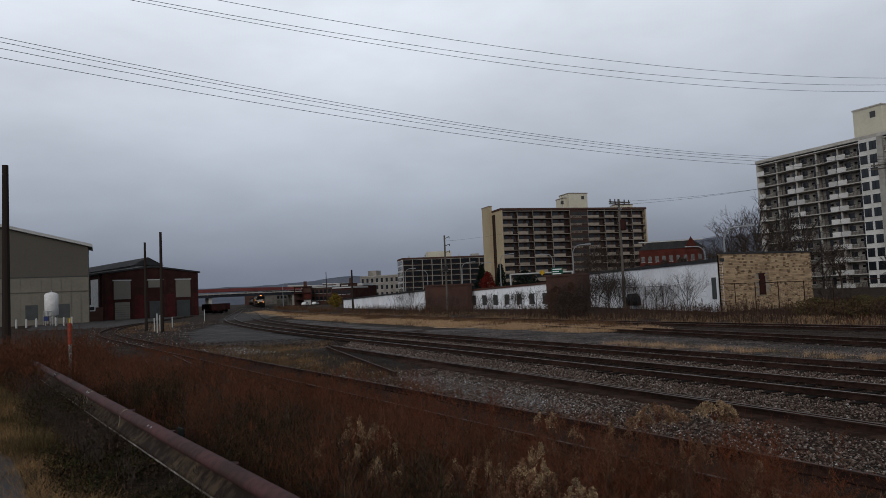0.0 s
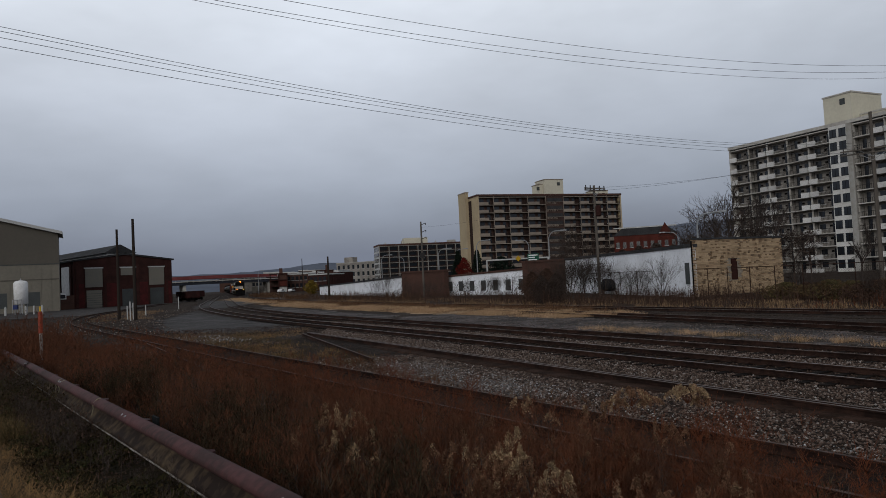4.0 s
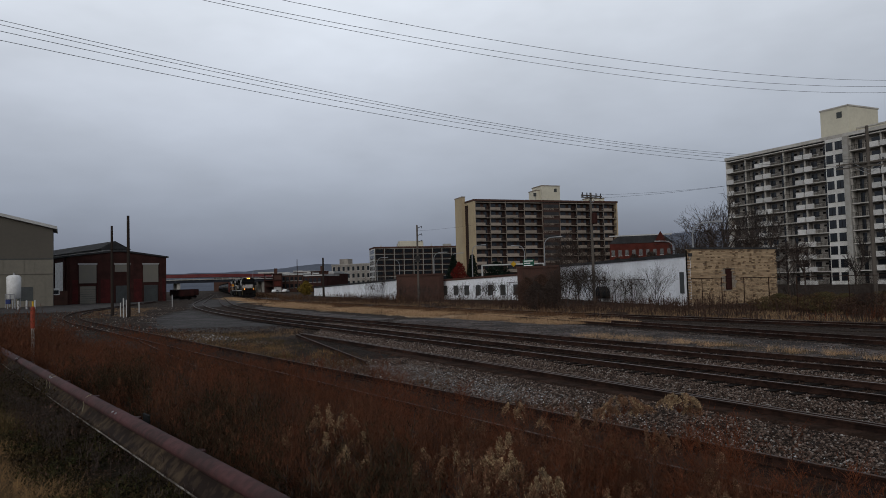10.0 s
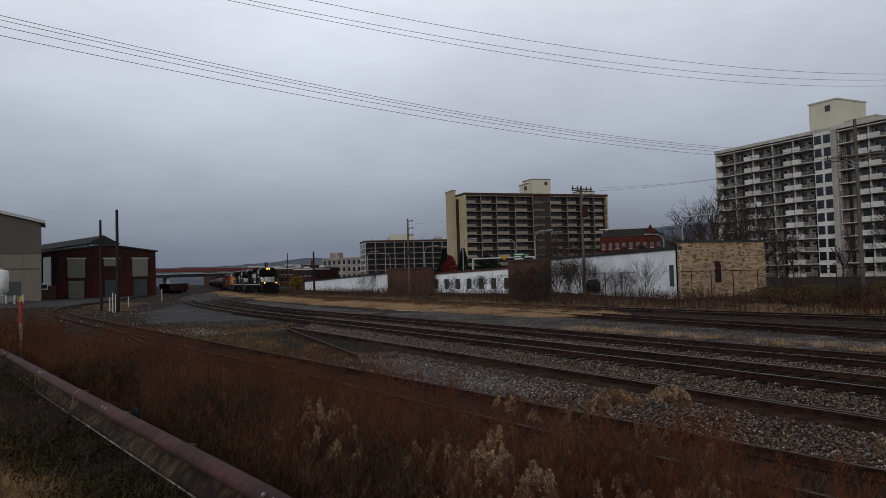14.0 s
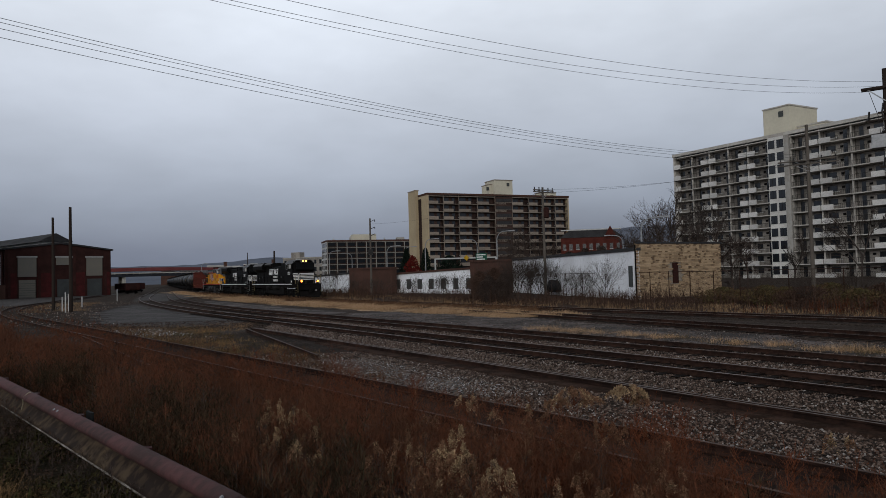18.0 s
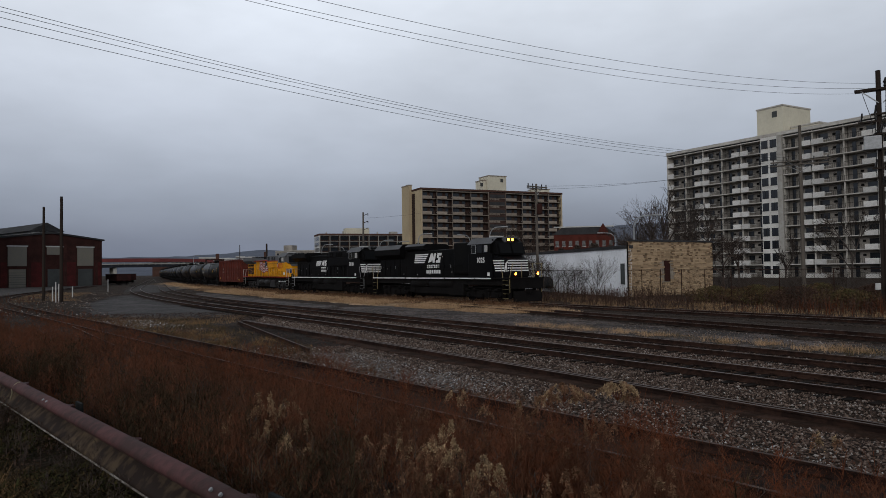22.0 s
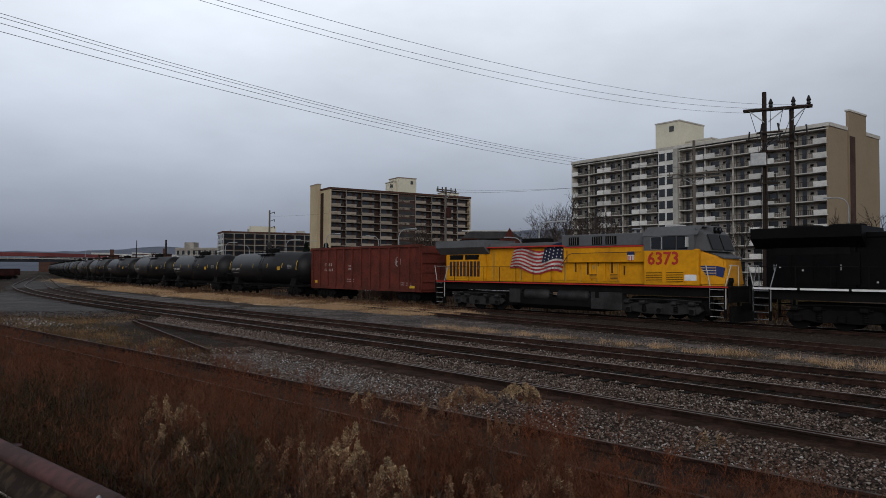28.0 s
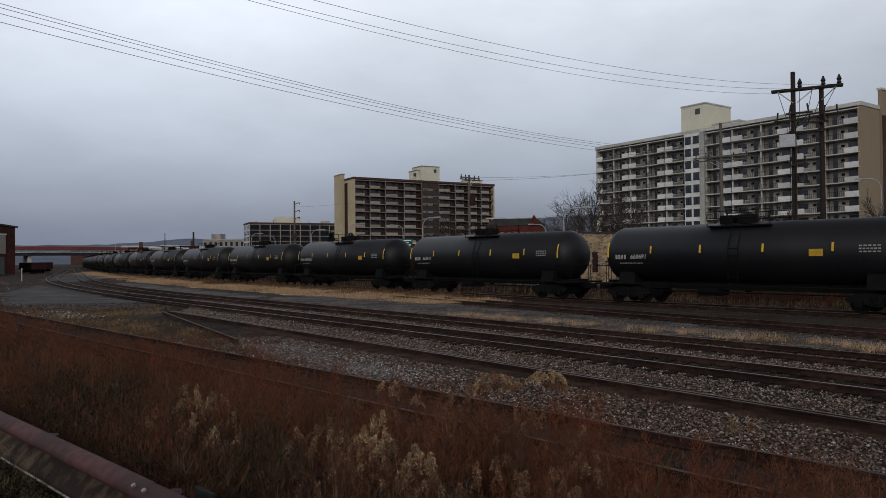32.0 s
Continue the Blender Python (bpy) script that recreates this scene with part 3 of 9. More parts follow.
def smooth01(v):
    v = np.clip(v, 0, 1)
    return v * v * (3 - 2 * v)


# ---------------------------------------------------------------- the lines of the tracks


def track_line(x0, az0, bends, y_from=-80.0, y_to=330.0, step=1.0):
    """Plan of a track from x0 at y = 0: rows of s, x, y, heading. bends: (from y, degrees a metre, until heading)."""
    rows, x, y, a, s = [], x0, 0.0, az0, 0.0
    back = int(-y_from / math.cos(radians(az0)) / step)
    for k in range(back, 0, -1):
        rows.append((-k * step, x0 - math.sin(radians(az0)) * k * step, -math.cos(radians(az0)) * k * step, az0))
    while y < y_to:
        rows.append((s, x, y, a))
        for y_on, rate, until in bends:
            if y > y_on and a < until:
                a += rate * step
        x, y, s = x + math.sin(radians(a)) * step, y + math.cos(radians(a)) * step, s + step
    return np.array(rows)


LINE = {
    "siding": track_line(10.33, -32.14, [(60, 0.40, -12.0)], y_to=166),
    "spur": track_line(12.61, -26.94, [], y_to=39),
    "near_lead": track_line(17.74, -27.18, [(51.7, 0.147, -14.86)]),
    "far_lead": track_line(22.16, -27.56, [(50.4, 0.160, -15.86)]),
    "runaround": track_line(27.64, -21.73, [], y_to=60),
    "weedy": track_line(4.2, -27.6, [], y_from=-8, y_to=60),
}
# the main line: heading by distance along it
S_KNOTS, S_HEAD = (-200, -20, 30, 60, 90, 120, 160, 200, 250, 320, 760), (-30.8, -30.8, -28.96, -27.4, -25.25, -23.66, -20.61, -17.87, -16.0, -16.0, -15.5)
s_main = np.arange(-200, 760, 1.0)
a_main = np.radians(np.interp(s_main, S_KNOTS, S_HEAD))
x_main, y_main = np.cumsum(np.sin(a_main)), np.cumsum(np.cos(a_main))
k20 = int(np.argmin(np.abs(s_main + 20)))
x_main, y_main = x_main - x_main[k20] + 50.27, y_main - y_main[k20] - 17.14
LINE["main"] = np.stack([s_main, x_main, y_main, np.degrees(a_main)], 1)


def x_at(line, y):
    return np.interp(y, LINE[line][:, 2], LINE[line][:, 1])


def ground_z(x, y):
    """The ground: flat at the tracks, a low bank up to the road on which the camera stands."""
    d = (np.interp(y, LINE["siding"][:, 2], LINE["siding"][:, 1]) - x) * 0.847
    return 1.10 * smooth01((d - 2.0) / 3.6) * smooth01((33.0 - y) / 17.0) - 0.05


# ---------------------------------------------------------------- ground
def ground_sheet():
    xs = np.concatenate([[-3000, -900, -400, -220, -120, -70], np.arange(-46, 40, 1.0), [46, 60, 90, 160, 300, 700, 3000]])
    ys = np.concatenate([[-3000, -800, -250, -90, -40], np.arange(-20, 46, 1.0), [52, 64, 90, 140, 220, 360, 700, 1600, 4000]])
    X, Y = np.meshgrid(xs, ys)
    Z = ground_z(X, Y)
    near = (np.abs(X) < 45) & (np.abs(Y) < 45)
    rnd = np.random.default_rng(3).normal(size=X.shape) * 0.02
    Z = np.where(near & (Z > 0.1), Z + rnd, Z)
    nx = len(xs)
    verts = np.stack([X.ravel(), Y.ravel(), Z.ravel()], 1)
    faces = [(j * nx + i, j * nx + i + 1, (j + 1) * nx + i + 1, (j + 1) * nx + i) for j in range(len(ys) - 1) for i in range(nx - 1)]
    me = bpy.data.meshes.new("ground")
    me.from_pydata(verts.tolist(), [], faces)
    me.shade_smooth()
    me.materials.append(M["yard"])
    return tagged(new("ground", me), "dark gravel and dirt ground of a rail yard", "ground", kind="structure")


def strip(name, left, right, y0, y1, z, material, label, category="ground", step=1.0, jag=0.25, seed=1, kind="structure", follow=False):
    """A flat sheet on the ground between two lines x(y), with uneven edges."""
    rng = np.random.default_rng(seed)
    ys = np.arange(y0, y1 + step / 2, step)
    verts, faces = [], []
    for k, y in enumerate(ys):
        fade = min(1.0, 0.25 + min(k, len(ys) - 1 - k) * step / 4)
        c = 0.5 * (left(y) + right(y))
        xl, xr = c + (left(y) - c) * fade + rng.normal() * jag, c + (right(y) - c) * fade + rng.normal() * jag
        cols = [(xl - 0.15, -0.06)] + [(xl + (xr - xl) * q / 4, 0.0) for q in range(5)] + [(xr + 0.15, -0.06)]
        for x, dz in cols:
            verts.append((x, y, z + dz + (float(ground_z(x, y)) + 0.02 if follow else -0.03)))
    for k in range(len(ys) - 1):
        for q in range(6):
            faces.append((7 * k + q, 7 * k + q + 1, 7 * k + q + 8, 7 * k + q + 7))
    me = bpy.data.meshes.new(name)
    me.from_pydata(verts, [], faces)
    me.materials.append(material)
    return tagged(new(name, me), label, category, kind=kind)


ground_sheet()
strip("pavement", lambda y: x_at("siding", y) + 3.0 + max(0.0, y - 50) * 0.25, lambda y: x_at("near_lead", y) - 1.2, 44.0, 175, 0.010, M["asphalt"], "dark worn asphalt across the yard", "pavement", seed=2, jag=0.8, step=0.35)
strip("pavement", lambda y: x_at("siding", y) - 12 - (y - 95) * 0.35, lambda y: x_at("siding", y) - 1.0, 100, 190, 0.016, M["asphalt"], "dark asphalt yard before the brick workshop", "pavement", seed=7)
strip("gravel_road", lambda y: x_at("far_lead", y) + 2.6, lambda y: x_at("runaround", y) - 1.3, -30, 54, 0.012, M["road"], "pale grey gravel road between the tracks", "road", seed=4)
strip("gravel_road", lambda y: x_at("far_lead", y) + 1.9, lambda y: x_at("far_lead", y) + 5.0, 53, 96, 0.016, M["road"], "pale grey gravel beside the curved tracks", "road", seed=14)
strip("weed_bank", lambda y: x_at("siding", y) - 30, lambda y: x_at("siding", y) - 1.0, -14, 34, 0.02, M["dirt"], "dark weedy soil of the bank", "ground", seed=5, follow=True)
strip("verge", lambda y: -0.6965 * y + 0.3, lambda y: -0.6965 * y + 2.3, -6, 16, 0.032, M["verge"], "mossy green and straw verge beside the guardrail", "ground", seed=6, follow=True, jag=0.08)
strip("road", lambda y: -0.6965 * y - 7.5, lambda y: -0.6965 * y + 0.62 + 0.06 * math.sin(y * 1.9), -30, 26, 0.045, M["lane"], "grey asphalt road edge behind the verge", "road", seed=8, follow=True, jag=0.05)
for nm, w, dz, sd in (("siding", 1.35, 0.004, 21), ("spur", 1.75, 0.006, 22), ("near_lead", 2.1, 0.007, 23), ("far_lead", 2.1, 0.009, 24), ("runaround", 1.7, 0.020, 25)):
    y_end = {"siding": 60, "spur": 38, "runaround": 58}.get(nm, 150)
    strip("ballast_bed", lambda y, nm=nm, w=w: x_at(nm, y) - w * 1.12, lambda y, nm=nm, w=w: x_at(nm, y) + w * 1.12, -40, y_end, dz, M["ballast"], "bed of grey crushed stone under a track", "ballast", seed=sd)
strip("ballast_bed", lambda y: x_at("main", y) - 2.4, lambda y: x_at("main", y) + 2.4, -60, 330, 0.024, M["ballast"], "bed of grey crushed stone under the main track", "ballast", seed=27, step=2.0)
strip("ballast_bed", lambda y: x_at("spur", y) - 2.8, lambda y: x_at("spur", y) - 1.2, 16, 24, 0.022, M["pale_ballast"], "spilled pale crushed stone between tracks", "ballast", seed=28, jag=0.3)

strip("brown_bank", lambda y: x_at("main", y) + 2.9, lambda y: x_at("main", y) + 22.0, -10, 72, 0.013, M["bank_soil"], "brown soil and leaf litter beyond the main line", "ground", seed=9)

for nm, y_end in (("siding", 40), ("spur", 37), ("near_lead", 110), ("far_lead", 110), ("runaround", 57), ("main", 200)):
    strip("ballast_bed", lambda y, nm=nm: x_at(nm, y) - 1.12, lambda y, nm=nm: x_at(nm, y) + 1.12, -20, y_end, {"siding": 0.012, "spur": 0.0145, "near_lead": 0.017, "far_lead": 0.0195, "runaround": 0.032, "main": 0.035}[nm], M["shaded_bed"], "dark brown ballast between the rails, rail and tie shade put into its colour", "ballast", seed=40 + len(nm), jag=0.05)
strip("grass_mat", lambda y: x_at("main", y) - (8.0 if y < 90 else 6.8) - 1.2 * math.sin(y * 0.35), lambda y: x_at("main", y) - 3.4 + 0.4 * math.sin(y * 0.8), 43, 190, 0.026, M["straw_mat"], "matted pale golden dead grass beside the main line", "grass", seed=60, jag=0.45)

mud_edge = lambda y: x_at("spur", y) + 0.72 - np.clip(0.26 + (y - 11.6) * 0.03, 0.2, 0.45)
strip("track_fill", mud_edge, lambda y: x_at("spur", y) + 0.81, -10, 30, 0.06, M["spur_mud"], "rusty mud packed against the rail of the spur", "dirt", seed=71, jag=0.02, step=0.5)
strip("track_fill", lambda y: x_at("siding", y) - 0.70, lambda y: x_at("siding", y) + 0.70, -10, 44, 0.036, M["rust_dirt"], "rusty mud between the rails of the siding", "dirt", seed=72, jag=0.03)

# ---------------------------------------------------------------- tracks
RAIL_TOP = 0.15
PROFILE = [(-0.065, 0.0), (0.065, 0.0), (0.065, 0.018), (0.011, 0.035), (0.011, 0.108), (0.036, 0.118), (0.036, 0.1475), (-0.036, 0.1475), (-0.036, 0.118), (-0.011, 0.108), (-0.011, 0.035), (-0.065, 0.018)]


def sweep(name, line, offset, y0, y1, outline, material, parent, z=0.0, step=2):
    rows = [r for r in line if y0 <= r[2] <= y1][::step]
    bm = bmesh.new()
    last = None
    for s, x, y, a in rows:
        c, d = math.cos(radians(a)), math.sin(radians(a))
        ring = [bm.verts.new((x + c * (offset + u), y - d * (offset + u), z + v)) for u, v in outline]
        if last:
            for k in range(len(ring)):
                bm.faces.new((last[k], last[(k + 1) % len(ring)], ring[(k + 1) % len(ring)], ring[k]))
        last = ring
    bmesh.ops.recalc_face_normals(bm, faces=bm.faces[:])
    return part(name, bm, material, parent)


tie_bm = box(bmesh.new(), -1.3, 1.3, -0.11, 0.11, -0.08, 0.022, bevel=0.015)
TIE = mesh_of(tie_bm, M["tie"], "tie")
plate_bm = bmesh.new()
for sgn in (-1, 1):
    box(plate_bm, sgn * 0.72 - 0.17, sgn * 0.72 + 0.17, -0.09, 0.09, 0.022, 0.034)
    for k in (-1, 1):
        box(plate_bm, sgn * 0.72 + k * 0.105 - 0.018, sgn * 0.72 + k * 0.105 + 0.018, -0.05, -0.015, 0.03, 0.062)
PLATE = mesh_of(plate_bm, M["rust"], "tie_plates")


def track(name_line, y0, y1, ty0, ty1, head, label, spacing=0.55, plates=True, sides=(-0.755, 0.755), z=0.0):
    line = LINE[name_line]
    ob = thing("railway_track", Matrix(), label, "railway track", "tracks of the yard", kind="structure")
    for off in sides:
        sweep("rail", line, off, y0, y1, PROFILE, M["rust"], ob, z=z)
        sweep("rail_head", line, off, y0, y1, [(-0.034, 0.1478), (0.034, 0.1478), (0.030, 0.1515), (-0.030, 0.1515)], head, ob, z=z)
    rng = random.Random(len(line) % 97)
    s_lo, s_hi = np.interp((ty0, ty1), line[:, 2], line[:, 0])
    n = int((s_hi - s_lo) / spacing)
    for k in range(n):
        s = s_lo + k * spacing
        x, y, a = (np.interp(s, line[:, 0], line[:, q]) for q in (1, 2, 3))
        t = piece("tie", TIE, ob, (x, y, -0.008 + rng.uniform(-0.014, 0.008)), -radians(a) + rng.uniform(-0.02, 0.02))
        if plates and y < 32:
            piece("tie_plates", PLATE, ob, (x, y, 0.002), -radians(a))
    return ob


track("near_lead", -40, 300, 2, 62, M["shine"], "worn railway track with a bright rail head on dark ties")
track("far_lead", -40, 300, 2, 70, M["dull"], "railway track with rusty rails on dark ties")
spur_track = track("spur", -30, 38.5, 1, 2, M["dull"], "rusty spur rail with packed mud beside it", plates=False, sides=(0.755, 0.915))
track("siding", -30, 165, 0, 9, M["rust_head"], "rusty siding half hidden by brown weeds", plates=False)
track("runaround", -40, 57, 8, 44, M["dull"], "rusty track beside the gravel road")
track("main", -60, 420, 12, 70, M["shine"], "main railway track with polished rails")
track("weedy", -4, 37, 8, 16, M["rust_head"], "overgrown track sunk in the weeds", plates=False, z=0.08)

# ---------------------------------------------------------------- buildings


def face_frame(left, right):
    """The pose of a facade: x runs from its left foot to its right foot as seen from the yard, y points into the house."""
    a, b = Vector(left), Vector(right)
    d = (b - a)
    length = d.length
    yaw = math.degrees(math.atan2(d.y, d.x))
    return pose(a.x, a.y, 0, 0, 0, yaw), length


def comb(length, n, low=0.12, high=1.06, bar=0.035, rail=0.06):
    """A balcony railing in one piece: a top rail with n bars down to the slab."""
    pts = [(0, high), (0, low)]
    for k in range(n):
        x = k * (length - bar) / (n - 1)
        pts += ([] if k == 0 else [(x, high - rail), (x, low)]) + [(x + bar, low), (x + bar, high - rail if k < n - 1 else high)]
    return prism(bmesh.new(), pts, "y", -0.02, 0.02)


def apartment(label, left, right, depth, storeys, sh, bays, core, fin, slab_mat, panel, recess, side, plain, penthouse, tower, end_wall=0.25, slot=None, edge=None, mirror=False):
    """A slab block of flats: recessed walls with windows, balcony slabs, fins between the bays, parapet panels, a roof edge and a penthouse."""
    m, length = face_frame(left, right)
    H = storeys * sh
    ob = thing("apartment_building", m, label, "apartment building", "blocks of flats")
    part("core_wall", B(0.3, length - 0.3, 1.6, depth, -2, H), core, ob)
    part("end_wall", B(-end_wall, 0.3 if not mirror else 0.0, -0.2, depth + 0.05, -2, H + 0.4), fin if mirror else side, ob, "plain end wall")
    part("end_wall", B(length - 0.3, length + end_wall, -0.2, depth + 0.05, -2, H + 0.4), side, ob, "plain end wall")
    part("roof_edge", B(-0.4, length + 0.4, -0.35, depth + 0.3, H + 0.4, H + 1.1), edge or slab_mat, ob)
    part("roof", B(0, length, 0, depth, H, H + 0.35), M["roof"], ob)
    slab = mesh_of(B(0.0, length, -0.22 if mirror else -0.1, 1.7, -0.10 if mirror else -0.12, 0.10 if mirror else 0.12), slab_mat, "floor_slab")
    for k in range(1, storeys + 1):
        piece("floor_slab", slab, ob, (0, 0, k * sh))
    for x in sorted({b[0] for b in bays} | {b[1] for b in bays}):
        part("fin", B(x - 0.07, x + 0.07, -0.03 if mirror else -0.22, 0.4 if mirror else 0.05, -2, H + 0.4), fin, ob)
    rng = random.Random(int(length * 10))
    shared = {}

    def get(key, make):
        if key not in shared:
            shared[key] = make()
        return shared[key]
    for n_bay, (x0, x1) in enumerate(bays):
        flip = mirror and n_bay % 2 == 1
        w = round((x1 - x0), 2)
        half = w / 2
        wide = get(("pan", w), lambda: mesh_of(B(0.10, half * (0.80 if mirror else 1.3), -0.46 if mirror else -0.16, -0.36 if mirror else -0.08, -0.06 if mirror else 0.14, 1.0 if mirror else 1.08), panel, "balcony_panel"))
        rl = half * (1.05 if mirror else 0.62)
        rail = get(("rail", w), lambda: mesh_of(comb(rl, 10), M["frame_black"], "balcony_railing"))
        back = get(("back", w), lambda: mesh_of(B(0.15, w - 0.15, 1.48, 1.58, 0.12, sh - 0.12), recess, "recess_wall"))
        win = get(("win", w), lambda: mesh_of(B(0.5, half - (0.75 if mirror else 0.35), 1.40, 1.47, 1.0 if mirror else 0.9, sh - (0.6 if mirror else 0.45)), M["window"], "window"))
        door = get(("door", w), lambda: mesh_of(B(half + 0.9, half + (1.7 if mirror else 2.1), 1.40, 1.47, 0.15, sh - 0.5), M["window"], "balcony_door"))
        frame_m = get(("fr", w), lambda: mesh_of(B(0.3, half - 0.25, 1.38, 1.46, 0.78, 0.9), M["pale_trim"], "window_sill"))
        unit = get(("unit", w), lambda: mesh_of(B(0.0, 0.55, 1.30, 1.48, 1.45, 1.85), M["frame_black"], "air_unit"))
        for k in range(storeys):
            z = k * sh
            piece("recess_wall", back, ob, (x0, 0, z))
            side_x = half if flip else 0.0
            piece("window", win, ob, (x0 + side_x, 0, z))
            piece("window_sill", frame_m, ob, (x0 + side_x, 0, z))
            piece("balcony_door", door, ob, (x0 - side_x, 0, z))
            piece("balcony_panel", wide, ob, (x0 + (w - half * 0.80 - 0.14 if flip else 0), 0, z + (0.0 if k else -0.3)))
            piece("balcony_railing", rail, ob, (x0 + (0.1 if flip else half * (0.86 if mirror else 1.34)), -0.16, z))
            if mirror:
                lo = w - half * 0.80 - 0.14 if flip else 0
                piece("balcony_floor", get(("floor", w), lambda: mesh_of(B(0.10, half * 0.80, -0.36, -0.2, -0.1, 0.08), slab_mat, "balcony_floor")), ob, (x0 + lo, 0, z))
            if mirror:
                piece("air_unit", unit, ob, (x0 + (half - 0.75 if flip else half + 0.25), 0, z))
    for x0, x1 in plain:
        part("stair_wall", B(x0, x1, -0.35, 1.6, -2, H + 0.4), M["stair_white"], ob, "white wall with square windows")
        part("stair_column", B(x1 - 1.1, x1, -0.6, 1.6, -2, H + 0.4), M["concrete"], ob, "plain concrete column beside the windows")
        wp = mesh_of(B(0, 1.5, -0.42, -0.3, 0, 1.55), M["window"], "window")
        wf = mesh_of(box(box(B(-0.08, 1.58, -0.4, -0.32, -0.1, 0.0), -0.08, 1.58, -0.4, -0.32, 1.55, 1.63), 0.71, 0.79, -0.44, -0.4, 0, 1.55), M["frame_black"], "window_frame")
        for k in range(storeys):
            for q in (0.12, 0.52):
                at = (x0 + (x1 - x0) * q - 0.4, 0, k * sh + 0.8)
                piece("window", wp, ob, at)
                piece("window_frame", wf, ob, at)
    for x0, x1, y0, y1, z1 in penthouse:
        part("penthouse", B(x0, x1, y0, y1, H + 0.3, z1, bevel=0.05), M["tan_light"], ob, "pale lift penthouse on the roof")
        part("penthouse_roof", B(x0 - 0.15, x1 + 0.15, y0 - 0.15, y1 + 0.15, z1, z1 + 0.3), fin, ob)
        part("penthouse_vent", B(x1 - 2.6, x1 - 1.4, y0 - 0.06, y0 + 0.02, z1 - 2.2, z1 - 0.9), M["door_dark"], ob)
    if slot:
        part("window_strip", B(slot[0], slot[1], slot[2], slot[3], 0, H - 0.6), M["brown"], ob, "dark upright window strip")
    for x0, x1, y0, y1, z1 in tower:
        part("stair_tower", B(x0, x1, y0, y1, -2, z1), side, ob, "windowless stair tower")
        part("tower_cap", B(x0 - 0.15, x1 + 0.15, y0 - 0.15, y1 + 0.15, z1, z1 + 0.35), fin, ob)
    return ob


left_bays = [(k * 5.18, (k + 1) * 5.18) for k in range(5)]
right_bays = [(31.0 + k * 6.34, 31.0 + (k + 1) * 6.34) for k in range(5)]
apartment("grey concrete slab block with white balcony panels and tan end wall", (76.0, 167.0, 0), (101.0, 109.5, 0), 22.0, 11, 2.68, left_bays + right_bays, M["grey_recess"], M["slab_pale"], M["slab_pale"], M["panel"], M["pale_recess"], M["tan_shaded"],
          [(25.9, 31.0)], [(21.0, 27.4, 5.5, 15.5, 37.4), (27.4, 34.0, 8.0, 14.0, 32.6)], [(62.7, 63.3, 7.4, 15.0, 33.6)], slot=(63.25, 63.36, 7.6, 9.9), mirror=True)
TAN_FINS = (0.3, 6.2, 12.5, 20.2, 27.7, 35.2, 42.6, 48.6, 54.6, 60.4)
tan_block = apartment("tall tan block of flats with brown balcony recesses", (22.5, 257.0, 0), (80.3, 275.6, 0), 16.0, 11, 2.86, list(zip(TAN_FINS, TAN_FINS[1:])), M["brown"], M["panel_tan"], M["panel_tan"], M["panel_tan"], M["brown"], M["tan"],
          [], [(27.9, 35.8, 0.3, 8.0, 38.0), (26.4, 27.9, 2.0, 8.0, 36.4), (50.4, 57.2, 3.0, 8.0, 34.0)], [(-1.4, -0.2, 8.6, 16.0, 34.2)], slot=(-0.32, -0.22, 5.6, 8.4), edge=M["dark_brick"])
part("stair_bay", B(27.75, 35.15, -0.16, 1.7, -2, 31.6), M["brown"], tan_block, "dark brown stair bay without balconies")
for k in range(11):
    part("stair_window", B(28.2, 34.7, -0.20, -0.1, k * 2.86 + 1.0, k * 2.86 + 2.3), M["roof"], tan_block, "wide dark stair window")
    part("stair_sill", B(27.9, 35.0, -0.24, -0.12, k * 2.86 + 0.86, k * 2.86 + 0.98), M["panel_tan"], tan_block)


def grid_block():
    """A low block of flats with a pale frame grid and dark glazing."""
    m, length = face_frame((-20.8, 380, 0), (31, 391, 0))
    H, n, sh = 21.5, 7, 3.0
    ob = thing("apartment_building", m, "dark glazed block of flats with a pale frame grid", "apartment building", "blocks of flats")
    part("wall", B(0, length, 0.6, 18, -3, H), M["brown"], ob)
    part("end_wall", B(-0.3, 0, 0, 18.2, -3, H + 0.2), M["pale_trim"], ob, "pale end wall with a grid of windows")
    pane_end = mesh_of(B(-0.36, -0.28, 0.7, 3.6, 0.5, 2.6), M["window"], "window")
    for k in range(n):
        for q in range(4):
            piece("window", pane_end, ob, (0, q * 4.4, k * sh + 0.3))
    part("roof_edge", B(-0.4, length + 0.4, -0.2, 18.4, H, H + 0.9), M["dark_brick"], ob)
    band, post = mesh_of(B(0, length, 0.0, 0.7, -0.12, 0.12), M["grid_frame"], "floor_band"), mesh_of(B(-0.15, 0.15, -0.1, 0.7, -3, H), M["grid_frame"], "column")
    pane = mesh_of(B(0.5, 4.4, 0.5, 0.62, 0.7, 2.5), M["window"], "window")
    for k in range(n + 1):
        piece("floor_band", band, ob, (0, 0, k * sh + 0.3))
    for q in range(11):
        piece("column", post, ob, (q * length / 10, 0, 0))
        if q < 10:
            for k in range(n):
                piece("window", pane, ob, (q * length / 10, 0, k * sh + 0.4))
    part("roof_house", B(15, 28, 6, 13, H + 0.5, H + 4.2), M["tan_light"], ob)
    part("roof_house", B(40, 44, 6, 10, H + 0.5, H + 2.4), M["concrete"], ob)
    for q, h in ((4, 1.8), (13, 2.5), (32, 2.0)):
        part("roof_vent", rods([((q, 4, H), (q, 4, H + h))], 0.35, 8), M["concrete"], ob)


grid_block()


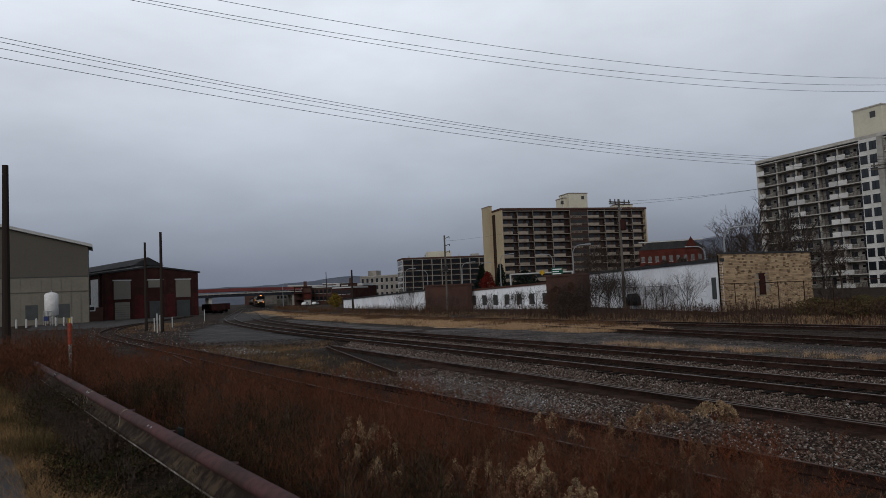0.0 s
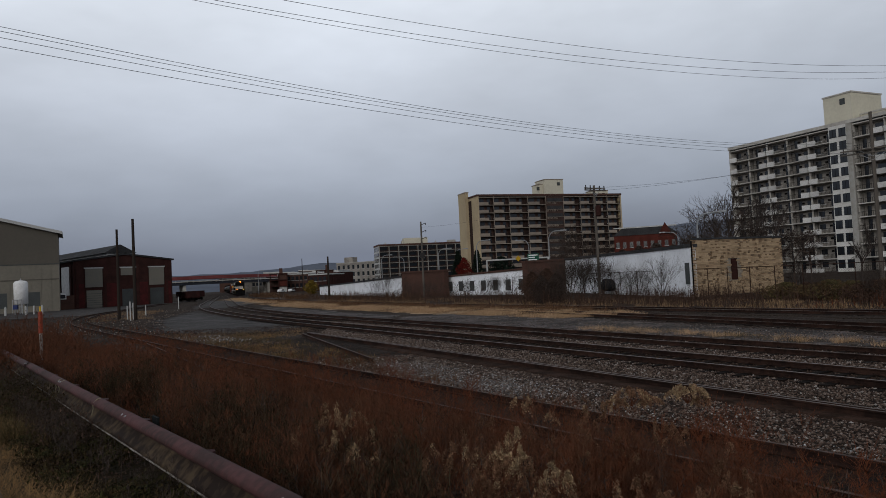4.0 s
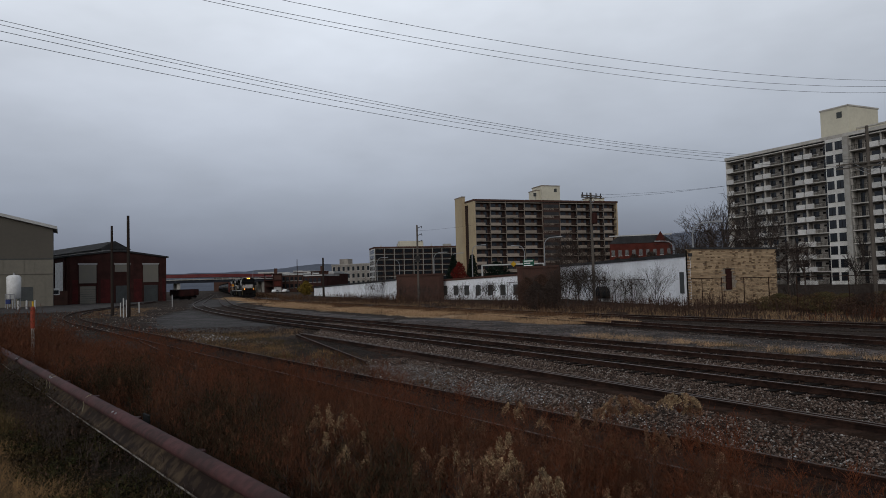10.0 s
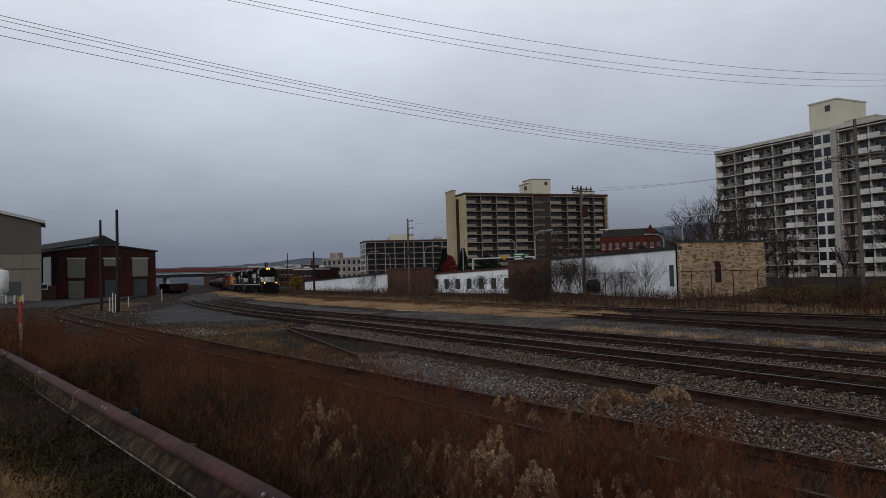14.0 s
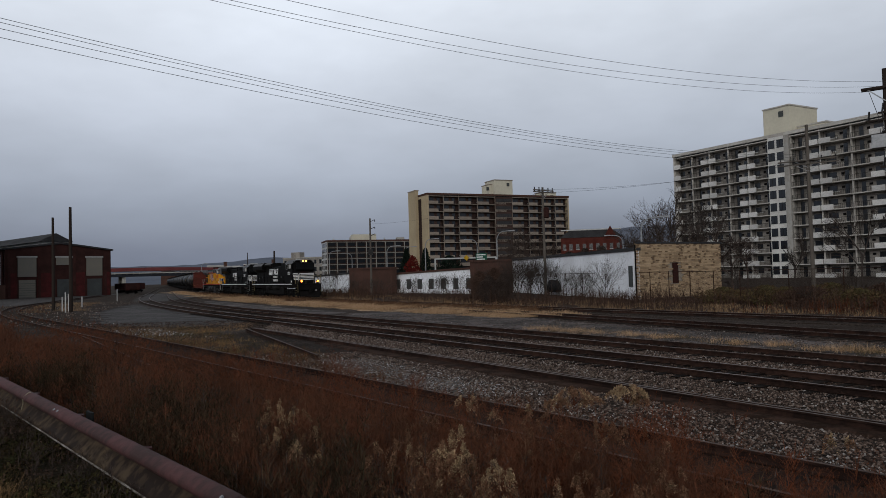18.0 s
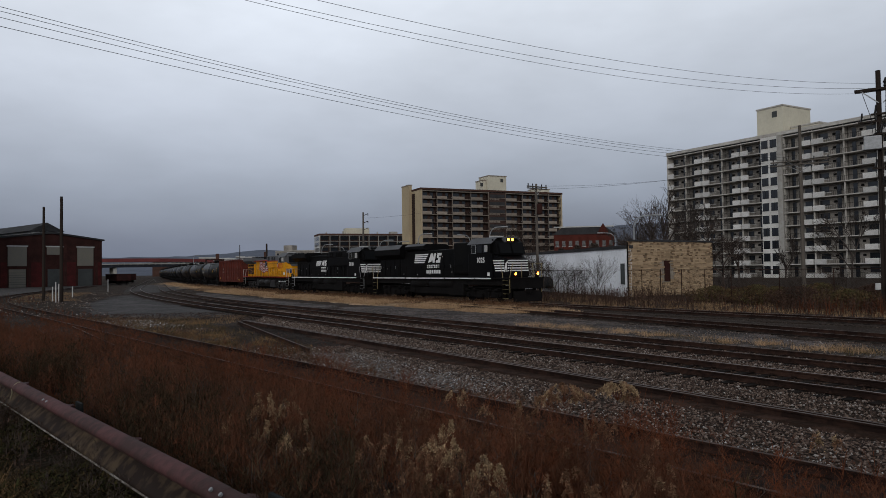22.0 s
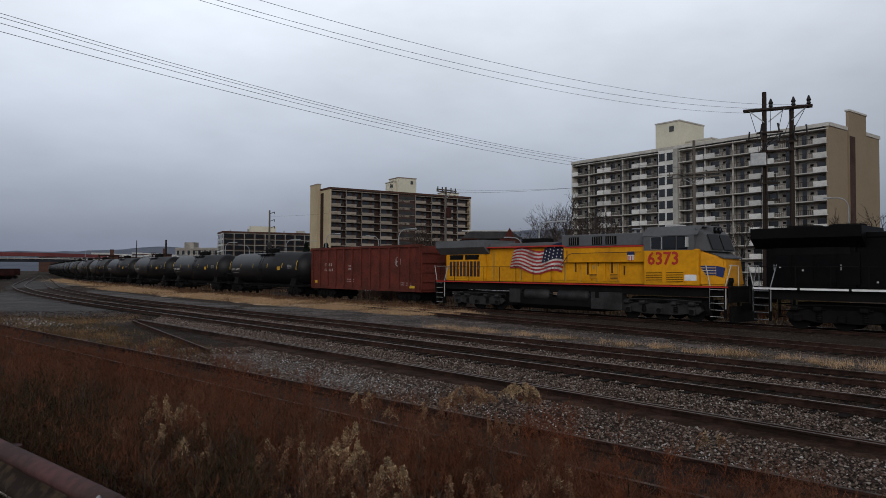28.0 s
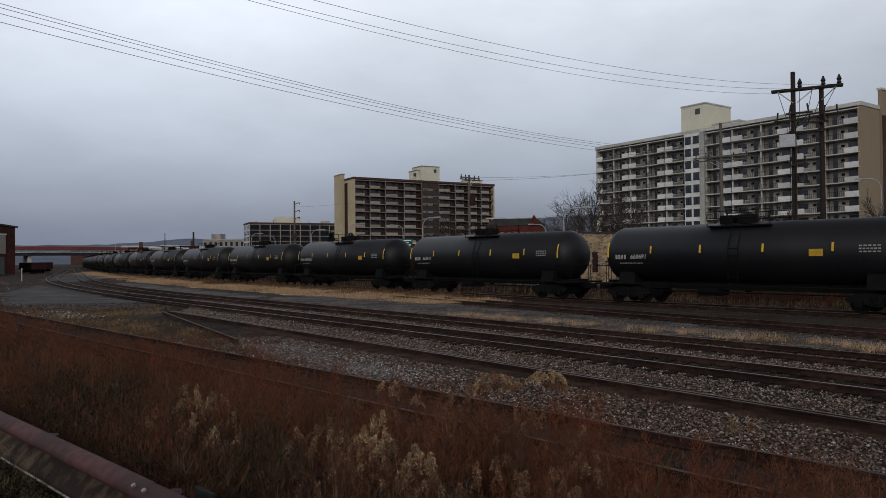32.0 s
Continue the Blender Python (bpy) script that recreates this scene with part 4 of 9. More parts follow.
def simple_house(label, left, right, depth, h, wall, roof, rows=0, cols=0, sh=3.2, ww=1.2, wh=1.6, name="office_building", category="building", parapet=0.5, z0=-3):
    m, length = face_frame(left, right)
    ob = thing(name, m, label, category)
    part("wall", B(0, length, 0, depth, z0, h), wall, ob)
    part("roof_edge", B(-0.2, length + 0.2, -0.2, depth + 0.2, h, h + parapet), roof, ob)
    if rows:
        pane = mesh_of(B(-ww / 2, ww / 2, -0.04, 0.1, 0, wh), M["window"], "window")
        sill = mesh_of(B(-ww / 2 - 0.15, ww / 2 + 0.15, -0.12, 0.0, -0.16, 0.0), M["pale_trim"], "window_sill")
        for r in range(rows):
            for c in range(cols):
                at = ((c + 0.5) * length / cols, 0, h - (r + 1) * sh + 0.7)
                piece("window", pane, ob, at)
                piece("window_sill", sill, ob, at)
    return ob, length


ob, ln = simple_house("old soot-stained cream stone office block with tall windows", tuple(polar(-6.6, 430)), tuple(polar(-3.5, 415)), 20, 14.3, M["old_stone"], M["concrete"], 3, 8, 4.2, 1.5, 2.4)
part("roof_house", B(3, 9, 4, 9, 14.5, 18.0), M["old_stone"], ob)
ob, ln = simple_house("long red brick building with a dark hipped roof", tuple(polar(15.6, 262)), tuple(polar(20.3, 262)), 16, 14.6, M["bright_brick"], M["roof"], 2, 9, 5.0, 1.2, 2.0)
bm = prism(bmesh.new(), [(0, 15.0), (ln, 15.0), (ln - 3, 17.2), (3, 17.2)], "y", 0, 16)
part("roof", bm, M["roof"], ob)
part("gable", prism(bmesh.new(), [(ln * 0.72, 14.6), (ln * 0.92, 14.6), (ln * 0.82, 18.6)], "y", -0.5, 5), M["bright_brick"], ob, "pointed brick gable")
part("roof_rail", B(0, ln, 0.2, 0.5, 17.2, 17.6), M["pale_trim"], ob)
for az0, az1, dist, h, w, rows, cols in ((-11.2, -8.9, 330, 7.6, "dark_brick", 2, 7), (-8.8, -7.4, 300, 6.6, "brick", 2, 4), (-10.8, -8.0, 360, 8.6, "dark_brick", 2, 9), (-13.2, -11.0, 380, 6.0, "grey_recess", 1, 8), (-8.0, -6.4, 340, 8.0, "brick", 2, 5), (-12.2, -10.4, 420, 9.0, "brick", 2, 6), (-11.2, -9.6, 352, 8.6, "bright_brick", 3, 6), (-9.9, -9.0, 345, 6.2, "brick", 2, 4), (-8.5, -6.5, 365, 9.0, "bright_brick", 2, 8), (-9.3, -8.3, 395, 10.2, "dark_brick", 3, 4)):
    simple_house("low brick commercial building beyond the tracks", tuple(polar(az0, dist)), tuple(polar(az1, dist * 0.985)), 14, h, M[w], M["pale_trim"], rows, cols, 3.2, 1.3, 1.7, name="shop_building")

def open_frame(az0, az1, dist, h, levels, label):
    """An open steel storage frame: floors on posts, with a few infill walls."""
    m, length = face_frame(tuple(polar(az0, dist)), tuple(polar(az1, dist)))
    ob = thing("steel_frame_building", m, label, "building")
    step = h / levels
    slab = mesh_of(B(-0.3, length + 0.3, -0.3, 9.3, -0.2, 0.2), M["brick"], "floor_slab")
    post = mesh_of(B(-0.2, 0.2, -0.2, 0.2, -1, h), M["brick"], "post")
    n = max(2, round(length / 4.5))
    for k in range(1, levels + 1):
        piece("floor_slab", slab, ob, (0, 0, k * step))
    for k in range(n + 1):
        for y in (0, 9):
            piece("post", post, ob, (k * length / n, y, 0))
    for k in range(levels):
        q = (k * 2 + 1) % n
        part("infill_wall", B(q * length / n + 0.2, (q + 1) * length / n - 0.2, 0.3, 0.6, k * step + 0.2, (k + 1) * step - 0.2), M[("pale_trim", "bright_brick", "dark_brick")[k % 3]], ob)
    part("back_wall", B(0, length, 8.6, 8.8, -1, h * 0.7), M["brown"], ob)
    part("roof_stair", B(length * 0.55, length * 0.75, 2, 6, h, h + 2.4), M["dark_brick"], ob)


open_frame(-11.8, -10.5, 318, 8.2, 3, "open rust-brown steel frame building in three storeys")
open_frame(-8.2, -6.9, 300, 8.4, 3, "open brown steel frame building beside the office block")
open_frame(-10.4, -9.4, 330, 5.6, 2, "low open steel frame with brick infill")

# pale flat-roofed sheds stacked up the slope behind the bridge
for az0, az1, dist, h, wall in ((-12.3, -11.1, 520, 12.4, "concrete"), (-14.3, -12.6, 560, 11.6, "grey_recess"), (-11.0, -9.9, 560, 12.6, "grey_recess"), (-9.6, -8.9, 600, 14.5, "brick"), (-15.6, -14.5, 600, 12.0, "dark_brick")):
    simple_house("pale flat-roofed shed on the slope behind the bridge", tuple(polar(az0, dist)), tuple(polar(az1, dist)), 16, h, M[wall], M["pale_trim"], 1, 6, 3.2, 1.6, 1.2, name="shed", category="building", parapet=0.8)

# ---- the long white warehouse wall beside the main line, in stretches


def wall_run(label, left, right, z_left, z_right, thick, wall, cap, windows=0, doors=(), name="warehouse", z0=-0.5):
    m, length = face_frame(left, right)
    ob = thing(name, m, label, "warehouse", "warehouses beside the main line")
    bm = prism(bmesh.new(), [(0, z0), (length, z0), (length, z_right), (0, z_left)], "y", 0, thick)
    part("wall", bm, wall, ob)
    bm = prism(bmesh.new(), [(-0.1, z_left), (length + 0.1, z_right), (length + 0.1, z_right + 0.28), (-0.1, z_left + 0.28)], "y", -0.15, thick + 0.15)
    part("roof_edge", bm, cap, ob)
    for k in range(windows):
        x = (k + 0.6) * length / windows
        part("window", B(x - 0.55, x + 0.55, -0.05, 0.06, 0.6, 2.1), M["door_dark"], ob, "boarded window")
    for x, w, zz0, zz1 in doors:
        part("opening", B(x, x + w, -0.05, 0.08, zz0, zz1), M["door_dark"], ob, "narrow dark window slot")
    return ob, length


wall_run("low whitewashed wall along the tracks", tuple(polar(-8.0, 190)), tuple(polar(-1.5, 118)), 2.0, 3.15, 6, M["whitewall"], M["roof"])
wall_run("dark brown brick section of the warehouse", tuple(polar(-1.45, 117)), tuple(polar(1.95, 109)), 3.85, 3.75, 1.0, M["dark_brick"], M["dark_brick"])
wall_run("whitewashed warehouse with a row of boarded windows", tuple(polar(1.97, 112)), tuple(polar(8.6, 96)), 2.8, 3.3, 4, M["whitewall"], M["dark_brick"], windows=7)
wall_run("dark brown brick section of the warehouse", tuple(polar(8.6, 95)), tuple(polar(11.7, 98.5)), 4.2, 4.3, 1.0, M["dark_brick"], M["dark_brick"])
white_ob, white_len = wall_run("plain white warehouse with a dark roof edge", tuple(polar(11.7, 98.5)), (23.75, 61.3, 0), 4.3, 4.35, 0.5, M["whitewall"], M["roof"], doors=[(34.3, 0.75, 1.1, 3.0)])


def stone_front():
    m, length = face_frame((23.85, 61.2, 0), (34.7, 66.7, 0))
    ob = thing("stone_building", m, "flat-roofed building faced with blond split stone", "building")
    part("wall", prism(bmesh.new(), [(0.02, 0.06), (length, 0.06), (length + 8.5, 8), (9.2, 8)], "z", -0.5, 4.98), M["mortar"], ob)
    part("roof_edge", prism(bmesh.new(), [(-0.08, -0.12), (length + 0.1, -0.12), (length + 8.6, 8.1), (9.2, 8.1)], "z", 4.98, 5.14), M["roof"], ob)
    part("corner_downpipe", rods([((-0.12, -0.1, 0), (-0.12, -0.1, 4.9))], 0.06, 8), M["frame_black"], ob)
    part("window", B(5.0, 5.75, -0.03, 0.08, 1.3, 3.2), M["slot_brown"], ob, "narrow dark brown window slot")
    rng = random.Random(5)
    course = 0.135
    flat, proud = bmesh.new(), bmesh.new()
    dark = [mesh_of(box(bmesh.new(), 0, w, -0.06, 0.05, 0.02, 0.095), M["fleck"], "stone") for w in (0.24, 0.34, 0.46)]
    pale = [mesh_of(box(bmesh.new(), 0, w, -0.03, 0.05, 0.0, course - 0.012), M["blond"], "stone") for w in (0.5, 0.7, 0.95)]
    singles, z = 0, 0.0
    while z < 4.86:
        x = -rng.random() * 0.5
        while x < length:
            k = rng.randrange(3)
            w = (0.5, 0.7, 0.95)[k] * rng.uniform(0.85, 1.2)
            lo, hi = max(x, 0.0), min(x + w, length)
            if hi - lo > 0.12 and not (4.6 < (lo + hi) / 2 < 6.1 and 1.2 < z < 3.2):
                if rng.random() < 0.36:
                    wd = (0.24, 0.34, 0.46)[k]
                    if 0 < x and x + wd < length and singles < 280:
                        piece("stone", dark[k], ob, (x, 0, z))
                        singles += 1
                    else:
                        box(proud, lo, lo + min(wd, hi - lo), -0.06, 0.05, z + 0.02, z + 0.095)
                    lo = min(lo + wd, hi)
                if hi - lo > 0.08:
                    box(flat, lo, hi - 0.012, -0.028 - 0.012 * rng.random(), 0.05, z, z + course - 0.012)
            x += w
        z += course
    part("stone_facing", flat, M["blond_isle"], ob)
    part("stone_relief", proud, M["fleck"], ob)


stone_front()

# ---- the workshops across the yard


def metal_hall():
    m, length = face_frame(tuple(polar(-46, 176)), tuple(polar(-26.5, 165)))
    ob = thing("metal_hall", m, "tall taupe metal-sided industrial hall with a white roof edge", "industrial hall")
    z_r, z_l, z_mid = 15.7, 22.5, 24.0
    part("lower_wall", B(0, length, 0, 11, -1, 9.6), M["metal_siding"], ob)
    bm = prism(bmesh.new(), [(0, 9.6), (length, 9.6), (length, z_r), (length - 32, z_mid), (0, z_l)], "y", 0.05, 11)
    part("upper_wall", bm, M["metal_dark"], ob, "brown upper siding")
    part("siding_joint", B(0, length, -0.08, 0.05, 6.4, 6.6), M["metal_dark"], ob)
    part("siding_joint", B(0, length, -0.08, 0.05, 9.5, 9.68), M["door_dark"], ob)
    bm = prism(bmesh.new(), [(length + 0.8, z_r - 0.1), (length + 0.8, z_r + 0.5), (length - 32, z_mid + 0.65), (0, z_l + 0.6), (0, z_l), (length - 32, z_mid)], "y", -0.8, 11.5)
    part("roof_edge", bm, M["pale_trim"], ob, "white sloping roof edge")
    part("doorway", B(length - 20.5, length - 17.2, -0.06, 0.1, -0.5, 3.9), M["door_dark"], ob)
    part("doorway", B(length - 11.4, length - 9.2, -0.06, 0.1, 1.0, 4.0), M["door_dark"], ob)
    part("doorway", B(length - 6.2, length - 3.5, -0.06, 0.1, 1.2, 4.0), M["door_dark"], ob)
    part("wall_box", B(length - 24.5, length - 22.6, -0.5, 0.0, 4.6, 5.7), M["pale_trim"], ob)
    part("wall_box", B(length - 21.6, length - 20.6, -0.4, 0.0, 1.0, 2.2), M["galv"], ob)
    for k in range(30):
        part("siding_rib", B(length - 1.5 - k * 1.8, length - 1.4 - k * 1.8, -0.05, 0.02, -1, 9.5), M["metal_siding"], ob)


metal_hall()


def storage_tank():
    at = polar(-28.86, 151)
    ob = thing("storage_tank", pose(at.x, at.y, 0), "white upright storage tank on a steel frame", "storage tank")
    part("shell", lathe(bmesh.new(), [(1.7, 0.3), (1.85, 1.15), (5.7, 1.18), (6.0, 0.9), (6.15, 0.2)], "z"), M["white"], ob, smooth=True)
    for k in range(4):
        a = k * math.pi / 2 + 0.7
        part("leg", rods([((math.cos(a) * 1.0, math.sin(a) * 1.0, -0.1), (math.cos(a) * 1.0, math.sin(a) * 1.0, 2.2))], 0.09), M["galv"], ob)
    part("pipework", rods([((-0.8, -1.3, 0.2), (-0.8, -1.3, 2.6)), ((-0.8, -1.3, 2.6), (0.8, -1.3, 2.6)), ((0.8, -1.3, 2.6), (0.8, -1.3, 0.2)), ((-0.8, -1.3, 1.4), (0.8, -1.3, 1.4)), ((0, -1.3, 0.3), (0, -1.3, 2.6))], 0.06), M["galv"], ob)
    part("valve_box", B(-0.6, 0.2, -1.6, -1.25, 0.9, 1.7, bevel=0.03), M["blue"], ob)
    part("top_vent", rods([((0, 0, 6.1), (0, 0, 6.5))], 0.12), M["galv"], ob)


storage_tank()
for az in (-31.0, -30.4, -29.8, -28.6, -28.1, -27.6):
    at = polar(az, 143)
    ob = thing("bollard", pose(at.x, at.y, 0), "short yellowed steel bollard", "bollard", "bollards by the tank")
    part("post", lathe(bmesh.new(), [(-0.1, 0.16), (1.35, 0.16), (1.5, 0.08)], "z", 10), M["pale_trim"], ob)


def brick_shop():
    left, right = polar(-25.6, 177), polar(-19.0, 185)
    m, length = face_frame(tuple(left), tuple(right))
    ob = thing("brick_workshop", m, "red brick rail workshop with three tall doors and a monitor roof", "workshop")
    h, peak, depth = 10.5, 11.8, 66
    part("front_wall", prism(bmesh.new(), [(0, -0.5), (length, -0.5), (length, h), (length * 0.5, peak), (0, h)], "y", 0, 0.6), M["brick"], ob)
    part("side_wall", B(0, 0.5, 0.6, depth, -0.5, h), M["brick"], ob)
    part("side_wall", B(length - 0.5, length, 0.6, depth, -0.5, h), M["brick"], ob)
    part("back_wall", B(0, length, depth, depth + 0.5, -0.5, h), M["brick"], ob)
    part("roof", prism(bmesh.new(), [(-0.5, h - 0.1), (length * 0.5, peak + 0.05), (length + 0.5, h - 0.1), (length + 0.5, h + 0.25), (length * 0.5, peak + 0.45), (-0.5, h + 0.25)], "y", -0.3, depth), M["roof"], ob)
    c = length * 0.52
    part("monitor", B(c - 2.9, c + 2.9, 4, depth - 6, peak - 0.8, peak + 1.0), M["pale_trim"], ob, "pale clerestory band")
    part("monitor_roof", prism(bmesh.new(), [(c - 3.8, peak + 0.7), (c + 3.8, peak + 0.7), (c, peak + 2.7)], "y", 3.5, depth - 5), M["roof"], ob)
    for x0, x1 in ((0.3, 2.2), (6.3, 9.9), (13.7, 16.4), (20.6, length - 0.3)):
        part("painted_base", B(x0, x1, -0.035, 0.02, -0.4, 5.4), M["red_base"], ob, "faded red paint on the lower brick")
        part("pilaster", B(x0 + 0.1, x0 + 0.7, -0.12, 0.02, -0.4, h - 1.0), M["brick"], ob)
    for x, w, low in ((2.6, 3.3, "door_grey"), (10.4, 2.9, "door_dark"), (16.9, 3.2, "door_dark")):
        part("door", B(x, x + w, -0.10, 0.12, -0.3, 3.9), M[low], ob, "tall roller door")
        part("door_panel", B(x - 0.2, x + w + 0.2, -0.14, 0.10, 4.6 if x != 10.4 else 7.1, 8.8), M["door_grey"], ob, "pale boarded upper panel")
        part("lintel", B(x - 0.4, x + w + 0.4, -0.22, 0.05, 8.8, 9.05), M["pale_trim"], ob)
        for k in range(7):
            part("door_rib", B(x, x + w, -0.13, -0.09, 0.1 + k * 0.5, 0.16 + k * 0.5), M["door_dark"], ob)
    for k in range(8):
        part("side_window", B(-0.16, 0.05, 2.3 + k * 7.5, 7.6 + k * 7.5, 2.5, 9.4), M["white"], ob, "tall pale side window")
        part("buttress", B(-0.3, 0.1, 0.9 + k * 7.5, 1.9 + k * 7.5, -0.5, h - 0.4), M["brick"], ob)
    part("shed", B(-7, -0.6, -2, 6, -0.5, 3.0), M["dark_brick"], ob)
    part("shed_window", B(-6.2, -2.2, -2.1, -1.98, 2.2, 3.6), M["white"], ob, "white window band")
    for k in range(3):
        part("shed_pane", B(-6.0 + k * 1.3, -5.0 + k * 1.3, -2.14, -2.08, 2.4, 3.2), M["window"], ob)


brick_shop()

# ---- the bridge over the tracks, and the hills


def bridge():
    m, length = face_frame(tuple(polar(-24, 345)), tuple(polar(-7.5, 375)))
    ob = thing("road_bridge", m, "long road bridge with a red girder above a dark one", "bridge")
    n = 24
    for nm, mt, z0, z1, y0, y1, arch in (("girder", "bridge_dark", 4.9, 6.2, 0, 9, 0.6), ("deck", "concrete", 6.2, 6.6, -0.4, 9.4, 0.6), ("far_girder", "bridge_red", 6.9, 8.5, 14, 26, 1.3)):
        bm = bmesh.new()
        up = [(k / n * length, z1 + arch * math.sin(k / n * math.pi)) for k in range(n + 1)]
        lo = [(k / n * length, z0 + arch * math.sin(k / n * math.pi)) for k in range(n, -1, -1)]
        part(nm, prism(bm, lo[::-1] + up[::-1], "y", y0, y1), M[mt], ob)
    part("railing", rods([((k / 40 * length, -0.3, 6.4), (k / 40 * length, -0.3, 7.8)) for k in range(41)] + [((0, -0.3, 7.7), (length, -0.3, 7.7))], 0.06, 4), M["galv"], ob)
    for x in (length * q for q in (0.06, 0.2, 0.34, 0.72, 0.9)):
        for y in (1.5, 7.5):
            part("pier", B(x - 0.7, x + 0.7, y - 0.6, y + 0.6, -1, 5.4), M["concrete"], ob)


bridge()


def hills():
    for dist, base, amp, seed, az0, az1 in ((1500, 16, 26, 1, -40, 40), (2300, 60, 60, 2, -60, 60), (900, 5, 8, 4, -26, 12)):
        rng = np.random.default_rng(seed)
        n = 160
        t = np.linspace(0, 1, n)
        prof = base + sum(amp / (k + 1) * rng.uniform(0.3, 1) * np.sin(2 * np.pi * (t * (1.3 * k + 0.8) + rng.random())) for k in range(1, 8)) * 0.7
        prof += rng.normal(size=n) * amp * 0.02
        prof = np.maximum(prof, 1) * smooth01(t / 0.12) * smooth01((1 - t) / 0.05)
        if seed == 2:  # the long ridge, higher towards the east
            ridge = np.interp(az0 + (az1 - az0) * t, (-60, -16, -13, -10, -8, -5, 0, 10, 18, 24, 30, 40, 60), (0.9, 1.2, 1.4, 1.55, 1.7, 1.65, 1.7, 2.1, 3.1, 3.5, 3.5, 3.1, 2.6))
            prof = dist * np.tan(np.radians(ridge)) + rng.normal(size=n) * 0.9 + np.sin(t * 60) * 2.0
        verts, faces = [], []
        for k in range(n):
            az = az0 + (az1 - az0) * t[k]
            for depth, hh in ((0.92, -4), (0.97, prof[k] * 0.72), (1.0, prof[k]), (1.2, prof[k] * 0.8), (1.3, -4)):
                p = polar(az, dist * depth)
                verts.append((p.x, p.y, hh))
        for k in range(n - 1):
            for q in range(4):
                faces.append((k * 5 + q, (k + 1) * 5 + q, (k + 1) * 5 + q + 1, k * 5 + q + 1))
        me = bpy.data.meshes.new("hill")
        me.from_pydata(verts, [], faces)
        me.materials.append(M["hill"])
        me.shade_smooth()
        tagged(new("hill", me), "wooded hill on the horizon, blue-grey haze put into its colour", "hill", kind="structure")


hills()

# ---------------------------------------------------------------- the train
# A vehicle's x points the way it runs, its origin lies between the rails on their top; its right side (-y) faces the yard.


def wheel_mesh(r):
    bm = lathe(bmesh.new(), [(-0.07, r), (-0.04, r), (-0.04, r * 0.86), (0.0, r * 0.5), (0.03, r * 0.3), (0.06, r * 0.3)], "y", 18)
    return mesh_of(bm, M["frame_black"], "wheel")


WHEEL_L, WHEEL_S = wheel_mesh(0.53), wheel_mesh(0.46)


def truck(parent, x, axles, spacing, r, side=M["frame_black"]):
    """A bogie: side frames, bolster, journal boxes, springs, axles and wheels."""
    span = (axles - 1) * spacing
    t = part("truck", B(x - span / 2 - 0.3, x + span / 2 + 0.3, -0.5, 0.5, 0.45, 0.75), side, parent)
    for y in (-1.08, 1.08):
        s = 1 if y > 0 else -1
        out = [(-span / 2 - 0.55, 0.62), (-span / 2 - 0.3, 0.42), (-span / 2 + 0.35, 0.42), (-span / 4, 0.34), (span / 4, 0.34), (span / 2 - 0.35, 0.42), (span / 2 + 0.3, 0.42), (span / 2 + 0.55, 0.62), (span / 2 + 0.4, 0.80), (span / 4, 0.95), (0, 0.88), (-span / 4, 0.95), (-span / 2 - 0.4, 0.80)]
        part("side_frame", prism(bmesh.new(), [(x + a, b) for a, b in out], "y", y - 0.09, y + 0.09), side, t)
        for k in range(axles):
            ax = x - span / 2 + k * spacing
            part("journal_box", B(ax - 0.16, ax + 0.16, min(y, y + s * 0.2), max(y, y + s * 0.2), r - 0.17, r + 0.15, bevel=0.03), side, t)
            piece("wheel", WHEEL_L if r > 0.5 else WHEEL_S, t, (ax, s * 0.78, r))
        for k in range(2):
            sx = x + (k - 0.5) * (spacing if axles == 3 else 0.5)
            part("spring", lathe(bmesh.new(), [(0.45 + 0.05 * q, 0.10 if q % 2 else 0.13) for q in range(7)], "z", 8), M["frame_black"], t).location = (sx, y + s * 0.1, 0)
        if axles == 3:
            for ax in (x - span / 2 - 0.05, x - spacing / 2, x + spacing / 2, x + span / 2 + 0.05):
                part("brake_cylinder", lathe(bmesh.new(), [(ax - 0.2, 0.05), (ax - 0.2, 0.12), (ax + 0.12, 0.12), (ax + 0.12, 0.04), (ax + 0.3, 0.04)], "x", 10), side, t).location = (0, y + s * 0.16, 0.93)
            part("sand_pipe", tube([(x - span / 2 - 0.5, y + s * 0.14, 1.05), (x - span / 4, y + s * 0.14, 1.12), (x + span / 4, y + s * 0.14, 1.12), (x + span / 2 + 0.5, y + s * 0.14, 1.05)], 0.03, 6), side, t)
            for k in range(axles):
                ax = x - span / 2 + k * spacing
                part("bearing_cap", lathe(bmesh.new(), [(0.0, 0.13), (0.03, 0.13), (0.03, 0.07), (0.01, 0.06)], "y", 12), M["frame_black"], t).location = (ax, y + s * 0.2 - (0.03 if s < 0 else 0), r)
    part("traction_gear", B(x - span / 2 - 0.2, x + span / 2 + 0.2, -0.62, 0.62, 0.32, 1.2), side, t)
    for k in range(axles):
        part("axle", rods([((x - span / 2 + k * spacing, -0.8, r), (x - span / 2 + k * spacing, 0.8, r))], 0.09), side, t)
    return t


def quad(bm, pts):
    bm.faces.new([bm.verts.new(p) for p in pts])


def decal(parent, name, polys, material, y, label=""):
    """Flat painted shapes, as thin plates on the side at y."""
    bm = bmesh.new()
    s = -1 if y < 0 else 1
    for poly in polys:
        prism(bm, poly, "y", y, y + s * 0.006)
    return part(name, bm, material, parent, label)


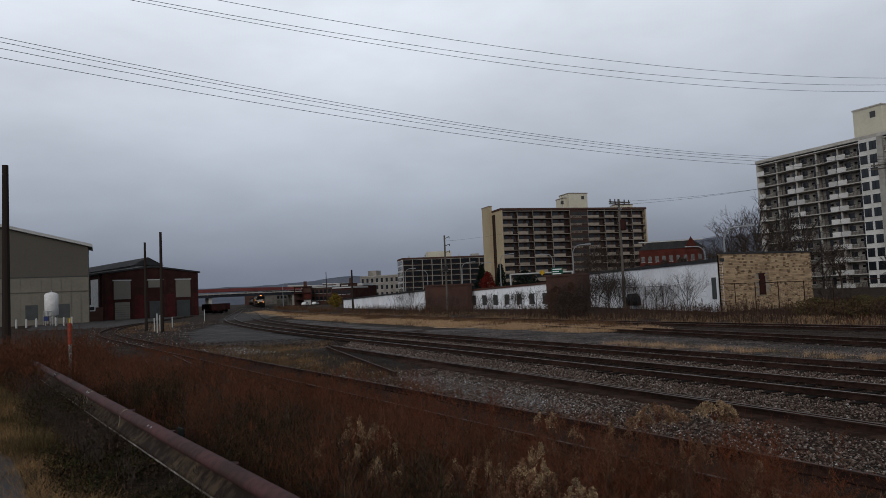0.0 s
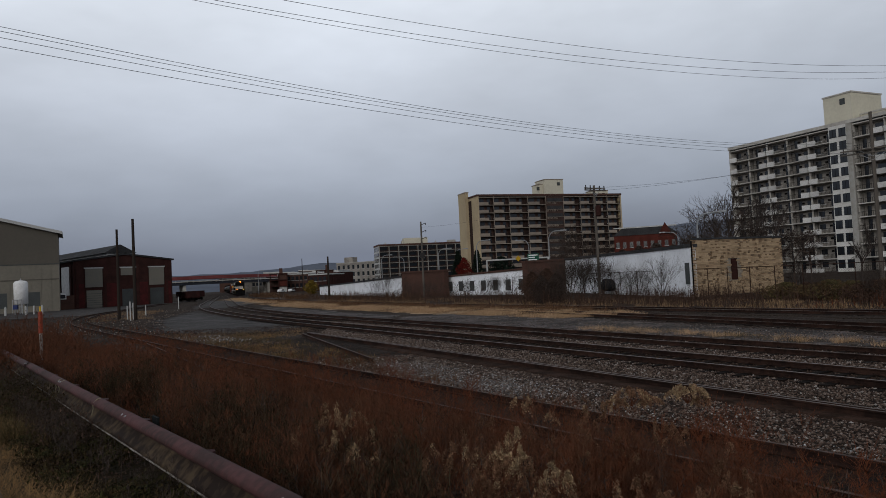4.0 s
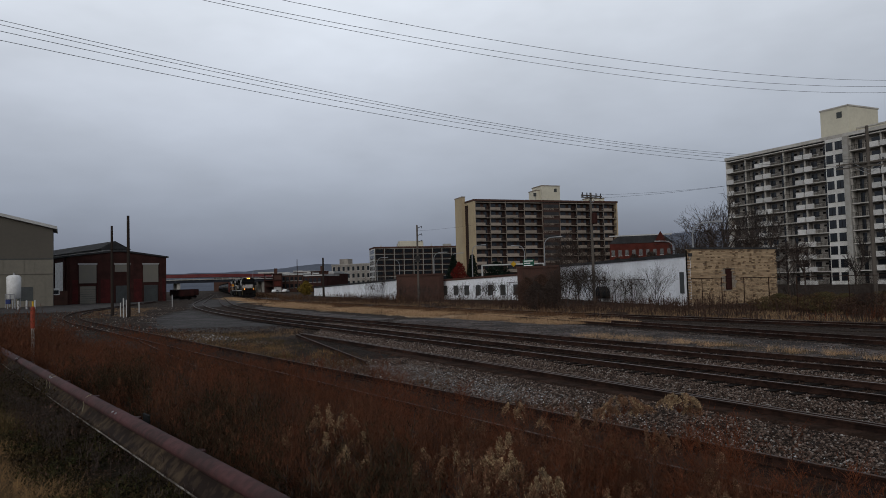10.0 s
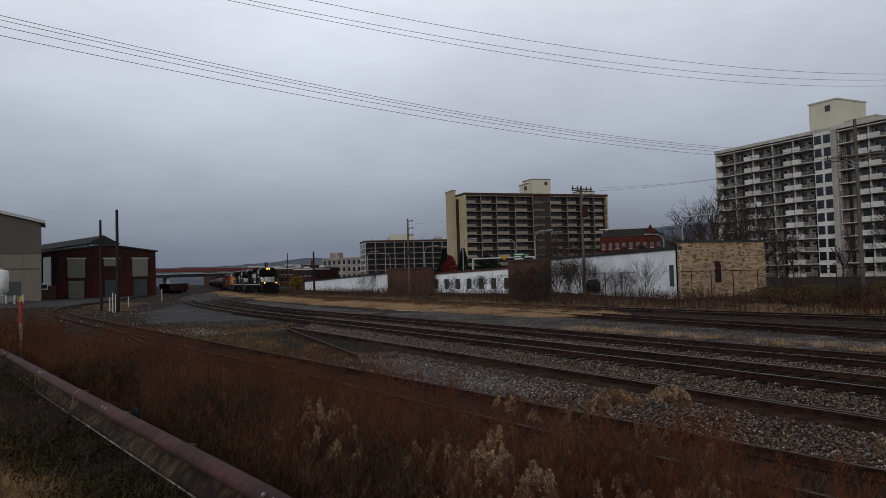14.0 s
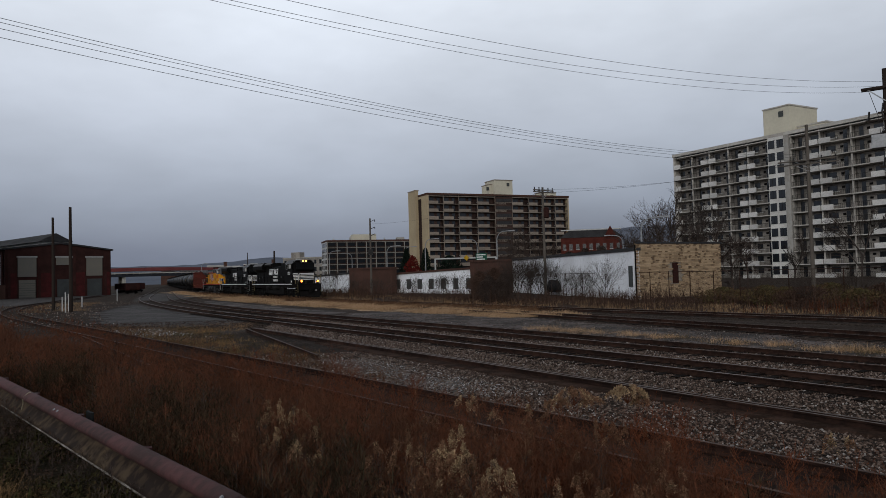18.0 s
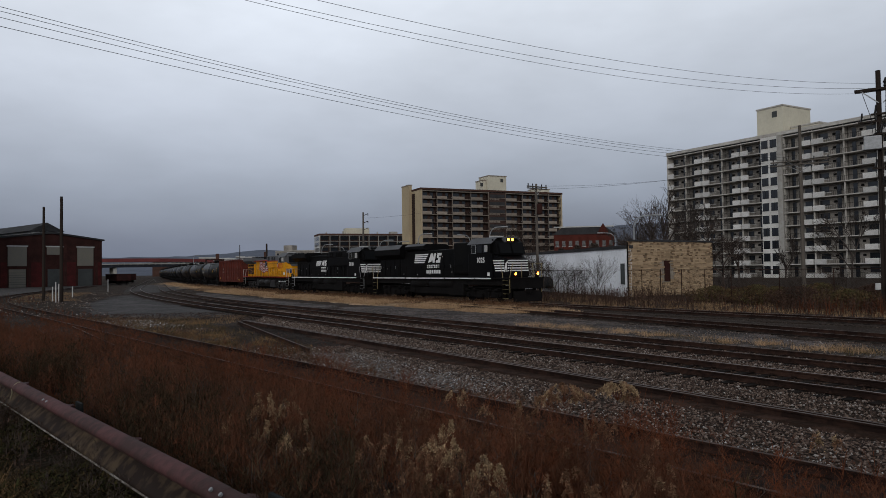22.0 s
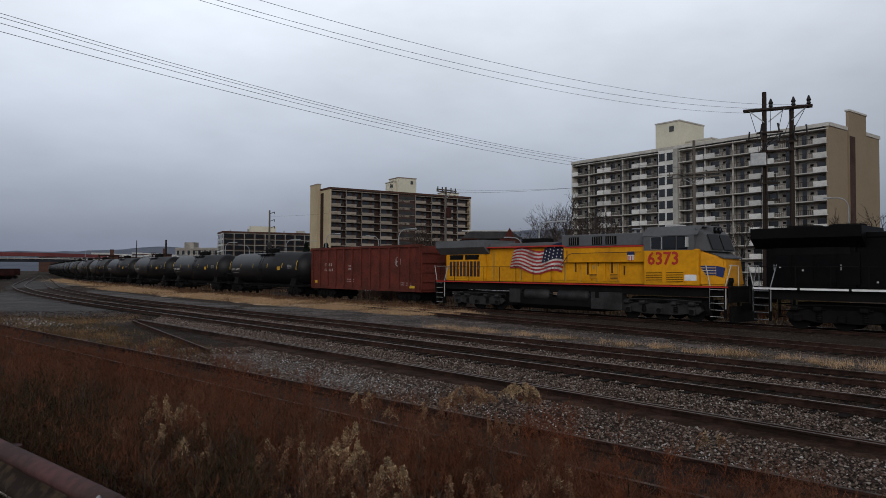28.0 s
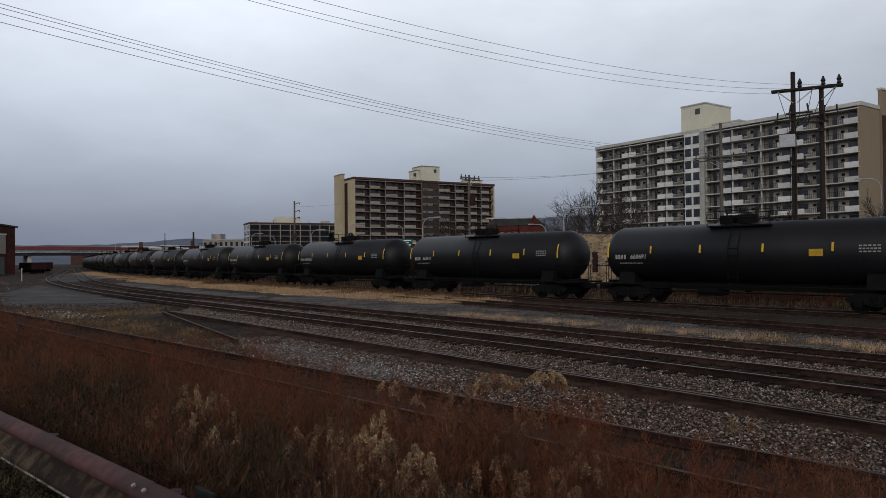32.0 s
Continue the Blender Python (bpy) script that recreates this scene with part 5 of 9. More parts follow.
def text_bars(x, z, w, h, n):
    """Rows of small blocks in place of lettering."""
    step = w / n
    return [[(x + k * step, z), (x + k * step + step * 0.72, z), (x + k * step + step * 0.72, z + h), (x + k * step, z + h)] for k in range(n)]


def handrails(parent, x0, x1, y, z, colour, n, rise=0.95):
    posts = [((x0 + (x1 - x0) * k / (n - 1), y, z), (x0 + (x1 - x0) * k / (n - 1), y, z + rise)) for k in range(n)]
    part("handrail", rods(posts + [((x0, y, z + rise), (x1, y, z + rise))], 0.02, 6), colour, parent)


def end_steps(parent, x, s, rail_mat):
    """Corner steps and the bent grab rails beside them; s: +1 at the front."""
    for y in (-1.45, 1.45):
        bm = bmesh.new()
        for k in range(5):
            box(bm, x - 0.35, x + 0.35, y - 0.12, y + 0.12, 0.35 + k * 0.33, 0.39 + k * 0.33)
        box(bm, x - 0.37, x - 0.34, y - 0.14, y + 0.14, 0.32, 1.8)
        box(bm, x + 0.34, x + 0.37, y - 0.14, y + 0.14, 0.32, 1.8)
        part("step", bm, M["frame_black"], parent)
        part("step_edge", rods([((x - 0.34, y * 1.09, 0.38 + k * 0.33), (x + 0.34, y * 1.09, 0.38 + k * 0.33)) for k in range(5)], 0.012, 6), rail_mat, parent)
        part("grab_rail", tube([(x - 0.4, y * 1.04, 0.6), (x - 0.4, y * 1.04, 1.75), (x - 0.62, y * 1.04, 2.75)], 0.026, 6), rail_mat, parent)
        part("grab_rail", tube([(x + 0.4, y * 1.04, 0.6), (x + 0.4, y * 1.04, 1.75), (x + 0.62, y * 0.95, 2.75)], 0.026, 6), rail_mat, parent)


def locomotive(label, body, roof, kind, number, rail_mat, lit=False, underside=M["frame_black"]):
    ob = thing("locomotive", Matrix(), label, "locomotive", "locomotives of the train")
    yel = kind == "yellow"
    emd = kind == "emd"
    c = 0.3 if emd else 0.95  # how far forward the cab stands
    e = 0.0 if yel or emd else 0.5  # how much shorter the front platform is
    en = 0.0 if yel else 0.5  # how much shorter the nose is
    z_cab = 3.55
    # frame and walkway
    part("frame", B(-10.6, 10.5 - e, -1.35, 1.35, 1.15, 1.62), underside, ob)
    deck = part("walkway", B(-10.75, 10.6 - e, -1.56, 1.56, 1.60, 1.70), M["frame_black"], ob)
    if yel:
        part("sill_edge", B(-10.6, 10.5, -1.585, -1.36, 1.62, 1.69), M["red_stripe"], ob)
    else:
        for k in range(9):
            part("sill_stripe", B(-10.6 + k * 2.1, -8.62 + k * 2.1, -1.572, -1.5, 1.60, 1.69), M["white"], ob, "white reflective sill stripe")
    # hood
    if emd:
        part("hood", B(-6.2, 4.9 + c, -0.98, 0.98, 1.7, 4.05, bevel=0.08), body, ob)
        part("rear_hood", B(-10.1, -6.2, -1.0, 1.0, 1.7, 3.55, bevel=0.06), body, ob)
        part("radiator", prism(bmesh.new(), [(-1.0, 3.35), (-1.52, 3.75), (-1.52, 4.3), (-1.25, 4.6), (1.25, 4.6), (1.52, 4.3), (1.52, 3.75), (1.0, 3.35)], "x", -10.3, -5.4), body, ob, "flared radiator section")
        part("radiator_edge", prism(bmesh.new(), [(-1.55, 4.22), (-1.2, 4.62), (-1.2, 4.66), (-1.58, 4.26)], "x", -10.2, -5.5), M["grey_paint"], ob)
        part("brake_hatch", prism(bmesh.new(), [(-0.98, 4.0), (-1.3, 4.2), (-1.3, 4.45), (-1.0, 4.6), (1.0, 4.6), (1.3, 4.45), (1.3, 4.2), (0.98, 4.0)], "x", -4.9, -1.6), body, ob, "blower housing")
        part("hatch_edge", prism(bmesh.new(), [(-1.32, 4.4), (-1.0, 4.6), (-1.0, 4.64), (-1.35, 4.44)], "x", -4.8, -1.7), M["grey_paint"], ob)
        part("inverter_hood", B(2.9, 4.9 + c, -1.3, 1.3, 2.0, 4.5, bevel=0.1), body, ob)
    else:
        part("hood", B(-6.4, 4.9 + c, -0.95, 0.95, 1.7, 3.95, bevel=0.07), body, ob)
        part("rear_hood", B(-10.2, -6.4, -1.0, 1.0, 1.7, 3.5, bevel=0.06), body, ob)
        rad = roof if yel else body
        part("radiator", prism(bmesh.new(), [(-1.0, 3.5), (-1.55, 3.95), (-1.55, 4.42), (1.55, 4.42), (1.55, 3.95), (1.0, 3.5)], "x", -10.7, -6.0), rad, ob, "overhanging radiator cab")
        if not yel:
            part("radiator_core", B(-9.8, -6.6, -1.05, 1.05, 3.2, 3.52), M["frame_black"], ob)
        part("mid_hood", B(-6.0, 0.8, -1.0, 1.0, 3.9, 4.15, bevel=0.05), roof, ob)
        part("blower_housing", B(0.2, 4.9 + c, -1.25, 1.25, 3.82, 4.5, bevel=0.06), roof, ob)
        part("side_housing", B(0.3, 4.9 + c, -1.22, 1.22, 2.9, 3.82, bevel=0.04), body, ob)
        for x0, x1 in ((0.75, 1.45), (2.4, 3.05), (3.3, 4.0)):
            part("louvre", B(x0, x1, -1.29, -1.2, 3.9, 4.36), M["frame_black"], ob)
            for q in range(4):
                part("louvre_bar", B(x0 + 0.1 + q * 0.15, x0 + 0.13 + q * 0.15, -1.31, -1.28, 3.92, 4.34), roof, ob)
        part("exhaust_silencer", B(-3.6, -1.8, -0.5, 0.5, 4.1, 4.45, bevel=0.05), M["frame_black"], ob)
    # doors and seams of the hood
    for k in range(11):
        x0 = -9.9 + k * (0.92 if emd else 0.95) + (3.6 if k > 3 else 0)
        if x0 > 4.2:
            break
        d = part("hood_door", B(x0, x0 + 0.82, -1.035 if k < 4 else -1.0, -0.93, 1.85, 3.3 if k < 4 else 3.7), body, ob)
        part("latch", B(x0 + 0.06, x0 + 0.10, -1.06, -1.0, 2.5, 2.75), M["galv"] if k % 3 == 0 else body, d)
    # cab and nose
    cw = 1.5
    cab_low = part("cab", B(4.9 + c, 8.0 + c, -cw, cw, 1.7, z_cab, bevel=0.06), body, ob)
    part("cab_upper", prism(bmesh.new(), [(-cw, 3.5), (-cw, 4.28), (-0.95, 4.68), (0.95, 4.68), (cw, 4.28), (cw, 3.5)], "x", 4.9 + c, 7.75 + c), roof if yel else body, ob)
    part("cab_roof", prism(bmesh.new(), [(-cw - 0.03, 4.26), (-0.97, 4.68), (0.97, 4.68), (cw + 0.03, 4.26), (0.97, 4.76), (-0.97, 4.76)], "x", 4.8 + c, 7.95 + c), M["grey_paint"], ob, "dusty grey cab roof")
    for x0, x1 in ((5.35 + c, 5.95 + c), (6.05 + c, 6.75 + c), (6.85 + c, 7.4 + c)):
        part("side_window", B(x0, x1, -cw - 0.015, -cw + 0.06, 3.58, 4.18), M["glass"], ob)
        part("window_seal", rods([((x0, -cw - 0.01, 3.56), (x1, -cw - 0.01, 3.56)), ((x0, -cw - 0.01, 4.2), (x1, -cw - 0.01, 4.2)), ((x0, -cw - 0.01, 3.56), (x0, -cw - 0.01, 4.2)), ((x1, -cw - 0.01, 3.56), (x1, -cw - 0.01, 4.2))], 0.02, 4), M["galv"] if x0 < 6 + c else M["frame_black"], ob)
    part("mirror", B(7.45 + c, 7.5 + c, -cw - 0.3, -cw - 0.05, 3.65, 4.15), M["pale_trim"], ob)
    # windscreen block, sloped
    bm = bmesh.new()
    prism(bm, [(7.7 + c, 3.5), (8.55 + c, 3.42), (8.2 + c, 4.35), (7.7 + c, 4.62)], "y", -1.28, 1.28)
    part("windscreen_frame", bm, roof if yel else body, ob)
    for y0, y1 in ((-1.15, -0.08), (0.08, 1.15)):
        bm = bmesh.new()
        prism(bm, [(8.57 + c, 3.5), (8.28 + c, 4.28), (8.30 + c, 4.29), (8.59 + c, 3.51)], "y", y0, y1)
        part("windscreen", bm, M["flat_black"], ob)
    # nose: tapers towards the front
    nose_top = M["grey_paint"] if yel else body
    bm = bmesh.new()
    b0 = [(8.0 + c, -1.45, 1.7), (8.0 + c, 1.45, 1.7), (8.0 + c, 1.45, 3.45), (8.0 + c, -1.45, 3.45)]
    b1 = [(10.15 - en, -0.95, 1.7), (10.15 - en, 0.95, 1.7), (10.0 - en, 0.9, 3.05), (10.0 - en, -0.9, 3.05)]
    va, vb = [bm.verts.new(p) for p in b0], [bm.verts.new(p) for p in b1]
    for k in range(4):
        bm.faces.new((va[k], va[(k + 1) % 4], vb[(k + 1) % 4], vb[k]))
    bm.faces.new(va), bm.faces.new(vb)
    bmesh.ops.recalc_face_normals(bm, faces=bm.faces[:])
    bmesh.ops.bevel(bm, geom=bm.edges[:], offset=0.08, segments=2, affect="EDGES")
    part("nose", bm, body, ob, smooth=False)
    # nose stripes follow the slanted side
    def nose_pt(u, z, out=0.02):
        x = 8.0 + c + (2.1 - c - en) * u
        return (x + 0.01, -(1.45 - 0.5 * u) - out, z)
    if not yel:
        bm = bmesh.new()
        for k in range(5):
            z0 = 2.18 + k * 0.185
            for u0, u1 in ((0.02 + 0.035 * (4 - k), 0.72), (0.93, 1.0)):
                quad(bm, [nose_pt(u0, z0), nose_pt(u1, z0), nose_pt(u1, z0 + 0.09), nose_pt(u0, z0 + 0.09)])
        for k in range(5):
            z0 = 2.18 + k * 0.185
            quad(bm, [(10.17 - en - 0.1 * (z0 - 1.7), y, z) for y, z in ((-0.9, z0), (0.9, z0), (0.9, z0 + 0.09), (-0.9, z0 + 0.09))])
        part("nose_stripes", bm, M["white"], ob, "white speed stripes round the nose")
        bm = bmesh.new()
        # a rearing shape between the stripes
        for poly in ([(u + 0.12, z) for u, z in q] for q in ([(0.60, 2.12), (0.66, 2.12), (0.70, 2.5), (0.64, 2.5)], [(0.66, 2.45), (0.76, 2.35), (0.78, 2.75), (0.68, 2.8)], [(0.74, 2.7), (0.84, 2.82), (0.81, 2.93), (0.71, 2.84)], [(0.74, 2.12), (0.79, 2.12), (0.77, 2.4), (0.73, 2.4)])):
            quad(bm, [nose_pt(u, z, 0.03) for u, z in poly])
        part("nose_emblem", bm, M["white"], ob, "white emblem on the nose")
        decal(ob, "roundel_plate", [[(8.0, 1.85), (7.7, 1.85), (7.7, 2.1), (8.0, 2.1)]], M["white"], -1.52)
    else:
        bm = bmesh.new()
        for k in range(4):
            quad(bm, [nose_pt(0.1 + 0.06 * k, 2.62 - 0.13 * k), nose_pt(0.62, 2.62 - 0.13 * k), nose_pt(0.62, 2.70 - 0.13 * k), nose_pt(0.02 + 0.06 * k, 2.70 - 0.13 * k)])
        part("nose_wing", bm, M["blue"], ob, "blue wing emblem on the nose")
        bm = bmesh.new()
        for k in range(3):
            quad(bm, [nose_pt(0.08 + 0.06 * k, 2.585 - 0.13 * k, 0.024), nose_pt(0.64, 2.585 - 0.13 * k, 0.024), nose_pt(0.64, 2.61 - 0.13 * k, 0.024), nose_pt(0.06 + 0.06 * k, 2.61 - 0.13 * k, 0.024)])
        part("wing_lines", bm, M["flag_white"], ob, "pale lines between the feathers of the wing")
        bm = bmesh.new()
        quad(bm, [nose_pt(0.64, 2.2, 0.025), nose_pt(0.9, 2.12, 0.025), nose_pt(0.98, 2.6, 0.025), nose_pt(0.64, 2.7, 0.025)])
        part("nose_shield", bm, M["blue"], ob, "dark blue shield emblem")
        # rusty drips and slots down the hood side
        for x, z0, z1, w in ((1.0, 2.35, 3.25, 0.09), (1.85, 2.2, 3.25, 0.10), (3.5, 2.3, 3.2, 0.09), (0.55, 2.9, 3.6, 0.04), (2.6, 2.7, 3.3, 0.03), (4.3, 2.2, 2.7, 0.04)):
            part("hood_slot", B(x, x + w, -1.245 if z0 >= 2.9 else -1.02, -0.9, z0, z1), M["brown"], ob, "dark narrow slot in the hood side")
        for k, x in enumerate((-5.6, -3.2, 0.2, 1.4, 2.5, 3.9)):
            part("hood_seam", B(x, x + 0.025, -1.012, -0.94, 1.8, 3.7), M["rail_cream"], ob)
        for x in (2.0, 3.4):
            part("small_vent", B(x, x + 0.55, -1.03, -0.95, 1.95, 2.27), M["yellow"], ob)
            for q in range(4):
                part("vent_slat", B(x + 0.03, x + 0.52, -1.04, -1.02, 1.99 + q * 0.07, 2.02 + q * 0.07), M["brown"], ob)
        for k in range(9):
            part("rear_slot", B(-9.75 + k * 0.335, -9.53 + k * 0.335, -1.06, -0.98, 2.0, 3.02), M["brown"], ob, "dark upright opening in the rear hood")
        for x in (-9.75, -8.25):
            part("rear_vent", B(x, x + 1.3, -1.06, -0.98, 3.14, 3.46), M["frame_black"], ob)
        part("nose_top", prism(bmesh.new(), [(8.02 + c, 3.46), (10.02, 3.06), (10.02, 3.10), (8.02 + c, 3.52)], "y", -1.0, 1.0), M["grey_paint"], ob)
        decal(ob, "notice_plate", [[(8.05, 1.95), (8.85, 1.95), (8.85, 2.25), (8.05, 2.25)]], M["white"], -1.51)
    # headlights
    hx, hz = (8.25 + c, 4.55) if emd else (8.1 + c, 4.62) if not yel else (8.2 + c, 4.52)
    part("headlight_housing", B(hx - 0.5, hx, -0.42, 0.42, hz - 0.2, hz + 0.2, bevel=0.03), M["grey_paint"], ob)
    for y in (-0.2, 0.2):
        part("headlight", lathe(bmesh.new(), [(hx - 0.02, 0.105), (hx + 0.10, 0.105), (hx + 0.12, 0.05)], "x", 14), M["lamp"] if lit else M["glass"], ob).location = (0, y, hz)
        part("headlight_hood", lathe(bmesh.new(), [(hx - 0.06, 0.16), (hx + 0.11, 0.16), (hx + 0.11, 0.122), (hx - 0.06, 0.122)], "x", 16), M["frame_black"], ob).location = (0, y, hz)
    for y in (-1.05, 1.05):
        part("ditch_light", lathe(bmesh.new(), [(10.36 - e, 0.10), (10.50 - e, 0.10), (10.52 - e, 0.05)], "x", 12), M["ditch"] if lit else M["glass"], ob).location = (0, y, 1.98)
        part("ditch_light_hood", lathe(bmesh.new(), [(10.32 - e, 0.135), (10.49 - e, 0.135), (10.49 - e, 0.102), (10.32 - e, 0.102)], "x", 14), M["frame_black"], ob).location = (0, y, 1.98)
        part("ditch_light_bracket", B(10.3 - e, 10.45 - e, y - 0.12, y + 0.12, 1.66, 1.9), M["frame_black"], ob)
    # ends
    part("plough", prism(bmesh.new(), [(10.4 - e, 0.15), (10.68 - e, 0.12), (10.5 - e, 0.9), (10.4 - e, 0.9)], "y", -1.25, 1.25), M["frame_black"], ob)
    for x in (10.5 - e, -10.75):
        s = 1 if x > 0 else -1
        part("coupler", B(min(x, x + s * 0.45), max(x, x + s * 0.45), -0.16, 0.16, 0.7, 1.05, bevel=0.04), M["frame_black"], ob)
        part("end_sheet", B(x - 0.05, x + 0.05, -1.5, 1.5, 0.9, 1.65), M["frame_black"], ob)
        end_steps(ob, x - s * 0.55, s, rail_mat)
        for sg in (-1, 1):
            part("end_rail", tube([(x, sg * 1.4, 2.7), (x, sg * 0.5, 2.7), (x, sg * 0.5, 1.7)], 0.022, 6), rail_mat, ob)
    for y in (-1.5, 1.5):
        handrails(ob, -10.2, -0.4 if yel else 4.6, y, 1.7, M["frame_black"], 8 if yel else 11)
        if yel:
            part("handrail", tube([(-0.4, y, 2.65), (0.3, y, 2.68), (0.9, y, 3.36), (1.2, y, 3.42), (5.7, y, 3.44)], 0.02, 6), M["brown"], ob)
    # under the frame
    part("fuel_tank", prism(bmesh.new(), [(-1.45, 0.55), (-1.1, 0.3), (1.1, 0.3), (1.45, 0.55), (1.45, 1.05), (-1.45, 1.05)], "x", -3.2, 3.0), underside, ob)
    part("tank_rim", B(-3.2, 3.0, -1.475, -1.4, 1.03, 1.06), M["silver"], ob)
    for k, (x0, x1) in enumerate(((-2.6, -0.55), (0.0, 2.3)) if yel else ((-3.6, -1.0), (-0.6, 2.9))):
        part("air_reservoir", lathe(bmesh.new(), [(x0, 0.1), (x0 + 0.12, 0.33), (x1 - 0.12, 0.33), (x1, 0.1)], "x", 16), M["silver"] if yel else underside, ob, smooth=True).location = (0, -1.27, 1.14 if yel else 1.32)
    part("equipment_box", B(2.45, 4.5, -1.5, -1.0, 0.45, 1.4, bevel=0.03), M["silver"] if yel else underside, ob)
    part("box_hatch", B(2.75, 3.0, -1.515, -1.49, 0.9, 1.35), M["frame_black"], ob)
    part("equipment_box", B(-3.75, -2.85, -1.5, -1.0, 0.6, 1.45, bevel=0.03), M["silver"] if yel else underside, ob)
    for x in (-6.9, 6.6):
        truck(ob, x, 3, 1.85, 0.53, M["frame_black"] if not yel else M["silver"])
    # roof fittings
    part("horn", rods([((4.2, 0.2, 4.75), (4.7, 0.2, 4.75)), ((4.2, 0.0, 4.78), (4.8, 0.0, 4.78)), ((4.3, 0.1, 4.45), (4.3, 0.1, 4.78))], 0.05), M["galv"], ob)
    part("antenna", B(6.6, 7.2, -0.5, 0.5, 4.78, 4.9, bevel=0.03), M["pale_trim"], ob)
    part("fan_ring", lathe(bmesh.new(), [(4.6 if emd else 4.42, 0.75), (4.75 if emd else 4.55, 0.75), (4.72 if emd else 4.54, 0.6)], "z", 16), M["frame_black"], ob).location = (-8.8, 0, 0)
    part("fan_ring", lathe(bmesh.new(), [(4.6 if emd else 4.42, 0.75), (4.75 if emd else 4.55, 0.75), (4.72 if emd else 4.54, 0.6)], "z", 16), M["frame_black"], ob).location = (-7.0, 0, 0)
    side_turn = pose(0, 0, 0, 90, 0, 0)
    if yel:
        part("roof_stripe", prism(bmesh.new(), [(-6.3, 3.86), (0.25, 3.86), (0.45, 3.74), (4.9 + c, 3.74), (4.9 + c, 3.82), (0.5, 3.82), (0.3, 3.94), (-6.3, 3.94)], "y", -1.262, -1.0), M["red_stripe"], ob, "thin red stripe under the roof line")
        face_text(number, 0.92, M["red_stripe"], ob, pose(7.0, -1.515, 3.05) @ side_turn, "cab_number", "red painted number on the cab side")
        decal(ob, "shield_emblem", [[(4.7, 3.02), (5.1, 3.02), (5.1, 3.3), (4.7, 3.3)]], M["white"], -1.225)
        decal(ob, "shield_stripes", [[(4.72 + k * 0.10, 2.95), (4.76 + k * 0.10, 2.95), (4.76 + k * 0.10, 3.25), (4.72 + k * 0.10, 3.25)] for k in range(4)], M["red_stripe"], -1.235)
        decal(ob, "shield_top", [[(4.66, 3.3), (5.14, 3.3), (5.12, 3.48), (4.68, 3.48)]], M["blue"], -1.23)
        for k in range(2):
            part("air_intake", B(5.95 + k * 1.2, 7.0 + k * 1.2, -1.53, -1.48, 1.85, 2.45), M["yellow"], ob)
            for q in range(6):
                part("intake_slat", B(6.0 + k * 1.2, 6.95 + k * 1.2, -1.545, -1.52, 1.9 + q * 0.09, 1.925 + q * 0.09), M["frame_black"], ob)
        # the waving flag on the hood side
        def wave(u):
            return 0.17 * math.sin(u * 8.5 + 0.4) - 0.25 * u + 0.1
        fx, fz, fw, fh = -4.15, 2.25, 4.2, 1.55
        for k in range(13):
            bm = bmesh.new()
            for q in range(12):
                u0, u1 = q / 12, (q + 1) / 12
                if k > 5 and u0 >= 0.58:
                    continue
                def pt(u, j):
                    return (fx + fw * u + 0.10 * j / 13 * 4, -1.05, fz + fh * (j / 13) * (1.05 - 0.25 * (1 - u)) + wave(u) + 0.12)
                quad(bm, [pt(u0, k), pt(u1, k), pt(u1, k + 1), pt(u0, k + 1)])
            part("flag_stripe", bm, M["flag_red"] if k % 2 == 0 else M["flag_white"], ob)
        bm = bmesh.new()
        for q in range(7, 12):
            quad(bm, [pt(q / 12, 6), pt((q + 1) / 12, 6), pt((q + 1) / 12, 14), pt(q / 12, 14)])
        part("flag_field", bm, M["flag_blue"], ob, "dark blue field of the painted flag")
        bm = bmesh.new()
        for i in range(5):
            for j in range(4):
                cx, _, cz = pt(0.63 + i * 0.075, 7.0 + j * 1.7)
                quad(bm, [(cx + 0.055 * math.cos(k * math.tau / 5 + 0.3), -1.056, cz + 0.055 * math.sin(k * math.tau / 5 + 0.3)) for k in range(5)])
        part("flag_stars", bm, M["flag_white"], ob)
    else:
        y_side = -1.005 if not emd else -1.0
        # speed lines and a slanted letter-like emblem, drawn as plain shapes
        x0, z0 = (-3.7, 2.95) if emd else (-3.9, 2.95)
        k_s = 1.08 if emd else 0.78
        decal(ob, "speed_lines", [[(x0 + 0.05 * k, z0 + k * 0.155 * k_s), (x0 + (1.55 + 0.14 * k) * k_s, z0 + k * 0.155 * k_s), (x0 + (1.64 + 0.14 * k) * k_s, z0 + (k * 0.155 + 0.10) * k_s), (x0 + 0.05 * k, z0 + (k * 0.155 + 0.10) * k_s)] for k in range(5)], M["white"], y_side - 0.03, "white speed lines")
        lx = x0 + 2.12 * k_s
        s = k_s
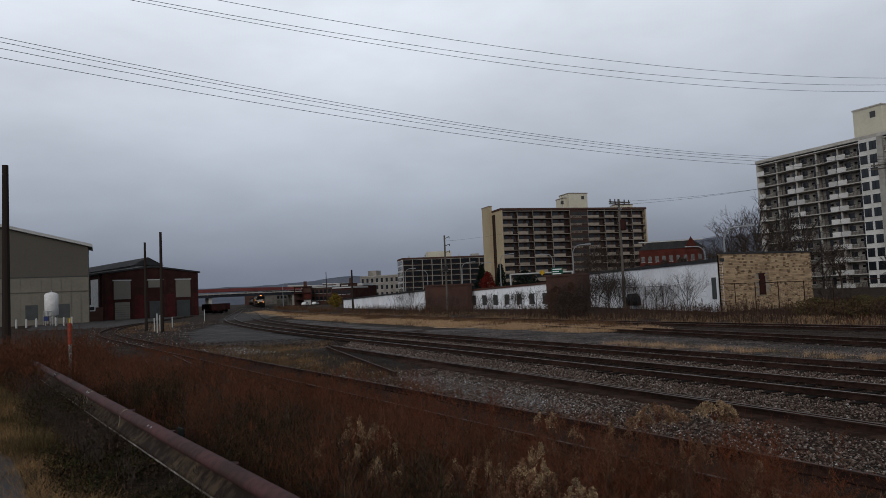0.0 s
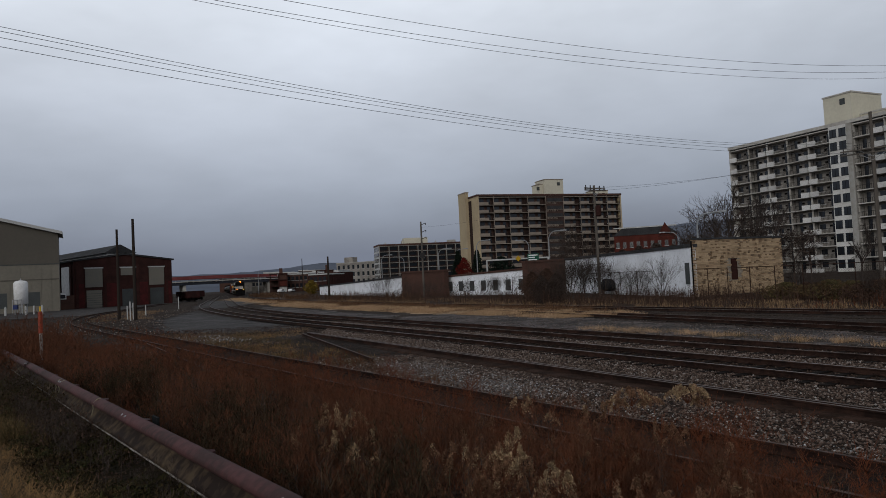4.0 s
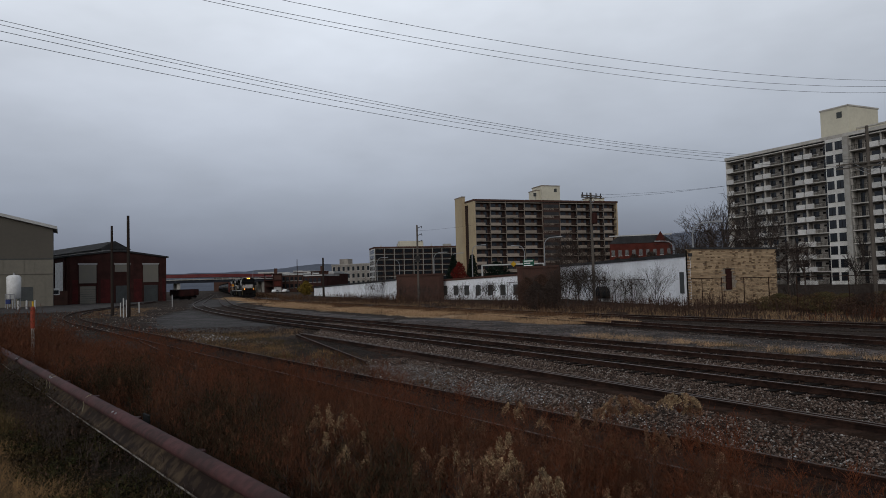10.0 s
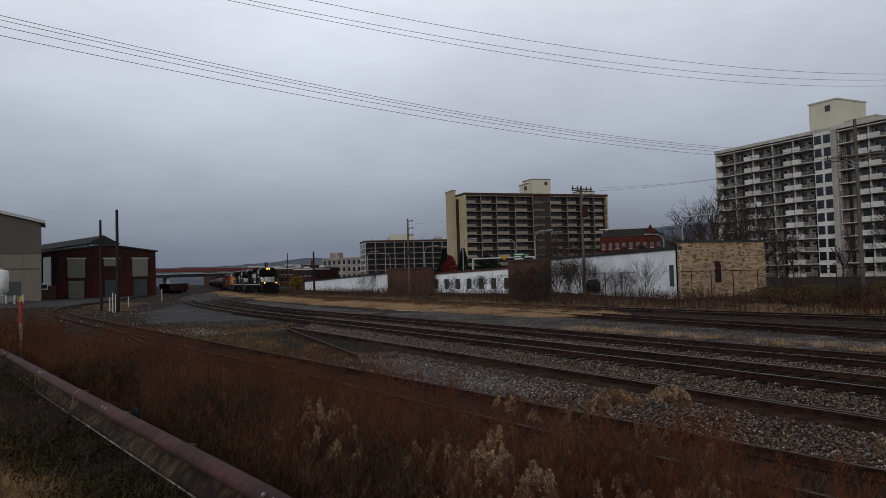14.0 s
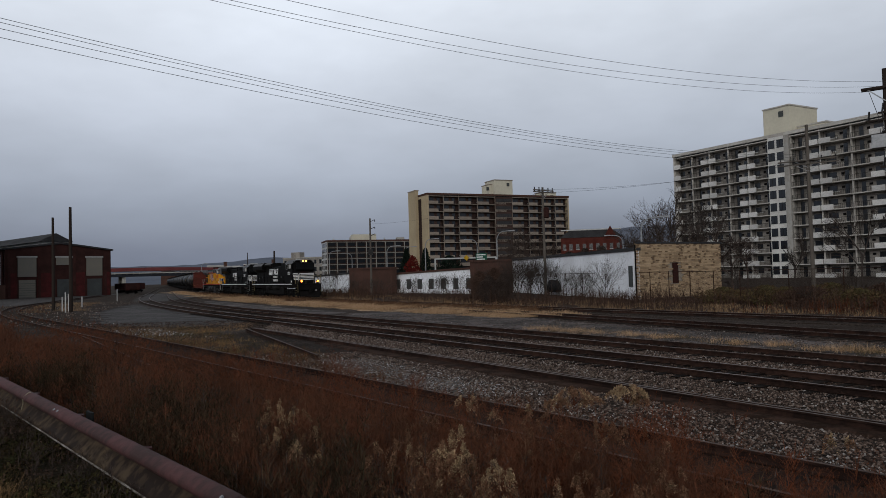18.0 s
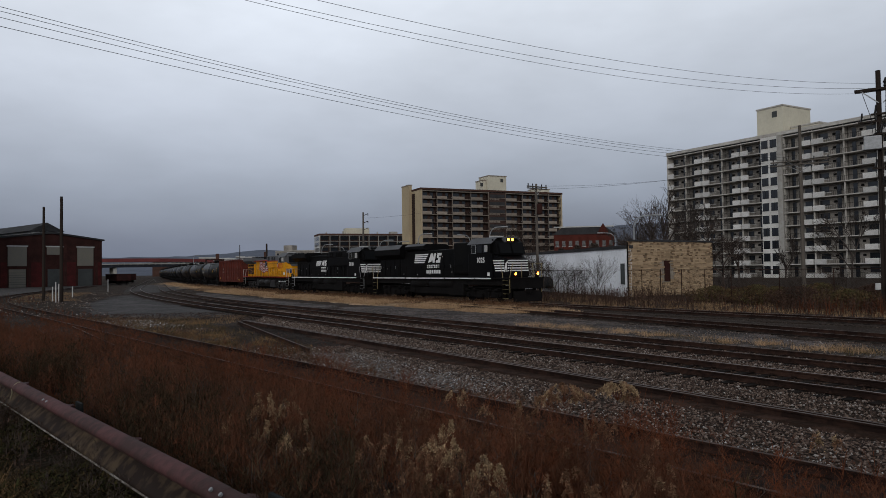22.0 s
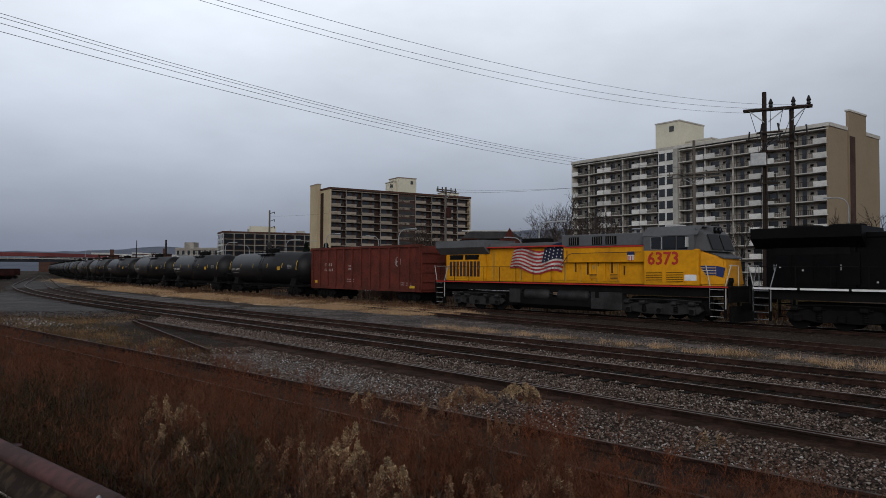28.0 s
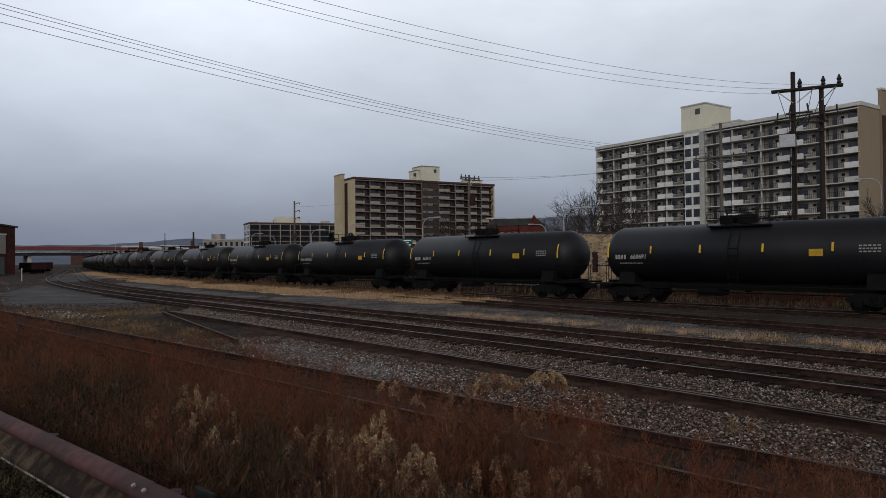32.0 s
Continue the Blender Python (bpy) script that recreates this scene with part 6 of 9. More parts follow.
        decal(ob, "side_emblem", [[(lx, z0), (lx + 0.5 * s, z0 + 0.1), (lx + 0.75 * s, z0 + 0.75 * s), (lx + 0.45 * s, z0 + 0.75 * s)],
                                  [(lx + 0.45 * s, z0 + 0.75 * s), (lx + 0.75 * s, z0 + 0.75 * s), (lx + 0.95 * s, z0), (lx + 0.7 * s, z0)],
                                  [(lx + 0.72 * s, z0), (lx + 0.95 * s, z0), (lx + 1.2 * s, z0 + 0.75 * s), (lx + 0.97 * s, z0 + 0.75 * s)],
                                  [(lx + 1.15 * s, z0), (lx + 1.75 * s, z0), (lx + 1.85 * s, z0 + 0.42 * s), (lx + 1.5 * s, z0 + 0.42 * s), (lx + 1.45 * s, z0 + 0.2 * s), (lx + 1.2 * s, z0 + 0.2 * s)],
                                  [(lx + 1.3 * s, z0 + 0.36 * s), (lx + 1.6 * s, z0 + 0.36 * s), (lx + 1.62 * s, z0 + 0.55 * s), (lx + 1.95 * s, z0 + 0.55 * s), (lx + 2.0 * s, z0 + 0.75 * s), (lx + 1.4 * s, z0 + 0.75 * s)]], M["white"], y_side - 0.03, "white slanted side emblem")
        for bar in text_bars(lx - 0.2 * s, z0 - 0.42 * s, 1.9 * s, 0.26 * s, 7) + text_bars(lx - 0.25 * s, z0 - 0.85 * s, 2.1 * s, 0.28 * s, 8):
            decal(ob, "lettering_bar", [bar], M["white"], y_side - 0.03, "white lettering bar")
        face_text(number, 0.54, M["white"], ob, pose(6.55 + c - (0.0 if emd else 0.6), -1.515, 3.02) @ side_turn, "cab_number", "white painted number on the cab side")
        decal(ob, "data_plates", [[(x, z), (x + 0.08, z), (x + 0.08, z + 0.08), (x, z + 0.08)] for x, z in ((-9.6, 2.6), (-8.6, 2.45), (-5.6, 1.95), (-3.2, 1.9), (-1.2, 1.95), (2.2, 2.1), (0.8, 3.4))], M["pale_trim"], -1.03)
    for o in ob.children:
        if o.name.split(".")[0] not in ("truck", "fuel_tank", "air_reservoir", "equipment_box", "coupler", "plough", "step", "step_edge"):
            o.location.z += 0.17
    return ob


def gondola(paint, top=4.46):
    """A ribbed gondola, tall or low-sided."""
    ob = thing("gondola_car", Matrix(), "oxide-red ribbed steel gondola car with white lettering", "freight car")
    L2 = 7.6
    part("body", box(bmesh.new(), -L2, L2, -1.48, 1.48, 1.05, top - 0.11), paint, ob)
    part("top_chord", box(box(B(-L2 - 0.05, L2 + 0.05, -1.6, -1.42, top - 0.18, top), -L2 - 0.05, L2 + 0.05, 1.42, 1.6, top - 0.18, top), -L2 - 0.08, -L2 + 0.1, -1.6, 1.6, top - 0.18, top), paint, ob)
    part("side_sill", B(-L2, L2, -1.55, 1.55, 0.98, 1.2), paint, ob)
    rib = mesh_of(box(bmesh.new(), -0.08, 0.08, -1.6, -1.46, 1.1, top - 0.16, bevel=0.02), paint, "side_rib")
    for k in range(13):
        piece("side_rib", rib, ob, (-L2 + 0.15 + k * (2 * L2 - 0.3) / 12, 0, 0))
        piece("side_rib", rib, ob, (-L2 + 0.15 + k * (2 * L2 - 0.3) / 12, 0, 0), math.pi)
    for x in (-L2, L2):
        s = 1 if x > 0 else -1
        for z in (q for q in (1.7, 2.4, 3.1, 3.8) if q < top - 0.4):
            part("end_rib", B(min(x, x + s * 0.1), max(x, x + s * 0.1), -1.45, 1.45, z, z + 0.14), paint, ob)
        part("coupler", B(min(x, x + s * 0.75), max(x, x + s * 0.75), -0.15, 0.15, 0.7, 1.0), M["frame_black"], ob)
        part("ladder", rods([((x - s * 0.1, -1.62, z), (x - s * 0.55, -1.62, z)) for z in (1.2, 1.6, 2.0, 2.4, 2.8, 3.2, 3.6, 4.0) if z < top - 0.3] + [((x - s * 0.1, -1.62, 1.0), (x - s * 0.1, -1.62, top - 0.26)), ((x - s * 0.55, -1.62, 1.0), (x - s * 0.55, -1.62, top - 0.26))], 0.02, 5), paint, ob)
        truck(ob, x - s * 1.9, 2, 1.75, 0.46)
    if top < 4:
        return ob
    decal(ob, "reporting_bars", text_bars(-5.5, 2.88, 1.2, 0.26, 4) + text_bars(-5.55, 2.45, 1.35, 0.22, 6), M["lettering"], -1.49, "white lettering bars")
    decal(ob, "data_bars", text_bars(-1.9, 2.8, 0.75, 0.16, 6) + text_bars(-1.9, 2.55, 0.75, 0.16, 6) + text_bars(-2.1, 1.75, 1.1, 0.1, 8) + text_bars(-2.1, 1.58, 1.1, 0.1, 8) + text_bars(4.9, 1.6, 1.8, 0.05, 2) + text_bars(4.9, 1.45, 1.8, 0.05, 2), M["lettering"], -1.49)
    ring = bmesh.new()
    for k in range(20):
        a0, a1 = k * math.tau / 20, (k + 1) * math.tau / 20
        quad(ring, [(4.8 + r * math.cos(a), -1.497, 3.2 + r * math.sin(a)) for r, a in ((0.30, a0), (0.30, a1), (0.38, a1), (0.38, a0))])
    for u0, u1, v0, v1 in ((-0.2, 0.2, -0.04, 0.04), (-0.04, 0.04, -0.2, 0.2), (-0.22, -0.14, -0.2, 0.2), (0.14, 0.22, -0.2, 0.2)):
        quad(ring, [(4.8 + u, -1.497, 3.2 + v) for u, v in ((u0, v0), (u1, v0), (u1, v1), (u0, v1))])
    part("round_emblem", ring, M["lettering"], ob, "white ring emblem")
    decal(ob, "reflector", [[(-7.0, 1.45), (-6.6, 1.45), (-6.6, 1.65), (-7.0, 1.65)], [(6.3, 1.25), (6.9, 1.25), (6.9, 1.42), (6.3, 1.42)]], M["cream"], -1.56)
    return ob


def tank_car(number=""):
    """A black tank car: shell with dished ends, sill, saddle, top fittings, ladder, trucks, marks."""
    ob = thing("tank_car", Matrix(), "long black railway tank car with yellow reflector strips", "tank car", "tank cars of the train")
    r, zc, h = 1.53, 2.72, 8.1
    prof = [(-h, 0.05), (-h + 0.08, 0.55), (-h + 0.3, 1.05), (-h + 0.62, 1.38), (-h + 0.95, r), (-2.7, r), (-2.68, r + 0.012), (2.68, r + 0.012), (2.7, r), (h - 0.95, r), (h - 0.62, 1.38), (h - 0.3, 1.05), (h - 0.08, 0.55), (h, 0.05)]
    part("shell", lathe(bmesh.new(), prof, "x", 36), M["tank"], ob, smooth=True).location = (0, 0, zc)
    part("centre_sill", B(-h - 0.1, h + 0.1, -0.35, 0.35, 0.85, 1.25), M["frame_black"], ob)
    for s in (-1, 1):
        part("saddle", prism(bmesh.new(), [(-1.35, 1.05), (1.35, 1.05), (1.2, 1.75), (-1.2, 1.75)], "x", s * 6.3 - 0.5, s * 6.3 + 0.5), M["frame_black"], ob)
        part("end_platform", B(min(s * 7.1, s * 8.3), max(s * 7.1, s * 8.3), -1.5, 1.5, 1.02, 1.12), M["frame_black"], ob)
        part("coupler", B(min(s * 8.2, s * 9.0), max(s * 8.2, s * 9.0), -0.15, 0.15, 0.7, 1.0), M["frame_black"], ob)
        part("end_railing", rods([((s * 8.25, y, 1.1), (s * 8.25, y, 2.1)) for y in (-1.4, -0.5, 0.5, 1.4)] + [((s * 8.25, -1.4, 2.1), (s * 8.25, 1.4, 2.1)), ((s * 7.2, -1.45, 2.1), (s * 8.25, -1.45, 2.1)), ((s * 7.2, -1.45, 1.1), (s * 7.2, -1.45, 2.1))], 0.02, 5), M["frame_black"], ob)
        truck(ob, s * 6.3, 2, 1.75, 0.46)
    part("side_sill_pipe", rods([((-7.2, -1.35, 1.1), (7.2, -1.35, 1.1)), ((-5.0, -0.9, 0.75), (5.0, -0.9, 0.75))] + [((x, -1.35, 1.1), (x, -0.3, 1.0)) for x in (-4, -1.5, 1.5, 4)], 0.035, 6), M["frame_black"], ob)
    part("brake_gear", B(-2.4, -1.2, -0.7, 0.4, 0.55, 0.95, bevel=0.04), M["frame_black"], ob)
    part("bottom_outlet", lathe(bmesh.new(), [(0.75, 0.15), (0.95, 0.22), (1.25, 0.3)], "z", 10), M["frame_black"], ob)
    part("manway", lathe(bmesh.new(), [(zc + r - 0.05, 0.5), (zc + r + 0.38, 0.5), (zc + r + 0.42, 0.38), (zc + r + 0.5, 0.1)], "z", 16), M["frame_black"], ob)
    part("valve_bonnet", B(-1.3, -0.6, -0.35, 0.35, zc + r - 0.05, zc + r + 0.4, bevel=0.05), M["frame_black"], ob)
    part("top_platform", box(B(-1.6, 1.6, -1.05, -0.6, zc + 1.32, zc + 1.38), -1.6, 1.6, 0.6, 1.05, zc + 1.32, zc + 1.38), M["frame_black"], ob)
    pts = [(x, y) for x in (-1.6, -0.55, 0.55, 1.6) for y in (-1.05, 1.05)]
    part("top_railing", rods([((x, y, zc + 1.3), (x, y, zc + 2.1)) for x, y in pts] + [((-1.6, y, zc + 2.1), (1.6, y, zc + 2.1)) for y in (-1.05, 1.05)] + [((-1.6, y, zc + 1.75), (1.6, y, zc + 1.75)) for y in (-1.05, 1.05)], 0.022, 5), M["frame_black"], ob)
    part("ladder", rods([((x, -1.58, 1.1), (x, -1.58, zc + 0.3)) for x in (-0.25, 0.25)] + [((x, -1.58, zc + 0.3), (x, -1.1, zc + 1.35)) for x in (-0.25, 0.25)] + [((-0.25, -1.58, 1.2 + k * 0.35), (0.25, -1.58, 1.2 + k * 0.35)) for k in range(6)], 0.018, 5), M["frame_black"], ob)

    def band(x0, x1, z0, z1, material, name, label=""):
        bm = bmesh.new()
        n = 5
        for k in range(n):
            za, zb = z0 + (z1 - z0) * k / n, z0 + (z1 - z0) * (k + 1) / n
            quad(bm, [(x, -math.sqrt(max((r + 0.02) ** 2 - (z - zc) ** 2, 0)), z) for x, z in ((x0, za), (x1, za), (x1, zb), (x0, zb))])
        return part(name, bm, material, ob, label)
    for x in (-7.35, -4.6, -1.75, 1.45, 4.55, 7.35):
        tall = abs(x) > 7
        band(x - 0.05, x + 0.05, 2.75 if not tall else 2.55, 3.15 if not tall else 3.4, M["cream"], "reflector_strip", "yellow reflector strip")
    band(3.55, 4.15, 2.54, 2.86, M["placard"], "hazard_placard", "yellow placard")
    for x0, z0, w, n in ((-6.85, 2.45, 0.75, 4), (5.6, 2.95, 0.9, 5), (5.6, 2.82, 0.9, 6), (5.6, 2.69, 0.9, 5), (-6.6, 2.2, 1.5, 9)):
        for k in range(n):
            band(x0 + k * w / n, x0 + (k + 0.7) * w / n, z0, z0 + (0.24 if z0 == 2.45 else 0.06), M["tank_mark"] if z0 == 2.45 else M["tank_mark"], "lettering_bar")
    if number:
        face_text(number, 0.34, M["tank_mark"], ob, pose(-5.35, -1.56, 2.57) @ pose(0, 0, 0, 84, 0, 0), "car_number", "white painted number", thick=0.01)
    else:
        for k in range(6):
            band(-5.95 + k * 0.21, -5.80 + k * 0.21, 2.45, 2.69, M["tank_mark"], "lettering_bar")
    return ob


VEHICLES = [  # thing, distance of its middle behind the train's nose
    (locomotive("black freight locomotive with lit headlights and white stripes", M["black"], M["black"], "emd", "1025", M["rail_cream"], lit=True), 11.3),
    (locomotive("black freight locomotive with white emblem, second in the train", M["black"], M["black"], "ge", "7618", M["galv"]), 33.8),
    (locomotive("yellow freight locomotive with grey roof and painted flag", M["yellow"], M["grey_paint"], "yellow", "6373", M["pale_trim"]), 56.05),
    (gondola(M["gondola"]), 75.95),
]
first_tank = tank_car("660691")
VEHICLES.append((first_tank, 93.7))
VEHICLES.append((tank_car("663610"), 93.7 + 18.416))
plain_tank = tank_car()
VEHICLES.append((plain_tank, 93.7 + 2 * 18.416))
for k in range(3, 18):
    VEHICLES.append((copy_thing(plain_tank, Matrix()), 93.7 + k * 18.416))


def nose_at(t):
    """Distance along the main line of the train's nose."""
    ease = float(np.interp(t, (18.0, 20.0, 21.0, 22.0, 23.0, 24.0, 27.0, 28.0, 29.0, 30.0, 31.0, 32.0), (1.45, 1.3, 1.0, 0.65, 0.3, 0.05, 0.0, -0.15, -0.25, -0.15, 0.05, 0.3)))
    if t < 22.0:
        return 56.49 + 10.78 * (22.0 - t) + 0.022 * (22.0 - t) ** 2 + ease
    return 284.75 - 10.348 * t - 0.068 * (t - 19.0) ** 2 + ease


def place_on_main(s):
    x, y = np.interp(s, LINE["main"][:, 0], LINE["main"][:, 1]), np.interp(s, LINE["main"][:, 0], LINE["main"][:, 2])
    return float(x), float(y)


def vehicle_pose(s, half=6.5):
    x0, y0 = place_on_main(s - half)
    x1, y1 = place_on_main(s + half)
    return pose((x0 + x1) / 2, (y0 + y1) / 2, RAIL_TOP, 0, 0, math.degrees(math.atan2(y0 - y1, x0 - x1)))

# ---------------------------------------------------------------- guardrail, marker, poles and wires


def guardrail():
    """A W-beam guardrail of weathering steel on posts, beside the camera."""
    ob = thing("guardrail", Matrix(), "rust-brown steel guardrail with a paler lower half and edge", "guardrail")
    a, b = Vector((4.35, -3.35, 1.565)), Vector((-9.96, 17.21, 1.565))
    d = (b - a).normalized()
    n = Vector((-d.y, d.x, 0))  # towards the road
    yaw = math.atan2(d.y, d.x)
    prof = [(u, v * 0.76) for u, v in [(0.00, 0.02), (0.035, 0.012), (0.075, -0.02), (0.085, -0.055), (0.075, -0.09), (0.03, -0.118), (-0.012, -0.138), (-0.016, -0.165), (0.012, -0.20), (0.045, -0.245), (0.075, -0.29), (0.095, -0.318), (0.108, -0.326)]]
    length = (b - a).length
    joints = (1.5, 5.25, 8.95, 12.65, 16.35, 20.05, length)
    for k in range(6):
        s0, s1 = joints[k] - (0.12 if k else 0), joints[k + 1]
        lift = 0.006 * (k % 2)
        for nm, rng_, mt, lab in (("beam", range(0, 7), M["guard"], ""), ("lower_beam", range(6, 12), M["guard_pale"], "pale tan lower half of the beam"), ("lower_edge", range(11, 13), M["guard_edge"], "lower edge of the beam, caught sky light put into its pale colour")):
            bm = bmesh.new()
            rows = []
            m = 8
            for q in range(m + 1):
                c = a + d * (s0 + (s1 - s0) * q / m)
                wob = 0.012 * math.sin(k * 1.7 + q * 0.5)
                out = [c + n * (prof[j][0] + lift + wob) + Vector((0, 0, prof[j][1] + wob * 0.6)) for j in rng_]
                inn = [c + n * (prof[j][0] - 0.006 + lift + wob) + Vector((0, 0, prof[j][1] + wob * 0.6)) for j in reversed(rng_)]
                rows.append([bm.verts.new(p) for p in out + inn])
            for r0, r1 in zip(rows, rows[1:]):
                for j in range(len(r0)):
                    bm.faces.new((r0[j], r0[(j + 1) % len(r0)], r1[(j + 1) % len(r0)], r1[j]))
            bmesh.ops.recalc_face_normals(bm, faces=bm.faces[:])
            part(nm, bm, mt, ob, lab, smooth=True)
        p = a + d * s1
        up = (n * 0.62 + Vector((0, 0, 0.78))).normalized()
        for ds in (-0.16, -0.04):
            q = p + d * ds + n * 0.068 + Vector((0, 0, -0.004))
            part("bolt", rods([(q, q + up * 0.012)], 0.012, 10), M["galv"], ob)
            q = p + d * ds + n * 0.045 + Vector((0, 0, -0.195))
            part("bolt", rods([(q, q + n * 0.01)], 0.012, 8), M["guard_pale"], ob)
    for k in range(12):
        p = a + d * (1.35 + k * 1.905)
        g = float(ground_z(p.x - n.x * 0.15, p.y - n.y * 0.15))
        post = part("post", rods([((p.x - n.x * 0.16, p.y - n.y * 0.16, g - 0.3), (p.x - n.x * 0.16, p.y - n.y * 0.16, 1.46))], 0.07, 8), M["guard"], ob)
        part("block", rods([(p - n * 0.12 + Vector((0, 0, -0.15)), p - n * 0.03 + Vector((0, 0, -0.14)))], 0.06, 6), M["guard"], ob)
    # pale wire straps bent over the beam, and loose ends that hang from it
    for s, hang in ((13.86, 0.13), (16.4, 0.16), (16.15, 0.10)):
        q = a + d * s
        part("wire_strap", tube([q + n * u + d * w + Vector((0, 0, v)) for u, v, w in ((0.02, 0.022, 0.0), (0.05, 0.012, 0.01), (0.082, -0.02, 0.02), (0.094, -0.055, 0.03), (0.086, -0.09, 0.02 + hang * 0.2), (0.075 + hang * 0.15, -0.10 - hang * 0.5, 0.03 + hang * 0.5))], 0.006, 6), M["strip_yellow"], ob, "pale bent wire strap")
    # grey flanges that stand up behind the beam
    for s in (8.55, 12.2):
        e = a + d * s - n * 0.13
        part("back_plate", B(-0.085, 0.085, -0.012, 0.012, -0.25, 0.005, bevel=0.004), M["plate_grey"], ob).matrix_local = Matrix.Translation(e) @ pose(0, 0, 0, 0, 0, math.degrees(yaw))


guardrail()

at = polar(-27.73, 18.0)
ob = thing("marker_post", pose(at.x, at.y, 0), "orange and white plastic marker post among the weeds", "marker post")
part("post", lathe(bmesh.new(), [(0.7, 0.034), (2.0, 0.034)], "z", 10), M["scuffed"], ob, "scuffed white lower post")
part("sleeve", lathe(bmesh.new(), [(1.95, 0.047), (2.40, 0.047), (2.43, 0.03)], "z", 10), M["orange"], ob, "orange sleeve")
part("cap", lathe(bmesh.new(), [(2.42, 0.02), (2.54, 0.02)], "z", 8), M["cream"], ob)


def pole(az, dist, top_el, r=0.16, arm=0.0, arms=((0.6,),), material="pole", label="weathered wooden utility pole", base=0.0, turn=0.0, lean=0.0, fittings=True):
    at = polar(az, dist)
    top = EYE + dist * math.tan(radians(top_el))
    ob = thing("utility_pole", pose(at.x, at.y, 0, 0, lean, turn - az), label, "utility pole", "poles along the yard")
    part("shaft", rod(bmesh.new(), (0, 0, base - 0.5), (0, 0, top), r, r * 0.68, 10), M[material], ob)
    if arm:
        for dz in arms[0]:
            z = top - dz
            part("crossarm", B(-arm, arm, -0.2, -0.08, z - 0.06, z + 0.06), M[material], ob)
            part("brace", rods([((-arm * 0.45, -0.14, z), (0, -0.14, z - 0.7)), ((arm * 0.45, -0.14, z), (0, -0.14, z - 0.7))], 0.025, 5), M["galv"], ob)
            if fittings:
                for q in (-0.9, -0.45, 0.45, 0.9):
                    part("insulator", lathe(bmesh.new(), [(z + 0.05, 0.03), (z + 0.12, 0.07), (z + 0.2, 0.05), (z + 0.27, 0.07), (z + 0.33, 0.03)], "z", 8), M["insulator"], ob).location = (q * arm, -0.14, 0)
    return ob, top


pole(-31.58, 38, 10.12, 0.19)
pole(-22.7, 86, 4.76, 0.17, label="plain bare wooden pole without arms")
pole(-21.6, 80, 5.52, 0.19, label="plain bare wooden pole without arms")
p_ob, p_top = pole(14.28, 78, 6.71, 0.17, 1.6, ((0.35, 0.55),), "pole_grey", "grey-brown wooden utility pole with a pair of crossarms", turn=48)
part("transformer", lathe(bmesh.new(), [(p_top - 3.4, 0.2), (p_top - 3.3, 0.3), (p_top - 2.3, 0.3), (p_top - 2.2, 0.15)], "z", 12), M["brick"], p_ob, "rusty transformer can").location = (0, -0.45, 0)
p_ob, p_top = pole(0.3, 105, 4.64, 0.17, material="pole_grey", label="grey wooden pole with side brackets")
for k, dz in enumerate((0.5, 1.6, 2.6)):
    part("bracket", rods([((0, 0, p_top - dz), (0.7, 0, p_top - dz + 0.3)), ((0.7, 0, p_top - dz + 0.3), (0.7, 0, p_top - dz))], 0.05, 6), M["insulator"], p_ob)
part("cable_box", B(-0.35, 0.35, -0.4, 0.3, p_top - 5.4, p_top - 4.6), M["insulator"], p_ob)
pole(-7.27, 160, 2.18, 0.26, label="dark plain wooden pole")
pole(-9.3, 320, 2.1, 0.22, label="dark distant wooden pole")
p_ob, d_top = pole(33.62, 75, 9.94, 0.2, 2.6, ((3.35, 3.7),), "pole_grey", "grey-brown wooden pole with a wide double crossarm", turn=-10)

# ---- the twin-pole frame beyond the main line
c = polar(38.55, 46)
twin = thing("twin_pole_frame", pose(c.x, c.y, 0, 0, 0, -40), "tall twin wooden poles with a crossarm, insulators and transformer", "utility pole", "poles along the yard")
t1, t2 = EYE + 46 * math.tan(radians(13.08)), EYE + 46 * math.tan(radians(11.87))
part("shaft", rod(bmesh.new(), (0, 0, -0.5), (0, 0, t1), 0.16, 0.125, 12), M["pole"], twin)
part("shaft", rod(bmesh.new(), (1.45, 0.1, -0.5), (1.45, 0.1, t2), 0.16, 0.125, 12), M["pole"], twin)
za = EYE + 46 * math.tan(radians(11.85))
for y in (-0.2, 0.2):
    part("crossarm", B(-1.15, 2.55, y - 0.05, y + 0.05, za - 0.07, za + 0.05), M["pole"], twin)
part("brace", rods([((-0.9, -0.2, za), (0, -0.2, za - 0.8)), ((2.3, -0.2, za), (1.45, -0.2, za - 0.8)), ((0.2, -0.2, za - 0.8), (1.2, -0.2, za))], 0.03, 5), M["galv"], twin)
for x in (0.35, 1.55, 2.35):
    part("insulator", lathe(bmesh.new(), [(za + 0.06, 0.04), (za + 0.15, 0.13), (za + 0.28, 0.09), (za + 0.36, 0.14), (za + 0.5, 0.08), (za + 0.62, 0.04)], "z", 10), M["insulator"], twin).location = (x, 0, 0)
zt = EYE + 46 * math.tan(radians(8.2))
part("transformer", box(bmesh.new(), -0.75, 0.1, -0.75, -0.25, zt - 0.4, zt + 0.35, bevel=0.04), M["galv"], twin, "pale grey transformer box")
